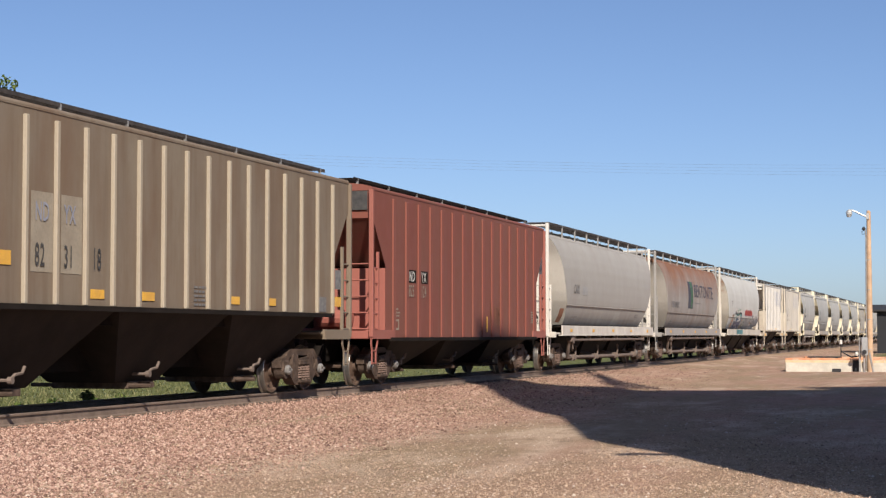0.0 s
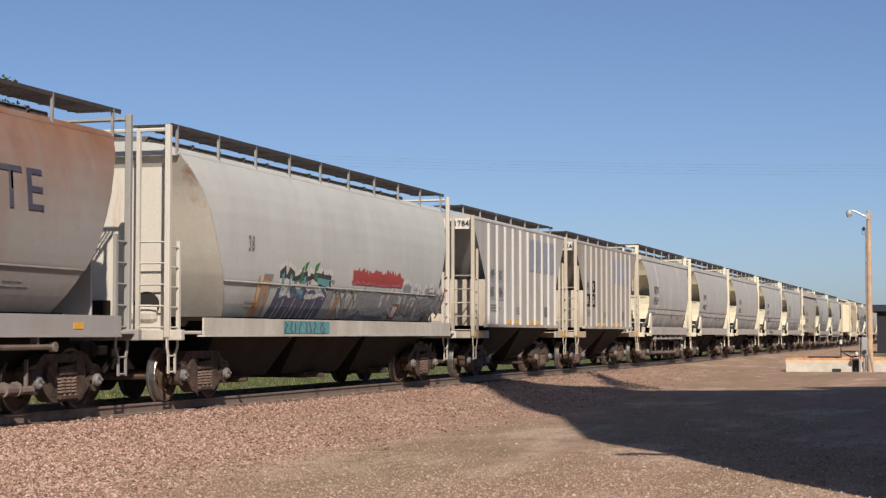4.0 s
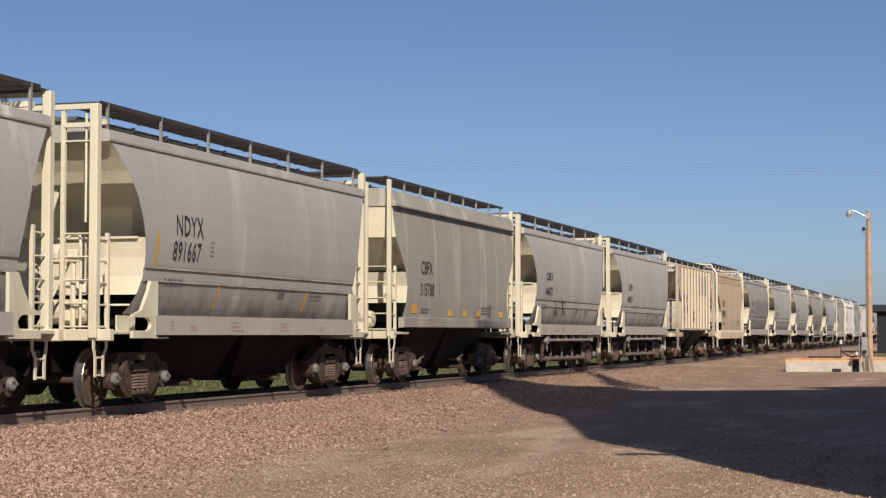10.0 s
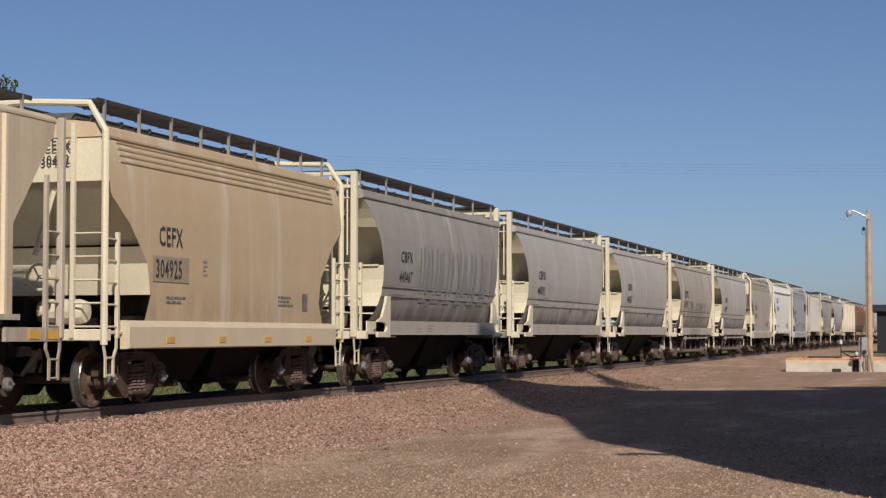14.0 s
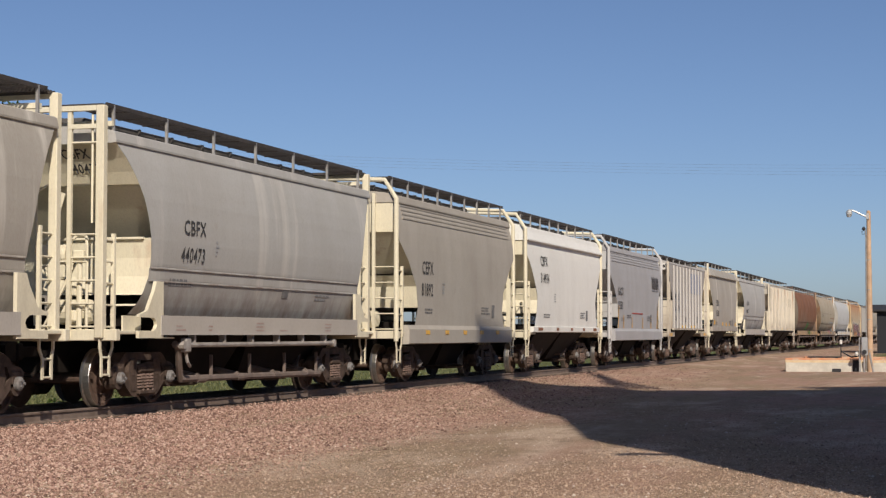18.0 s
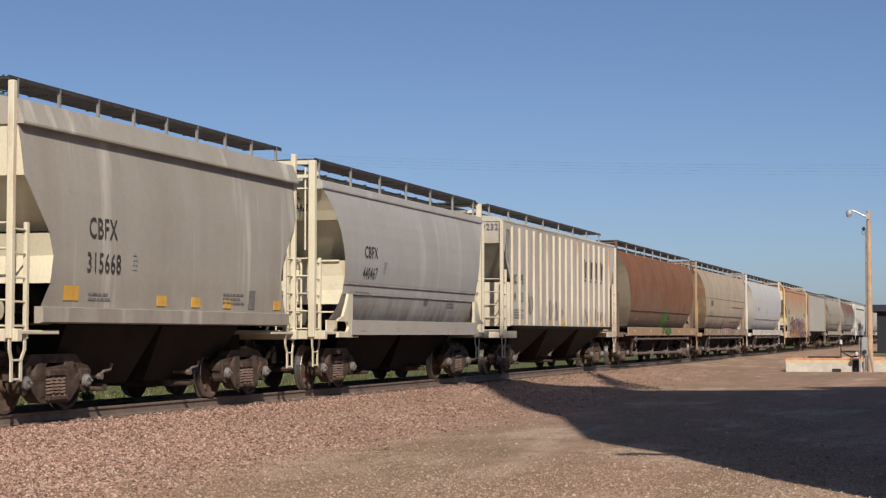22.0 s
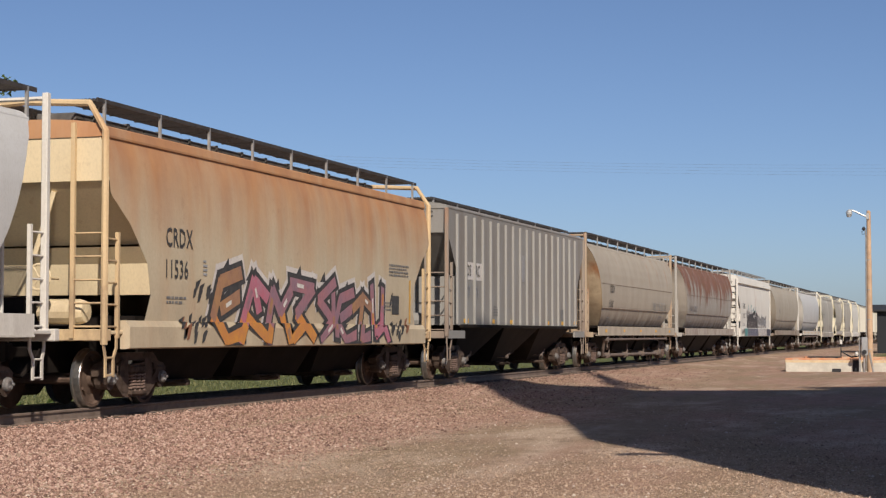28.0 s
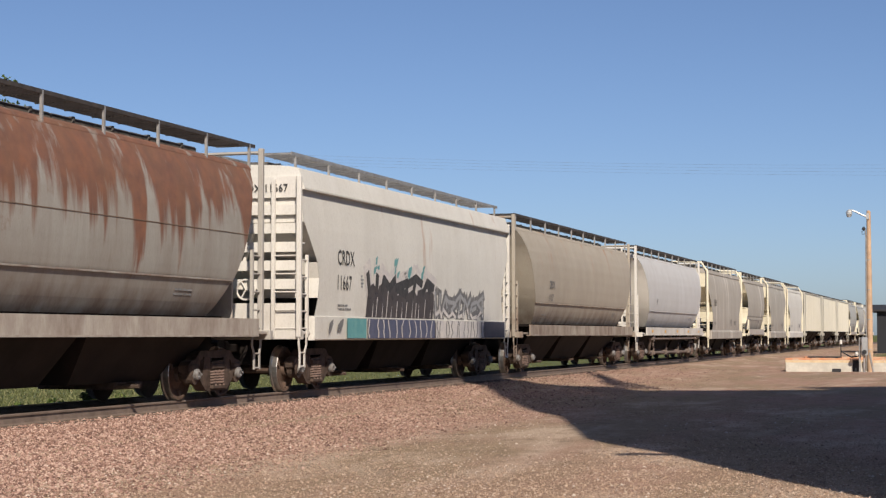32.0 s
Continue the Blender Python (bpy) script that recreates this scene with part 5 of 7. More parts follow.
# each row: the place of the front posts along the track at 0 s, the coupled length, and what the car looks like
TRAIN = [
    (18.5, 17.6, deep_ribbed((0.215, 0.178, 0.135), "grimy tan ribbed covered hopper car with pale ribs", both(
        lambda c, kn, B: [decal(c, "painted_patch", rect(y, 2.05, 0.62, 1.15), M_pale, kn, 0.006) for y in (3.15, 4.0)], big_letters(("ND", "YX"), (3.24, 4.06), 2.79, 0.27, M_bluepatch, 0.66), big_letters(("82", "31", "18"), (3.24, 4.06, 4.92), 2.14, 0.33, None, 0.58),
        yellows([2.2], 2.12, 0.42, 0.2), yellows([4.9, 6.6, 10.0, 11.7], 1.70, 0.42, 0.14), yellows([15.3], 1.74, 0.35, 0.2), patch(15.3, 2.1, 0.35, 0.4, M_dimblack, "stencil_box"), patch(14.4, 1.62, 0.4, 0.3, M_dimblack, "stencil_box"), print_at(8.5, 1.95, 0.6, 5)),
        ends=TAN_ENDS, ribs=17, rib_span=(1.23, 15.12), blot=0.72, rib=paint((0.36, 0.315, 0.25), 0.3, 0.0, 0.25), bays=3, dirt=0.7, streak=0.6, kn="deep_high")),
    (36.1, 17.4, deep_ribbed((0.205, 0.054, 0.039), "oxide-red ribbed covered hopper car", both(
        lambda c, kn, B: [decal(c, "painted_patch", rect(y, 2.38, 0.60, 0.30), M_under, kn, 0.006) for y in (2.58, 3.50)], big_letters(("ND", "YX"), (2.62, 3.55), 2.415, 0.235, M_white, 0.82), big_letters(("825", "124"), (2.60, 3.54), 2.05, 0.28, M_pale, 0.62), scribble(9.75, 1.35, 0.45, 0.62, M_brown, 27, 4, 0.02), scribble(10.3, 1.4, 0.5, 0.5, M_brown, 50, 4, 0.018), yellows([9.4, 11.9], 1.22, 0.09, 0.42), end_number("NDYX", "825124"), print_at(1.6, 1.72, 0.3, 3, M_pale), patch(1.55, 1.26, 0.34, 0.05, M_pale), patch(1.55, 1.46, 0.34, 0.05, M_pale), patch(1.55, 1.31, 0.06, 0.15, M_pale), patch(1.83, 1.31, 0.06, 0.15, M_pale), print_at(-1.7, 1.8, 0.4, 5, M_pale)),
        ends=RED_END, ribs=15, rib_span=(1.52, 14.67), rib=paint((0.225, 0.062, 0.045), 0.3, 0.0, 0.2), board=M_under, rib_size=(0.10, 0.022), kn="deep_low")),
    (53.5, 19.3, long_tank(paint((0.36, 0.355, 0.345), 0.35, 0.0, 0.2, low=0.3), P_white, "light grey round covered hopper car with a pale sill", both(
        mark("CAIX", 2.55, 2.52, 0.30, M_dimblack, 0.8), patch(3.9, 2.50, 0.75, 0.28, M_numpatch, "faded_number"), patch(1.0, 1.55, 0.6, 0.45, M_brown)))),
    (72.8, 19.3, long_tank(P_halfrust, paint((0.46, 0.44, 0.41), 0.4, 0.1, 0.3), "grey covered hopper car with a rusty top and green mark", both(
        patch(7.06, 2.37, 1.36, 1.23, M_navy, "dark_emblem"), emblem_arcs, mark("BENTONITE", 8.75, 2.92, 0.60, M_navy, 1.22), print_at(8.9, 2.62, 2.2, 1, M_slate), mark("FURX 894382", 2.45, 2.36, 0.26, M_slate, 0.92), print_at(2.4, 2.10, 1.2, 2, M_slate)), sill=paint((0.36, 0.345, 0.34), 0.4, 0.05, 0.3), frame_paint=paint((0.30, 0.295, 0.29), 0.4, 0.05, 0.3))),
    (92.1, 17.6, long_tank(paint((0.52, 0.53, 0.52), 0.3, 0.0, 0.25, low=0.35), P_offwhite, "white covered hopper car with faded sprayed writing", both(
        piece(4.40, 1.86, 2.5, 0.46, (5, 4, 6, 3), [M_teal, M_mist, M_teal], [M_bluespray, M_mist], 3, M_black, M_mist), tall_blocks(4.15, 1.48, 2.75, 0.62, 5, M_spraynavy, M_mist, 5, 0.12), tag_blobs((5.3, 5.9), 2.12, M_green, 4),
        patch(4.35, 1.18, 2.45, 0.24, M_teal), squiggles(4.4, 1.19, 2.3, 0.22, 9, M_spraynavy, 9), patch(6.95, 1.5, 0.34, 0.78, M_ghost), patch(3.55, 1.5, 0.45, 0.8, M_ghost), squiggles(3.3, 1.5, 0.7, 0.75, 4, M_amber, 11),
        squiggles(7.3, 1.5, 1.5, 0.62, 7, M_ghost, 12), scribble(7.4, 1.5, 1.3, 0.55, M_dimblack, 8, 4, 0.025), squiggles(7.55, 1.5, 0.30, 0.5, 2, M_amber, 14), piece(8.9, 1.56, 2.6, 0.52, (3, 0, 5, 1), [M_ghost], [M_numpatch], 15, M_ghost, M_mist, None, 0.14),
        piece(8.5, 2.22, 3.1, 0.24, (3, 1, 5, 4, 6, 0, 2, 3, 1), [M_red], [M_pink], 6, M_red, None, None, 0.16), patch(11.35, 1.50, 0.50, 0.36, M_brown), patch(11.45, 1.56, 0.30, 0.24, M_mist, "stencil_box"),
        piece(11.9, 1.62, 3.1, 0.60, (5, 6, 2, 0, 3, 1), [M_dimblack], [M_slate], 7, M_ghost, M_mist, None, 0.13), patch(15.0, 1.56, 0.10, 0.75, M_red), mark("38", 2.7, 2.7, 0.28, M_dimblack)), pipe=False)),
    (109.7, 12.3, small_ribbed(("WF", "RX"), ("801", "784"), (0.48, 0.47, 0.455), (scribble(0.3, 1.7, 0.1, 0.1, M_black, 1, 1),))),
    (122.0, 12.4, small_ribbed(("WF", "RX"), ("801", "626"), (0.38, 0.36, 0.335), dirt=0.5, black=True)),
    (134.4, 13.4, grey_round("", "", renumbered("891659"), paint(GREY, 0.35, 0.0, 0.22, chalk=0.6, low=0.6), True)),
    (147.8, 13.3, grey_round("CBFX", "440482")),
    (161.1, 13.6, grey_round("CBFX", "440062")),
    (174.7, 13.3, grey_round("CBFX", "441277", (scribble(3.3, 1.95, 1.4, 0.28, M_black, 11, 5, 0.022), scribble(3.2, 1.16, 1.9, 0.26, M_sillprint, 12, 9, 0.025)), paint(GREY, 0.35, 0.0, 0.22, chalk=0.75, low=0.7))),
    (188.0, 13.6, grey_round("", "", renumbered("891667"))),
    (201.6, 12.3, short_bent("CBFX", "315788", P_warmgrey, "warm grey covered hopper car with a sloped cream sill", both(yellows([4.3, 5.6, 6.9, 9.2], 1.62, 0.34, 0.17), patch(1.25, 1.66, 0.45, 0.22, M_yellow)), kn="wide", eave=0.24)),
    (213.9, 13.2, grey_round("CBFX", "440672", (scribble(3.6, 1.75, 1.7, 0.5, M_black, 14, 5, 0.022),), None, True)),
    (227.1, 13.7, grey_round("CBFX", "440474", pipe=True)),
    (240.8, 12.7, small_ribbed(("WF", "RX"), ("801", "739"), (0.60, 0.515, 0.385), (scribble(4.4, 1.75, 0.8, 0.5, M_dimblack, 16, 4, 0.02), end_spray(((0.45, 3.05, 0.22, 0.16, M_black), (0.80, 3.20, 0.15, 0.20, M_black), (0.62, 2.95, 0.20, 0.10, M_black)))), "cream ribbed covered hopper car with blue-grey patches")),
    (253.5, 11.8, short_bent("CEFX", "", paint((0.56, 0.445, 0.305), 0.35, 0.08, 0.3, soil=(0.36, 0.23, 0.12), chalk=0.4, low=0.3), "tan weathered covered hopper car with cream ends", (patch(1.50, 2.02, 1.35, 0.42, M_clay2), lambda c, kn, B: lettering(c, "lettering", "304925", 1.57, 2.09, 0.30, M_black, kn, 0.72, gap=0.024), lambda c, kn, B: lettering(c, "lettering", "CEFX", 0, 4.02, 0.15, M_black, kn, 0.9, end=0.35, gap=0.05), lambda c, kn, B: lettering(c, "lettering", "304925", 0, 3.80, 0.15, M_black, kn, 0.9, end=0.30, gap=0.05), sill_yellows(4, 1.02)), ridges=True, start=1.70, sill=paint((0.64, 0.55, 0.42), 0.3, 0.08, 0.2))),
    (265.3, 13.2, grey_round("CBFX", "440467", (worn_blocks([3.9 + 1.02 * i for i in range(7)], 1.92, 0.72, 1.35, M_ghost, M_ghost), squiggles(3.8, 1.75, 6.8, 1.5, 9, M_ghost, 18)), P_stripegrey)),
    (278.5, 14.1, grey_round("CBFX", "440312")),
    (292.6, 13.6, grey_round("CBFX", "440553")),
    (306.2, 13.2, grey_round("", "", renumbered("891695") + (squiggles(3.6, 1.62, 5.4, 1.1, 8, M_numpatch, 21), scribble(3.6, 1.75, 4.6, 0.9, M_dimblack, 22, 7, 0.022), end_spray(((0.85, 2.30, 0.26, 0.12, M_red), (0.45, 2.15, 0.30, 0.10, M_green), (0.55, 2.05, 0.34, 0.10, M_green), (0.95, 1.95, 0.12, 0.22, M_red), (0.55, 1.72, 0.16, 0.15, M_red))), scribble(3.4, 1.14, 2.8, 0.24, M_dimblack, 23, 5, 0.02)), P_warmgrey, True)),
    (319.4, 13.7, grey_round("CBFX", "440473", pipe=True)),
    (333.1, 12.0, short_bent("CEFX", "81892", paint((0.42, 0.39, 0.345), 0.4, 0.0, 0.3), "warm grey covered hopper car with a flared sill", both(sill_yellows(5, 1.16)), ridges=True, start=1.75)),
    (345.1, 12.2, short_bent("CBFX", "314934", paint((0.79, 0.79, 0.76), 0.15, 0.0, 0.12, low=0.1), "clean white covered hopper car with bent corner posts", both(sill_bricks, lambda c, kn, B: lettering(c, "lettering", "CBFX", 0, 3.96, 0.15, M_black, kn, 0.95, end=0.28, gap=0.03), lambda c, kn, B: lettering(c, "lettering", "314934", 0, 3.72, 0.15, M_black, kn, 0.95, end=0.25, gap=0.03)), kn="trough", eave=0.30, start=1.68, lift=0.64)),
    (357.3, 12.4, short_bent("GACX", "13550", P_bluegrey, "blue-grey covered hopper car with faded large letters", both(
        worn_blocks((8.42, 8.80, 9.16, 9.53), 2.92, 0.44, 0.60, M_spraydark, M_slate), tapers(((1.35, 0.85, 1), (2.4, 0.5, 0.4), (4.05, 0.42, 0.4), (6.3, 0.42, 0.4), (8.1, 0.45, 0.5), (9.45, 0.75, 1.5))), patch(4.15, 1.95, 2.2, 0.045, M_red), patch(3.1, 1.86, 0.8, 0.05, M_dimblack), patch(3.1, 1.78, 0.8, 0.05, M_dimblack)), ends=P_lightgrey, ridges=True, start=1.38)),
    (369.7, 12.4, small_ribbed(("WF", "RX"), ("801", "759"), (0.42, 0.41, 0.395))),
    (382.1, 11.9, short_bent("CBFX", "315668", P_warmgrey, "warm grey covered hopper car with a sloped cream sill", both(yellows([4.3, 5.6, 6.9, 9.2], 1.62, 0.34, 0.17), patch(1.25, 1.66, 0.45, 0.22, M_yellow)), kn="wide", eave=0.24)),
    (394.0, 13.9, grey_round("CBFX", "440467")),
    (407.9, 17.4, deep_ribbed((0.60, 0.58, 0.515), "dirty white ribbed covered hopper car with worn letters", dirt=0.6, blot=0.3, extra=both(
        big_letters(("RC", "PE"), (1.20, 2.05), 2.64, 0.27, None, 0.8), big_letters(("49", "23", "2"), (1.20, 2.05, 2.92), 2.12, 0.27, M_dimblack, 0.8), worn_blocks((10.60, 11.46, 12.31, 13.17), 2.95, 0.52, 0.76), lambda c, kn, B: lettering(c, "lettering", "RCPE 49232", 0, 4.12, 0.17, M_slate, kn, 0.95, end=0.12, gap=0.03), scribble(0.25, 3.2, 0.55, 0.95, M_slate, 28, 3, 0.018), scribble(10.2, 1.55, 1.3, 0.5, M_slate, 26, 4, 0.016),
        scribble(5.3, 1.6, 0.55, 0.6, M_dimblack, 29, 3, 0.022), scribble(6.15, 1.6, 0.55, 0.6, M_dimblack, 24, 3, 0.022), print_at(1.2, 1.85, 1.3, 4), print_at(7.1, 1.9, 0.5, 3), scribble(2.9, 1.75, 0.5, 0.55, M_slate, 25, 2, 0.02), print_at(-3.2, 1.9, 0.9, 4), yellows([5.3, 7.4, 11.2, 13.3], 1.47, 0.5, 0.12), patch(12.2, 1.62, 0.36, 0.42, M_brown), patch(13.05, 1.55, 0.40, 0.30, M_dimblack), patch(13.95, 1.62, 0.26, 0.3, M_dimblack, "stencil_box")), ribs=17, rib_span=(1.05, 14.75), rib=paint((0.66, 0.60, 0.50), 0.35, 0.30, 0.3, rust_low=3.2, low=0.5), ends=paint((0.70, 0.64, 0.52), 0.35, 0.2, 0.3, low=0.4), raised=0.20)),
    (425.3, 19.5, long_tank(P_rust, P_rust_end, "rust-brown round covered hopper car", both(yellows((3.5, 8.0, 12.6), 1.16, 0.35, 0.22), piece(9.15, 1.20, 1.15, 0.90, (4, 2), [M_spraygreen], [M_spraygreen], 30, M_green, None, M_green, 0.30), scribble(8.2, 1.2, 0.7, 0.22, M_green, 39, 3, 0.03), scribble(10.3, 1.75, 0.6, 0.22, M_green, 48, 3, 0.03), decal_oval(9.6, 1.25, 0.42, 0.11, M_spraygreen, M_black)), frame_paint=P_rustpost, sill=paint((0.42, 0.30, 0.19), 0.5, 0.3, 0.3, low=0.2))),
    (444.8, 19.2, long_tank(P_tan, P_tanend, "tan round covered hopper car with rust stains", both(
        mark("CRDX", 3.0, 2.6, 0.27, None, 0.75), mark("11039", 3.0, 2.1, 0.24, M_dimblack, 0.75), weld_seam(2.98), patch(11.0, 2.15, 3.4, 0.16, M_numpatch), patch(10.9, 2.6, 4.6, 0.05, M_brown), patch(10.9, 1.8, 4.0, 0.05, M_brown), patch(14.6, 1.8, 0.12, 0.85, M_brown), scribble(9.3, 1.2, 1.1, 0.25, M_pink, 31, 5, 0.03)), sill=P_tan, frame_paint=paint((0.44, 0.29, 0.18), 0.4, 0.5, 0.4, low=0.7))),
    (464.0, 19.1, long_tank(P_lightgrey, P_white, "light grey round covered hopper car with white ends", both(mark("CRDX", 3.3, 2.6, 0.22, M_dimblack, 0.7), print_at(8.0, 2.6, 0.25, 4)))),
    (483.1, 17.9, short_bent("CRDX", "11536", P_sunny, "yellow-tan rusty covered hopper car covered in sprayed letters", both(
        piece(3.75, 0.96, 4.8, 1.42, (0, 1, 2, 3), [M_mauve, M_clay, M_mauve, M_pink], [M_amber, M_pink, M_amber, M_mauve], 33, None, M_mist, M_white), piece(8.75, 0.96, 4.3, 1.34, (4, 0, 6, 5), [M_mauve, M_clay, M_amber], [M_amber, M_mauve, M_pink], 34, None, M_mist, M_white),
        tag_blobs((2.3, 2.75, 3.2, 13.2, 13.6, 14.0), 0.98, M_black, 35), tag_blobs((3.0, 3.4, 13.3), 1.55, M_black, 36), tag_blobs((2.5, 14.3), 1.0, M_brown, 38), patch(14.75, 1.42, 0.10, 1.0, M_yellow), print_at(13.3, 2.72, 1.4, 4, M_dimblack), patch(13.5, 1.62, 0.5, 0.42, M_black, "stencil_box")), ends=paint((0.72, 0.60, 0.40), 0.3, 0.12, 0.2, low=0.35), frame_paint=paint((0.62, 0.46, 0.27), 0.3, 0.3, 0.3, low=0.6), bays=3)),
    (501.0, 17.3, deep_ribbed((0.275, 0.272, 0.265), "dull grey ribbed covered hopper car", both(
        lambda c, kn, B: [decal(c, "painted_patch", rect(y, 2.60, 0.68, 0.46), M_mist, kn, 0.006) for y in (1.72, 2.53)], big_letters(("DS", "RC"), (1.76, 2.57), 2.70, 0.30, M_black, 0.72), lambda c, kn, B: lettering(c, "lettering", "DSRC", 0, 4.14, 0.16, M_black, kn, 1.1, end=0.45, gap=0.03), big_letters(("87", "98", "7"), (1.76, 2.57, 3.36), 2.14, 0.30, M_ghost, 0.72), yellows([1.5, 4.1, 6.2, 10.5, 12.6], 1.46, 0.42, 0.11), print_at(4.4, 1.9, 0.6, 4), patch(7.35, 2.70, 0.5, 0.78, M_ghost), patch(12.5, 1.6, 0.35, 0.35, M_dimblack, "stencil_box"), yellows([14.4], 1.48, 0.4, 0.11)), ribs=18, rib_span=(0.85, 14.5), streak=0.5, blot=0.25, frame_paint=paint((0.30, 0.25, 0.21), 0.4, 0.2, 0.3, low=0.5))),
    (518.3, 19.0, long_tank(P_beige, P_tanend, "beige round covered hopper car with tan rusty ends", both(mark("CRDX", 2.85, 2.68, 0.27, None, 0.75), mark("11160", 2.8, 2.15, 0.27, None, 0.75), scribble(11.4, 2.12, 2.9, 0.34, M_numpatch, 37, 9, 0.02), weld_seam(2.98), scribble(14.5, 2.15, 0.45, 0.3, M_dimblack, 49, 3, 0.018)), sill=paint((0.50, 0.45, 0.37), 0.4, 0.15, 0.3, low=0.3), frame_paint=paint((0.46, 0.36, 0.26), 0.4, 0.3, 0.4, low=0.6))),
    (537.3, 19.4, long_tank(P_streaky, paint((0.50, 0.46, 0.41), 0.5, 0.25, 0.4, low=0.6), "pale covered hopper car streaked with red-brown rust", both(mark("NAHX 550272", 2.35, 2.24, 0.26, M_slate, 0.9), weld_seam(2.98)), pipe=False, frame_paint=paint((0.40, 0.385, 0.36), 0.4, 0.15, 0.3))),
    (556.7, 17.4, short_bent("CRDX", "11667", P_bright, "white covered hopper car with black sprayed letters along its side", both(
        piece(3.7, 1.90, 4.9, 0.62, (5, 2, 4, 6, 1), [M_black], [M_spraydark], 40, M_mist, M_mist), tall_blocks(3.7, 1.535, 4.9, 0.80, 7, M_spraydark, M_mist, 41), tag_blobs((4.2, 5.6, 6.6, 7.6), 2.36, M_teal, 46), piece(8.7, 1.54, 4.4, 0.66, (5, 1, 3, 6, 2, 0, 4), [M_numpatch], [M_mist], 42, M_dimblack, None, None, 0.2), patch(3.7, 1.07, 4.9, 0.43, M_spraynavy), squiggles(3.75, 1.08, 4.8, 0.41, 11, M_mist, 43), patch(8.65, 1.07, 4.3, 0.43, M_mist), squiggles(8.7, 1.08, 4.2, 0.41, 13, M_dimblack, 44), patch(2.4, 1.08, 1.2, 0.42, M_teal), tag_blobs((1.3, 1.8), 1.08, M_dimblack, 47), patch(13.0, 1.08, 2.1, 0.42, M_navy), lambda c, kn, B: lettering(c, "lettering", "CRDX 11667", 0, 4.0, 0.15, M_black, kn, 0.9, end=0.05, gap=0.09)), ends=P_white, kn="long", louvre=True, eave=0.30, board=M_galv)),
    (574.1, 19.1, long_tank(P_beige, P_beige, "grey-beige round covered hopper car", both(mark("CRDX", 3.3, 2.6, 0.24, M_dimblack, 0.75), mark("11157", 3.3, 2.2, 0.22, M_dimblack, 0.75)), pipe=False)),
    (593.2, 17.9, long_tank(P_lightgrey, P_white, "pale grey round covered hopper car with white ends", both(mark("89", 3.2, 2.4, 0.24, M_dimblack, 0.75)))),
    (611.1, 14.4, short_bent("CEFX", "", P_warmgrey, "warm grey covered hopper car with bent posts", kn="bent")),
    (625.5, 11.6, grey_round("", "", body=P_warmgrey)),
    (637.1, 12.1, short_bent("", "", P_warmgrey, "warm grey covered hopper car with bent posts", kn="bent")),
    (649.2, 12.3, short_bent("", "", P_white, "white covered hopper car with bent posts", kn="bent")),
    (661.5, 16.5, deep_ribbed((0.48, 0.46, 0.40), "cream ribbed covered hopper car", ribs=15, dirt=0.25)),
    (678.0, 16.5, deep_ribbed((0.48, 0.46, 0.40), "cream ribbed covered hopper car", ribs=15, dirt=0.25)),
    (694.5, 16.5, deep_ribbed((0.48, 0.46, 0.40), "cream ribbed covered hopper car", ribs=15, dirt=0.25)),
    (711.0, 13.4, grey_round("", "")),
    (724.4, 13.4, grey_round("", "")),
    (737.8, 19.2, long_tank(P_lightgrey, P_white, "pale grey round covered hopper car with white ends")),
]
CARS = []
for place, length, look_ in TRAIN:
    CARS.append((place, hopper_car(length=length, **look_)))

# ---- ground ----
LOT = -0.36


def ground_height(x, y):
    h = lerp([(-60, -0.9), (-9, -0.8), (-4.2, -0.62), (-2.2, -0.17), (2.05, -0.17), (3.3, -0.30), (5.5, LOT), (400, LOT)], x)
    if x > 3.0:
        h += 0.05 * noise.noise((x * 0.16, y * 0.10, 3.1)) * min(1.0, (x - 3.0) / 3)
    return h


def spread(a, b, n, bend=1.0):
    return [a + (b - a) * (i / n) ** bend for i in range(n + 1)]


def ground_mesh():
    xs = [-4000, -1200, -400, -150, -60, -30] + spread(-18, 22, 80) + [30, 60, 150, 400, 1200, 4000]
    ys = [-4000, -1000, -300, -80, -20] + spread(0, 90, 150) + spread(96, 300, 34) + [400, 700, 1500, 4000]
    vs = [(x, y, ground_height(x, y)) for y in ys for x in xs]
    n = len(xs)
    fs = [(j * n + i, j * n + i + 1, (j + 1) * n + i + 1, (j + 1) * n + i) for j in range(len(ys) - 1) for i in range(n - 1)]
    me = bpy.data.meshes.new("ground")
    me.from_pydata(vs, [], fs)
    me.polygons.foreach_set("use_smooth", [True] * len(me.polygons))
    return me


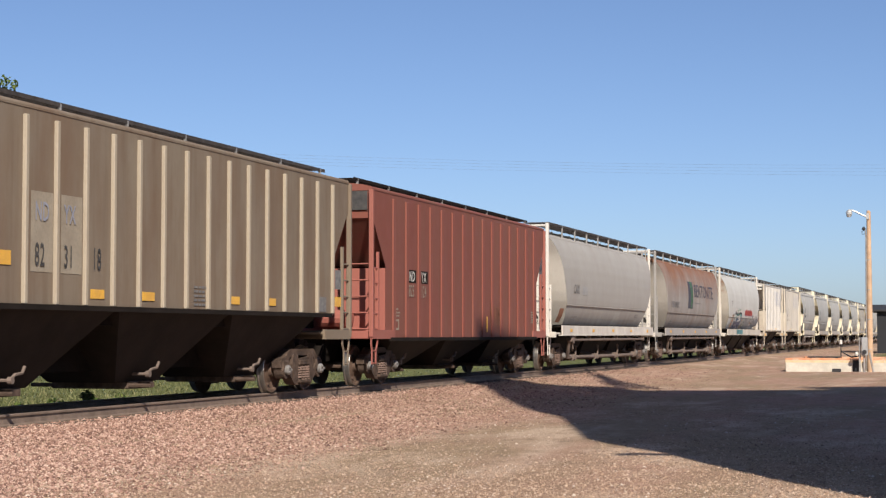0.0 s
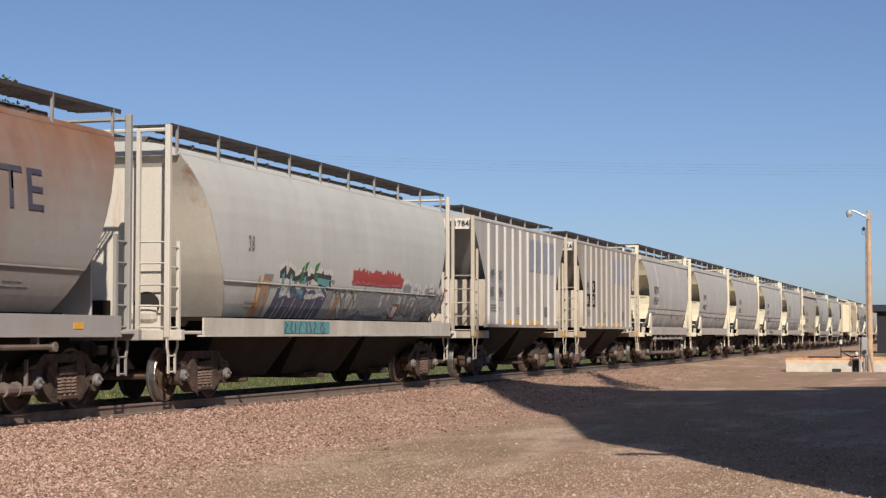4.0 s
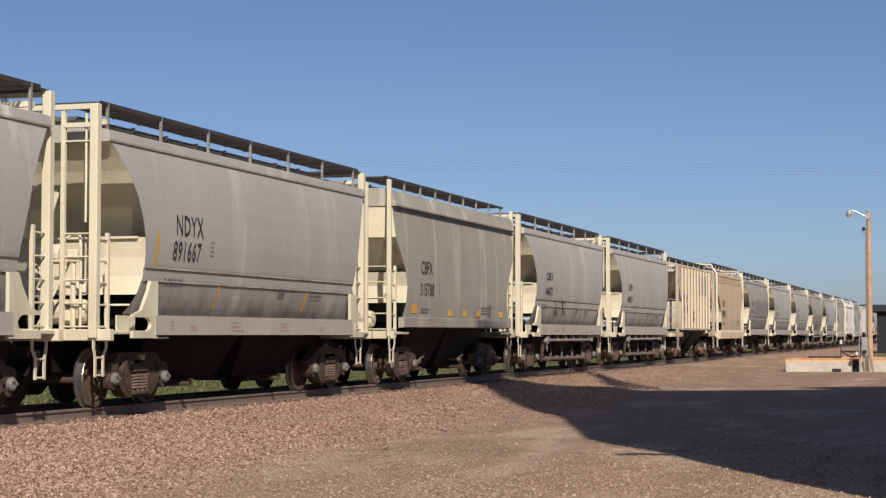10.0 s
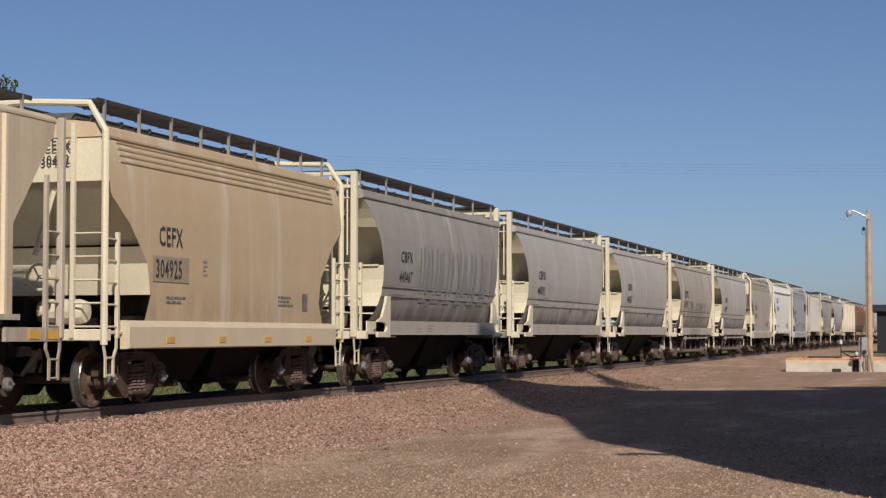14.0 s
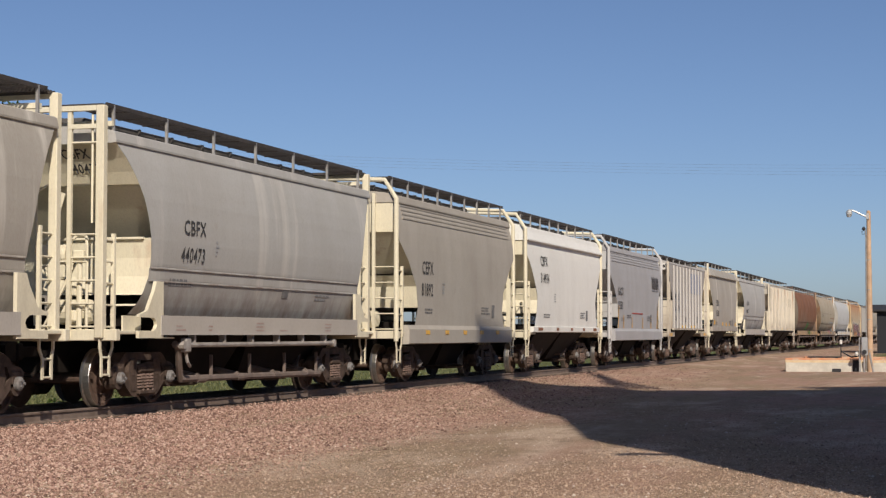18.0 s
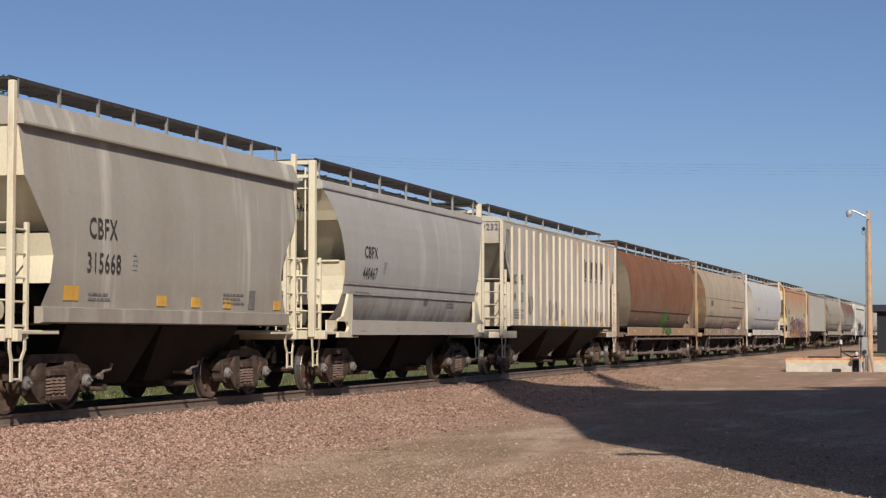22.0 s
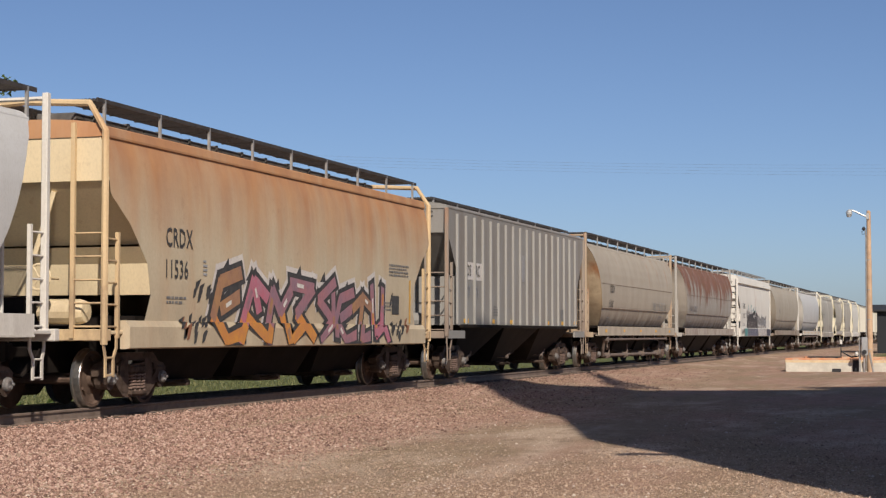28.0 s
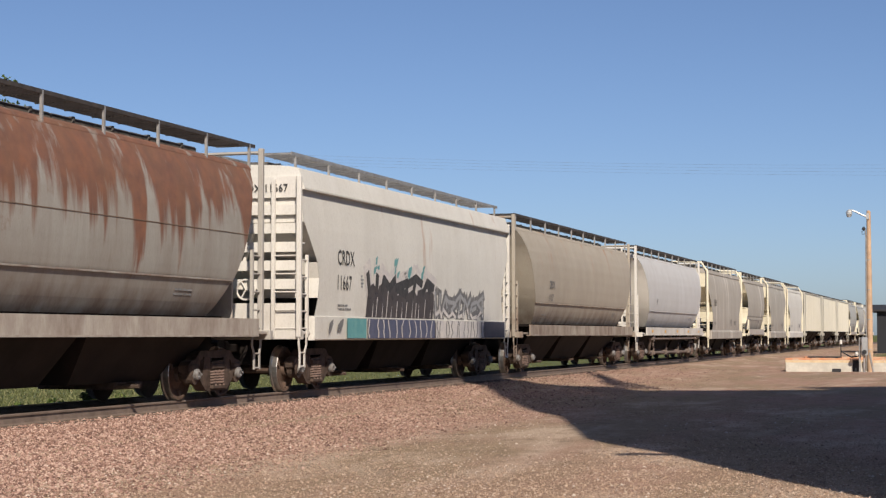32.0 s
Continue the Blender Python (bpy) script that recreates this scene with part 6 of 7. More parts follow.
def ground_material():
    m, nt, b = material("gravel_and_grass", 0.95)
    b.inputs["Specular IOR Level"].default_value = 0.1
    v = coords(nt, shift=False)
    pink = mixed(nt, noise_fac(nt, v, 16.0, 6, 0.3, 0.7), (0.47, 0.30, 0.225), (0.34, 0.215, 0.16))
    dirt = mixed(nt, noise_fac(nt, v, 7.0, 6, 0.3, 0.7), (0.385, 0.285, 0.19), (0.28, 0.205, 0.135))
    long_ = coords(nt, (1.0, 0.28, 1.0), shift=False)
    gravel = mixed(nt, noise_fac(nt, long_, 0.42, 6, 0.42, 0.58), pink, dirt)
    gravel = mixed(nt, noise_fac(nt, long_, 0.9, 7, 0.50, 0.66), gravel, (0.58, 0.45, 0.345), 0.75)
    gravel = mixed(nt, noise_fac(nt, coords(nt, (1.0, 0.5, 1.0), shift=False), 2.6, 7, 0.50, 0.70), gravel, (0.20, 0.145, 0.10), 0.65)
    gravel = mixed(nt, noise_fac(nt, v, 45.0, 3, 0.52, 0.72), gravel, (0.56, 0.43, 0.35), 0.55)
    gravel = mixed(nt, noise_fac(nt, v, 33.0, 3, 0.54, 0.70), gravel, (0.13, 0.085, 0.065), 0.6)
    grass = mixed(nt, noise_fac(nt, v, 1.4, 6, 0.3, 0.7), (0.105, 0.125, 0.046), (0.16, 0.165, 0.07))
    grass = mixed(nt, noise_fac(nt, v, 24.0, 4, 0.4, 0.7), grass, (0.07, 0.09, 0.03), 0.5)
    sp = nt.nodes.new("ShaderNodeSeparateXYZ")
    nt.links.new(v, sp.inputs[0])
    edge = node(nt, "ShaderNodeMapRange", **{"From Min": -4.6, "From Max": -5.4})
    nt.links.new(sp.outputs["X"], edge.inputs["Value"])
    far = node(nt, "ShaderNodeMapRange", **{"From Min": 105.0, "From Max": 120.0})
    nt.links.new(sp.outputs["Y"], far.inputs["Value"])
    off = node(nt, "ShaderNodeMapRange", **{"From Min": 6.0, "From Max": 8.0})
    nt.links.new(sp.outputs["X"], off.inputs["Value"])
    mx = nt.nodes.new("ShaderNodeMath")
    mx.operation = "MAXIMUM"
    nt.links.new(edge.outputs["Result"], mx.inputs[0])
    nt.links.new(times(nt, far.outputs["Result"], off.outputs["Result"]), mx.inputs[1])
    c = mixed(nt, mx.outputs[0], gravel, grass)
    nt.links.new(c, b.inputs["Base Color"])
    relief(nt, b, v, 22.0, 1.0, 0.05, 6)
    return m


ground = part("ground", ground_mesh(), ground_material())
tagged(ground, "pink gravel yard with worn dirt and grass beyond", "ground", kind="structure")

# ---- track ----
def rail_mesh():
    bm = bmesh.new()
    prof = [(-0.076, -0.172), (0.076, -0.172), (0.076, -0.160), (0.012, -0.140), (0.010, -0.045), (0.036, -0.034), (0.037, -0.008), (0.026, 0.0), (-0.026, 0.0), (-0.037, -0.008), (-0.036, -0.034), (-0.010, -0.045), (-0.012, -0.140), (-0.076, -0.160)]
    a = [bm.verts.new((x, -60, z)) for x, z in prof]
    b = [bm.verts.new((x, 900, z)) for x, z in prof]
    for i in range(len(prof)):
        j = (i + 1) % len(prof)
        bm.faces.new((a[i], a[j], b[j], b[i]))
    bm.faces.new(a)
    bm.faces.new(b[::-1])
    bmesh.ops.recalc_face_normals(bm, faces=bm.faces[:])
    return bm


RAIL = mesh_of(rail_mesh())
track = tagged(new("railway_track"), "rusty steel rails on dark wooden ties", "track", kind="structure")
for x in (-0.755, 0.755):
    part("rail", RAIL, M_rail, track, at=(x, 0, 0))
TIE = mesh_of(box(bmesh.new(), -1.32, 1.32, -0.115, 0.115, -0.34, -0.158, 0.012))
for i in range(160):
    part("tie", TIE, M_tie, track, at=(0.03 * math.sin(i * 2.1), 12 + 0.52 * i, 0.0))
PLATE = mesh_of(box(bmesh.new(), 0.60, 0.92, -0.09, 0.09, -0.165, -0.152))
for i in range(120):
    part("tie_plate", PLATE, M_rail, track, at=(0, 12 + 0.52 * i, 0.0))

# ---- loose stones of the yard and the ballast ----
def stones(n, seed, keep, size):
    """Small broken stones strewn where the yard lies open."""
    rng = np.random.default_rng(seed)
    base = np.array([(1, 0, 0), (-1, 0, 0), (0, 1, 0), (0, -1, 0), (0, 0, 1), (0, 0, -1)], float)
    tri = np.array([(0, 2, 4), (2, 1, 4), (1, 3, 4), (3, 0, 4), (2, 0, 5), (1, 2, 5), (3, 1, 5), (0, 3, 5)])
    pts = []
    while len(pts) < n:
        d = 1 / rng.uniform(1 / 75.0, 1 / 14.0)
        a = radians(rng.uniform(2.0, 33.0))
        x, y = 14.24 - d * math.sin(a), d * math.cos(a)
        if keep(x, y, rng):
            pts.append((x, y, ground_height(x, y)))
    pts = np.array(pts)
    s = rng.uniform(*size, (n, 1, 1)) * (0.6 + 0.9 * rng.random((n, 1, 1)) ** 4)
    v = base[None] * s * rng.uniform(0.6, 1.35, (n, 6, 1)) * np.array([1, 1, 0.75])
    t = rng.uniform(0, 6.28, n)
    c, q = np.cos(t)[:, None], np.sin(t)[:, None]
    v = np.stack([v[..., 0] * c - v[..., 1] * q, v[..., 0] * q + v[..., 1] * c, v[..., 2] + s[..., 0] * 0.25], -1) + pts[:, None]
    f = (tri[None] + 6 * np.arange(n)[:, None, None]).reshape(-1, 3)
    me = bpy.data.meshes.new("stones")
    me.from_pydata(v.reshape(-1, 3).tolist(), [], f.tolist())
    return me


def stone_material(name, a, b_, c_):
    m, nt, b = material(name, 0.9)
    b.inputs["Specular IOR Level"].default_value = 0.15
    g = nt.nodes.new("ShaderNodeNewGeometry")
    r = nt.nodes.new("ShaderNodeValToRGB")
    e = r.color_ramp.elements
    e[0].color, e[1].color = (*a, 1), (*c_, 1)
    e[0].position, e[1].position = 0.15, 0.95
    r.color_ramp.elements.new(0.55).color = (*b_, 1)
    nt.links.new(g.outputs["Random Per Island"], r.inputs[0])
    nt.links.new(r.outputs[0], b.inputs["Base Color"])
    return m


M_ballast = stone_material("pink_quartzite", (0.14, 0.083, 0.068), (0.32, 0.195, 0.155), (0.50, 0.36, 0.295))
M_palestone = stone_material("pale_quartzite", (0.34, 0.25, 0.20), (0.46, 0.365, 0.30), (0.58, 0.50, 0.43))
M_gravel = stone_material("yard_gravel", (0.20, 0.135, 0.10), (0.39, 0.275, 0.20), (0.50, 0.385, 0.30))


def on_ballast(x, y, rng):
    return 0.95 < x < 7.0 and rng.random() < min(1.0, ((7.0 - x) / 4.0) ** 1.5) or -2.6 < x < -0.95


def on_lot(x, y, rng):
    return 3.0 < x < 16.5 and noise.noise((x * 0.5, y * 0.12, 5.7)) + 0.6 * rng.random() > 0.22


def on_yard(x, y, rng):
    return 3.2 < x < 16.5 and noise.noise((x * 0.35, y * 0.09, 0.7)) + 0.5 * rng.random() > 0.05


tagged(part("ballast_stones", stones(95000, 4, on_ballast, (0.011, 0.024)), M_ballast), "broken pink quartzite ballast", "gravel", kind="stuff")
tagged(part("pale_stones", stones(6000, 6, on_lot, (0.007, 0.017)), M_palestone), "scattered pale stones on the yard", "stones", kind="stuff")
tagged(part("gravel_stones", stones(60000, 5, on_yard, (0.007, 0.015)), M_gravel), "loose pinkish yard gravel", "gravel", kind="stuff")

# ---- grass and weeds beyond the track ----
def grass_mesh(n, seed):
    rng = np.random.default_rng(seed)
    d = 1 / rng.uniform(1 / 110.0, 1 / 22.0, n)
    a = np.radians(rng.uniform(8, 33, n))
    x, y = 14.24 - d * np.sin(a), d * np.cos(a)
    ok = x < -4.4
    x, y = x[ok], y[ok]
    n = len(x)
    z = np.array([ground_height(p, q) for p, q in zip(x, y)])
    h = rng.uniform(0.04, 0.11, n) * (1 + 1.4 * (rng.random(n) < 0.05))
    t = rng.uniform(0, 6.28, n)
    w = rng.uniform(0.012, 0.03, n)
    lean = rng.uniform(-0.1, 0.1, (n, 2))
    a0 = np.stack([x - w * np.cos(t), y - w * np.sin(t), z], -1)
    b0 = np.stack([x + w * np.cos(t), y + w * np.sin(t), z], -1)
    c0 = np.stack([x + lean[:, 0], y + lean[:, 1], z + h], -1)
    me = bpy.data.meshes.new("grass")
    me.from_pydata(np.stack([a0, b0, c0], 1).reshape(-1, 3).tolist(), [], np.arange(3 * n).reshape(-1, 3).tolist())
    return me


M_grass = stone_material("meadow_grass", (0.085, 0.095, 0.038), (0.13, 0.145, 0.06), (0.20, 0.19, 0.10))
tagged(part("grass", grass_mesh(90000, 8), M_grass), "green meadow grass beyond the track", "grass", kind="stuff")


def leafy(bm, centre, r, n, rng, size, squash=1.0):
    for _ in range(n):
        v = Vector((rng.gauss(0, 1), rng.gauss(0, 1), rng.gauss(0, 1))).normalized() * r * rng.random() ** 0.4
        p = Vector(centre) + Vector((v.x, v.y, v.z * squash))
        u = Vector((rng.gauss(0, 1), rng.gauss(0, 1), rng.gauss(0, 1))).normalized() * size * (0.6 + 0.8 * rng.random())
        w = u.orthogonal().normalized() * size * 0.5
        bm.faces.new([bm.verts.new(q) for q in (p - u, p + w, p + u, p - w)])


M_leaf = stone_material("tree_leaves", (0.025, 0.045, 0.012), (0.055, 0.085, 0.022), (0.11, 0.14, 0.04))
M_bark = simple("bark", (0.12, 0.085, 0.06), (0.07, 0.05, 0.038), 6.0, 0.95, 0, 0.6, 0.03)


def tree(x, y, height, seed, spread_=2.6):
    rng = random.Random(seed)
    z0 = ground_height(x, y) - 0.1
    t = tagged(new("tree"), "leafy green cottonwood tree beyond the track", "tree")
    t.location = (x, y, z0)
    bm = bmesh.new()
    lathe(bm, [(0, 0.36), (0.4, 0.27), (height * 0.35, 0.2), (height * 0.7, 0.1), (height * 0.92, 0.03)], (0, 0, 0), 9, "z")
    tips = []
    for i in range(15):
        h = height * (0.28 + 0.62 * i / 15)
        a = i * 2.4 + rng.random()
        l = spread_ * (1.1 - 0.75 * i / 15) * (0.7 + 0.5 * rng.random())
        mid = (l * 0.5 * math.cos(a), l * 0.5 * math.sin(a), h + 0.25 * l)
        tip = (l * math.cos(a), l * math.sin(a), h + 0.65 * l)
        tube(bm, [(0, 0, h), mid, tip], 0.06, 5)
        tips += [mid, tip, tip]
    part("trunk", bm, M_bark, t)
    bm = bmesh.new()
    for p in tips + [(0, 0, height * 0.9), (0.2, 0.1, height * 0.97)]:
        q = (p[0] + rng.gauss(0, 0.3), p[1] + rng.gauss(0, 0.3), p[2] + rng.gauss(0, 0.2))
        leafy(bm, q, 0.75 * (0.7 + 0.6 * rng.random()), 130, rng, 0.10, 0.8)
    part("crown", bm, M_leaf, t)
    return t


tree(-23.9, 61.5, 12.5, 2)


def weed(x, y, h, seed):
    rng = random.Random(seed)
    w = tagged(new("weed"), "small dark green roadside weed in the grass", "weed", "weeds by the track")
    w.location = (x, y, ground_height(x, y) - 0.02)
    bm = bmesh.new()
    for i in range(9):
        a = rng.random() * 6.28
        tip = (0.4 * h * math.cos(a), 0.4 * h * math.sin(a), h * (0.6 + 0.4 * rng.random()))
        tube(bm, [(0, 0, 0), (tip[0] * 0.4, tip[1] * 0.4, tip[2] * 0.6), tip], 0.008, 4)
    tagged(part("stalk", bm, M_bark, w), kind="stuff")
    bm = bmesh.new()
    leafy(bm, (0, 0, h * 0.6), h * 0.5, 90, rng, 0.05 * max(1, h), 0.9)
    part("leaves", bm, M_leaf, w)


rng = random.Random(21)
for i in range(12):
    d, a = 26 + 26 * rng.random(), radians(20 + 12 * rng.random())
    weed(14.24 - d * math.sin(a) - 5.5, d * math.cos(a), 0.16 + 0.28 * rng.random(), i)

# ---- yard lamp on its wooden pole, meter box, concrete pit kerb ----
M_pole = simple("weathered_pole", (0.55, 0.38, 0.25), (0.40, 0.27, 0.18), 3.0, 0.9, 0, 0.4, 0.01)
M_conc = simple("old_concrete", (0.46, 0.44, 0.39), (0.30, 0.28, 0.25), 2.0, 0.9, 0, 0.3)
M_box = simple("meter_box_grey", (0.42, 0.43, 0.44), (0.32, 0.33, 0.34), 5.0, 0.5, 0.3)
M_lamp = simple("lamp_housing", (0.55, 0.56, 0.56), (0.40, 0.41, 0.41), 5.0, 0.45, 0.4)
M_dark = simple("flat_dark", (0.03, 0.03, 0.035), (0.02, 0.02, 0.022), 5.0, 0.8)
PX, PY = 10.12, 71.9
lamp = tagged(new("yard_lamp"), "wooden pole with a bracket lamp over the yard", "lamp post")
lamp.location = (PX, PY, LOT)
part("pole", lathe(bmesh.new(), [(-0.2, 0.125), (0, 0.12), (3.0, 0.108), (6.46, 0.082), (6.52, 0.06)], (0, 0, 0), 14, "z"), M_pole, lamp)
part("bracket", tube(bmesh.new(), [(-0.05, -0.10, 6.26), (-0.25, -0.12, 6.34), (-0.48, -0.14, 6.47), (-0.64, -0.15, 6.53), (-0.78, -0.15, 6.54)], 0.036, 8), M_lamp, lamp, "pale metal arm")
part("mounting_plate", box(bmesh.new(), -0.10, 0.02, -0.14, -0.08, 6.16, 6.40, 0.01), M_lamp, lamp)
part("lamp_head", lathe(bmesh.new(), [(-0.10, 0.08), (-0.09, 0.125), (0.0, 0.125), (0.05, 0.10), (0.10, 0.05), (0.11, 0.001)], (-0.76, -0.15, 6.45), 14, "z"), M_lamp, lamp)
part("lens", lathe(bmesh.new(), [(-0.09, 0.001), (-0.09, 0.08), (0.0, 0.11), (0.0, 0.001)], (-0.76, -0.15, 6.35), 14, "z"), M_box, lamp, "dull glass bowl")
part("conduit", tube(bmesh.new(), [(-0.15, -0.06, 0.1), (-0.125, -0.06, 3.0), (-0.11, -0.06, 5.5), (-0.14, -0.08, 5.75)], 0.028, 6), M_galv, lamp)
for z in (0.9, 2.1, 3.3, 4.5):
    part("strap", lathe(bmesh.new(), [(0, 0.128 - 0.006 * z), (0.04, 0.128 - 0.006 * z)], (-0.01, 0, z), 12, "z"), M_galv, lamp)
part("insulator", lathe(bmesh.new(), [(0, 0.05), (0.05, 0.08), (0.12, 0.05), (0.16, 0.001)], (-0.19, -0.08, 5.72), 8, "z"), M_dark, lamp)
part("wire_loop", tube(bmesh.new(), [(-0.19, -0.08, 5.72), (-0.27, -0.08, 5.66), (-0.25, -0.08, 5.55), (-0.14, -0.08, 5.58)], 0.012, 5), M_dark, lamp)

meter = tagged(new("meter_post"), "grey electric meter box on two pale posts", "meter box")
meter.location = (PX - 0.30, PY - 0.5, LOT)
for x in (-0.08, 0.10):
    part("post", box(bmesh.new(), x - 0.035, x + 0.035, -0.05, 0.05, -0.1, 1.40, 0.01), M_galv, meter)
part("box", box(bmesh.new(), 0.0, 0.24, -0.20, -0.05, 0.68, 1.41, 0.02), M_box, meter)
part("box_cover", box(bmesh.new(), 0.02, 0.22, -0.212, -0.203, 0.98, 1.38, 0.004), M_box, meter)
part("meter_glass", lathe(bmesh.new(), [(-0.10, 0.001), (-0.09, 0.07), (0, 0.09)], (0.12, -0.20, 0.82), 12, "y"), M_dark, meter)
part("brace", tube(bmesh.new(), [(0.30, -0.02, 0.80), (0.36, -0.02, 0.45), (0.46, -0.02, -0.05)], 0.04, 6), M_galv, meter)
part("insulator", lathe(bmesh.new(), [(0, 0.05), (0.06, 0.08), (0.14, 0.06), (0.18, 0.001)], (-0.20, 0.0, 0.66), 8, "z"), M_white, meter, "white knob")
part("knob_arm", tube(bmesh.new(), [(-0.20, 0.0, 0.68), (-0.08, 0.0, 0.68)], 0.02, 5), M_galv, meter)

M_concpale = simple("pale_concrete", (0.60, 0.57, 0.50), (0.44, 0.41, 0.36), 2.0, 0.9, 0, 0.3)
M_fadedorange = simple("faded_orange_paint", (0.62, 0.25, 0.12), (0.55, 0.40, 0.28), 5.0, 0.8, 0, 0.1)
M_ochre = simple("worn_cream_band", (0.72, 0.58, 0.38), (0.55, 0.40, 0.25), 4.0, 0.8, 0, 0.1)
pit = tagged(new("concrete_pit"), "low concrete pit kerb with a faded orange top edge", "pit")
pit.location = (6.75, 71.9, LOT)
for name, b in (("front_wall", (0, 4.0, 0, 0.28)), ("back_wall", (0, 4.0, 5.6, 5.88)), ("side_wall", (0, 0.28, 0.28, 5.6)), ("side_wall", (3.72, 4.0, 0.28, 5.6))):
    part(name, box(bmesh.new(), b[0], b[1], b[2], b[3], -0.1, 0.50, 0.02), M_concpale, pit)
    part("pale_band", box(bmesh.new(), b[0] - 0.003, b[1] + 0.003, b[2] - 0.003, b[3] + 0.003, 0.375, 0.468), M_ochre, pit, "worn cream paint")
    part("painted_edge", box(bmesh.new(), b[0] - 0.005, b[1] + 0.005, b[2] - 0.005, b[3] + 0.005, 0.470, 0.55, 0.012), M_fadedorange, pit, "faded orange paint")
part("deck", box(bmesh.new(), 0.29, 3.71, 0.29, 5.59, 0.0, 0.40), M_conc, pit)
# thin dark slab standing slightly proud of the front wall
part("recess", box(bmesh.new(), 2.68, 2.92, -0.016, 0.02, 0.0, 0.48), M_dark, pit, "dark upright strip")
tagged(part("scrap_block", box(bmesh.new(), 8.64, 8.98, 71.45, 71.7, LOT - 0.02, LOT + 0.14, 0.02), M_dark), "small dark block lying by the concrete", "block")
table = tagged(new("grate_lid"), "dark steel lid laid across the concrete pit", "lid")
table.location = (7.62, 71.93, LOT + 0.551)
part("lid", box(bmesh.new(), 0.0, 1.28, 0.0, 0.9, 0.02, 0.07, 0.01), M_dark, table)
for x in (0.08, 1.12):
    part("prop", box(bmesh.new(), x, x + 0.08, 0.02, 0.20, 0.0, 0.02), M_dark, table)
gauge = tagged(new("marker_rod"), "thin dark rod with a white cap on the pit kerb", "marker rod")
gauge.location = (8.96, 72.05, LOT + 0.551)
part("rod", tube(bmesh.new(), [(0, 0, 0.0), (0, 0, 0.88)], 0.022, 6), M_dark, gauge)
part("cap", lathe(bmesh.new(), [(0, 0.04), (0.0, 0.055), (0.16, 0.05), (0.18, 0.001)], (0, 0, 0.58), 8, "z"), M_white, gauge, "white plastic cap")
part("cord", tube(bmesh.new(), [(0.0, 0.0, 0.30), (0.19, -0.05, 0.17), (0.44, -0.25, 0.05), (0.66, -0.60, 0.09), (0.74, -0.65, 0.13)], 0.03, 6), M_dark, gauge, "black slung cord")

# ---- dark shed at the far end of the yard ----
M_shed = simple("charcoal_sheet", (0.014, 0.016, 0.022), (0.010, 0.011, 0.015), 1.0, 0.7, 0.1)
shed = tagged(new("shed"), "low charcoal metal shed at the end of the yard", "shed")
shed.location = (6.6, 143.0, LOT)
part("wall", box(bmesh.new(), 0, 14, 0, 12, -0.1, 3.35), M_shed, shed)
part("roof", prism(bmesh.new(), [(-0.5, 3.36), (12.5, 3.36), (12.5, 3.5), (6.0, 4.0), (-0.5, 3.5)], -0.7, 14.7), M_dark, shed)
for i in range(7):
    part("panel_seam", box(bmesh.new(), 1.0 + 2 * i - 0.04, 1.0 + 2 * i + 0.04, -0.05, -0.003, 0.0, 3.3), M_shed, shed)

# ---- grain elevator beside the yard, whose shadow falls over the gravel ----
M_elev = simple("dull_elevator_steel", (0.40, 0.40, 0.385), (0.30, 0.30, 0.29), 0.4, 0.6, 0.1, 0.2)
elev = tagged(new("grain_elevator"), "tall grey steel grain elevator beside the yard", "building")
elev.matrix_world = pose(0, 0, LOT, 0, 0, 90 - SUN_TURN)


def elev_box(name, p0, p1, s0, s1, z0, z1):
    part(name, box(bmesh.new(), p0, p1, s0, s1, z0, z1, 0.05), M_elev, elev)


RISE = math.tan(radians(SUN_UP))
elev_box("bin_block", 27.9, 33.4, -16.0, 3.0, -0.3, 34.2 * RISE)
elev_box("annex_block", 33.42, 70.0, -16.0, 3.0, -0.3, 36.6 * RISE)
elev_box("leg_base", 25.72, 27.88, -6.0, 3.0, -0.3, 37.0 * RISE)
bm = bmesh.new()
outline = [(p, h * RISE) for p, h in ((19.75, -0.3), (19.8, 7.0), (20.0, 9.5), (20.2, 11.8), (19.95, 14.0), (20.9, 18.0), (21.6, 20.8), (21.85, 23.2), (22.3, 26.6),
                                      (23.15, 32.0), (23.5, 35.0), (23.55, 37.6), (25.70, 40.6), (25.70, -0.3))]
lo = [bm.verts.new((p, 2.0, z)) for p, z in outline]
hi = [bm.verts.new((p, 3.0, z)) for p, z in outline]
bm.faces.new(lo)
bm.faces.new(hi[::-1])
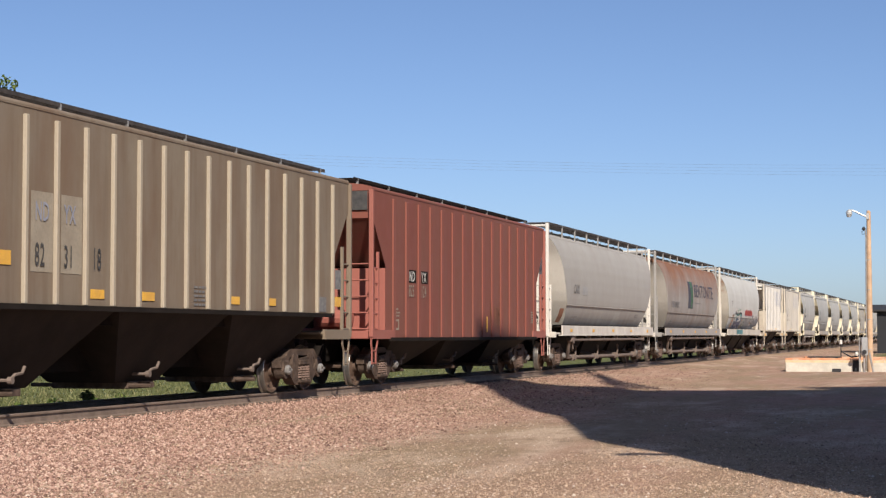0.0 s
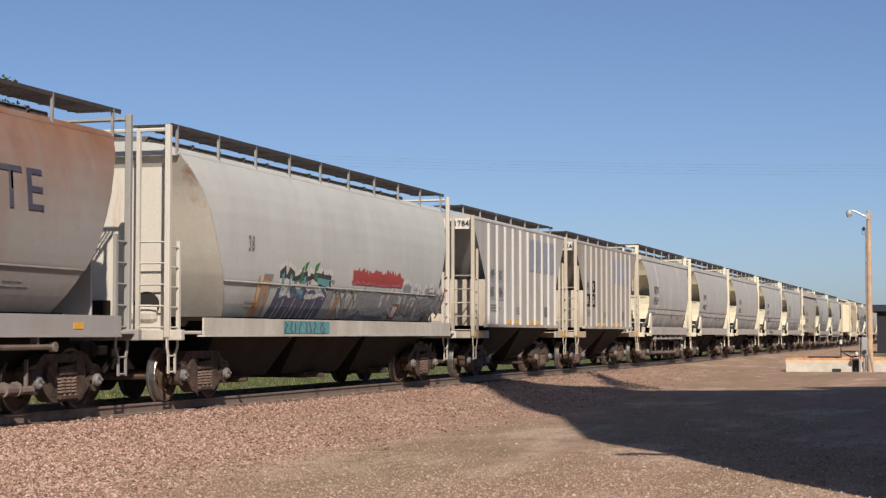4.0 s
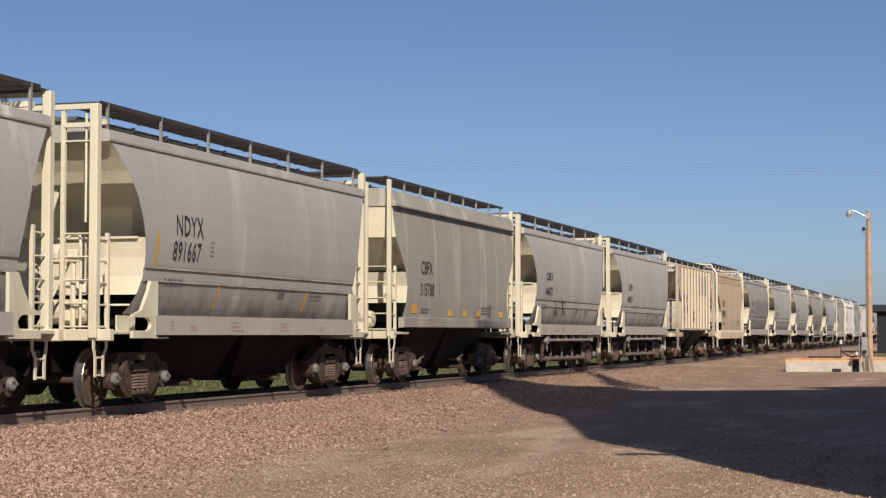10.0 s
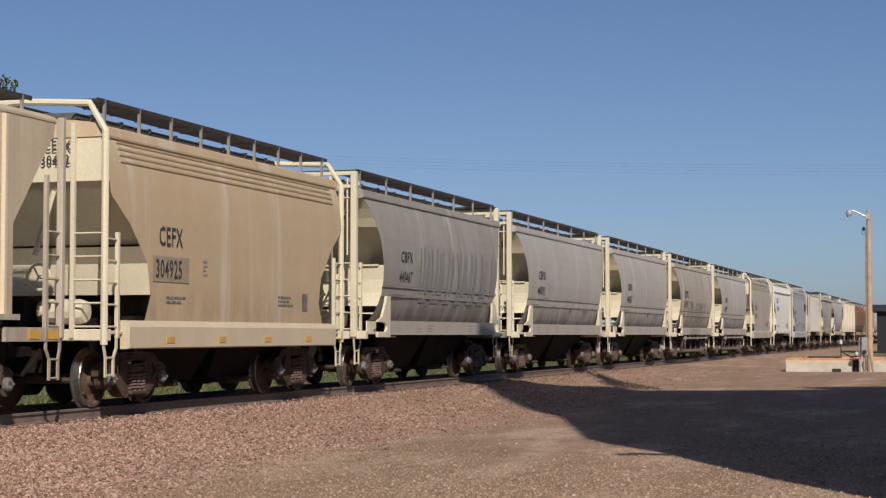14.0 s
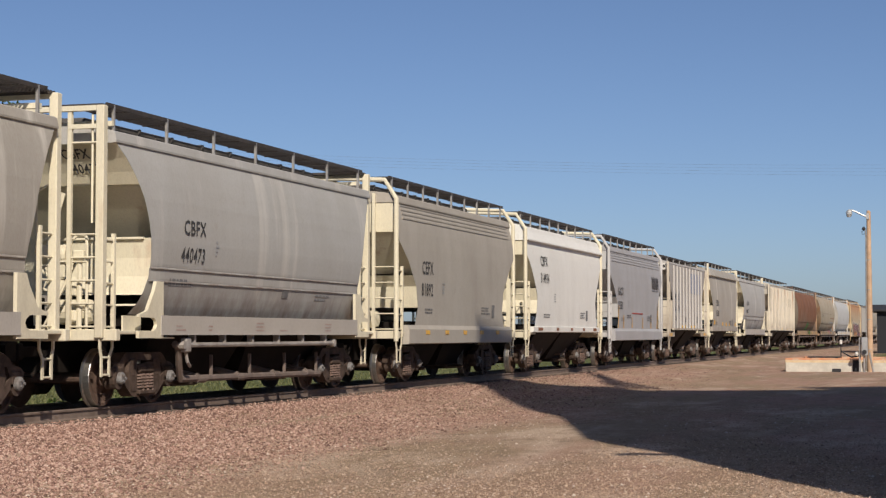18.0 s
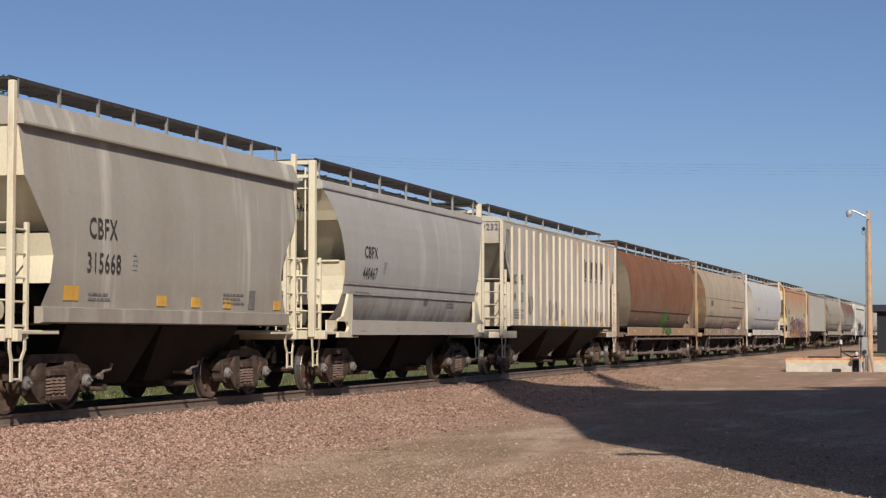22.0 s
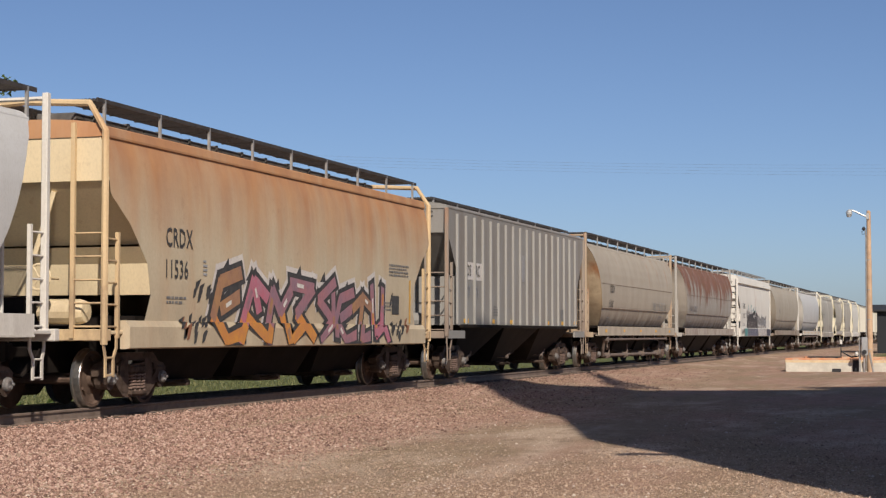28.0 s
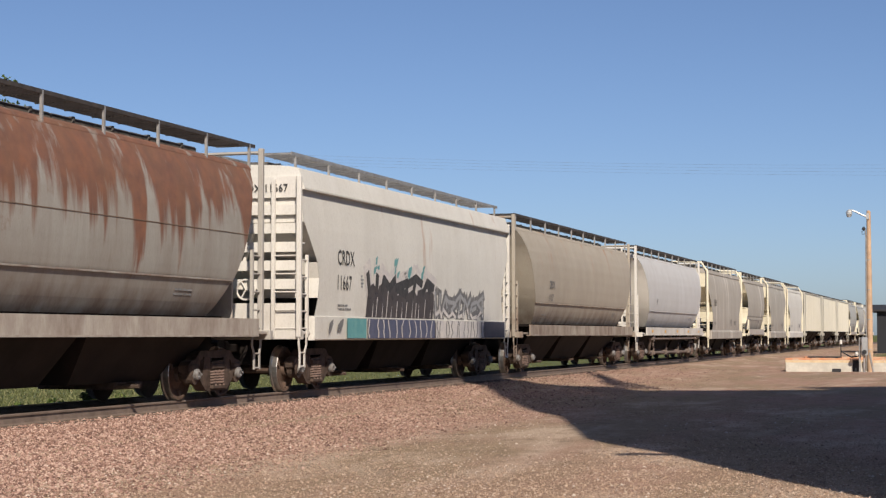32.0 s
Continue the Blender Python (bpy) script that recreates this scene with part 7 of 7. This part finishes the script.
for i in range(len(outline)):
    j = (i + 1) % len(outline)
    bm.faces.new((lo[j], lo[i], hi[i], hi[j]))
part("stair_tower", bm, M_elev, elev)
for i in range(3):
    part("spout", tube(bmesh.new(), [(27.9 + 0.5 * i, 2.5, 36.0 * RISE), (29.2 + 0.8 * i, 2.4, (42.0 + 3.5 * i) * RISE)], 0.16, 8), M_elev, elev)
part("spout", tube(bmesh.new(), [(20.1, 2.7, 11.2 * RISE), (19.75, 2.7, 11.4 * RISE), (19.45, 2.7, 11.3 * RISE)], 0.10, 8), M_elev, elev)

# ---- power lines far behind the train ----
M_wire = simple("wire", (0.10, 0.10, 0.11), (0.07, 0.07, 0.08), 1.0, 0.6, 0.5)
line = tagged(new("power_line"), "thin power line wires on wooden poles across the field", "power line")
P1, P2 = (-99.6, 174.0), (12.3, 240.0)
for x, y in (P1, P2):
    part("pole", lathe(bmesh.new(), [(-1.0, 0.22), (25.0, 0.14)], (x, y, -0.9), 8, "z"), M_pole, line)
    part("cross_arm", box(bmesh.new(), x - 1.6, x + 1.6, y - 0.06, y + 0.06, 22.9, 23.1), M_pole, line)
for i in range(4):
    pts = []
    for j in range(25):
        f = j / 24
        pts.append((P1[0] + (P2[0] - P1[0]) * f, P1[1] + (P2[1] - P1[1]) * f + 0.6 * i, 22.3 + 0.55 * i - 4 * (0.7 + 0.12 * i) * f * (1 - f)))
    part("wire", tube(bmesh.new(), pts, 0.008, 4), M_wire, line)


def motions():
    for place, car in CARS:
        walk(car, [(0.0, pose(0, place, 0)), (32.0, pose(0, place - SPEED * 32.0, 0))])
    # one turn of the wheels serves every wheel set: the train rolls without slipping
    first = WHEELSETS[0]
    per_frame = math.degrees(SPEED / FPS / 0.457)
    walk(first, [(i / FPS, pose(0, 0, 0, per_frame * i)) for i in range(32 * FPS + 1)])
    keys = first.animation_data
    for w in WHEELSETS[1:]:
        w.rotation_mode = "QUATERNION"
        w.animation_data_create()
        w.animation_data.action = keys.action
        w.animation_data.action_slot = keys.action_slot


motions()
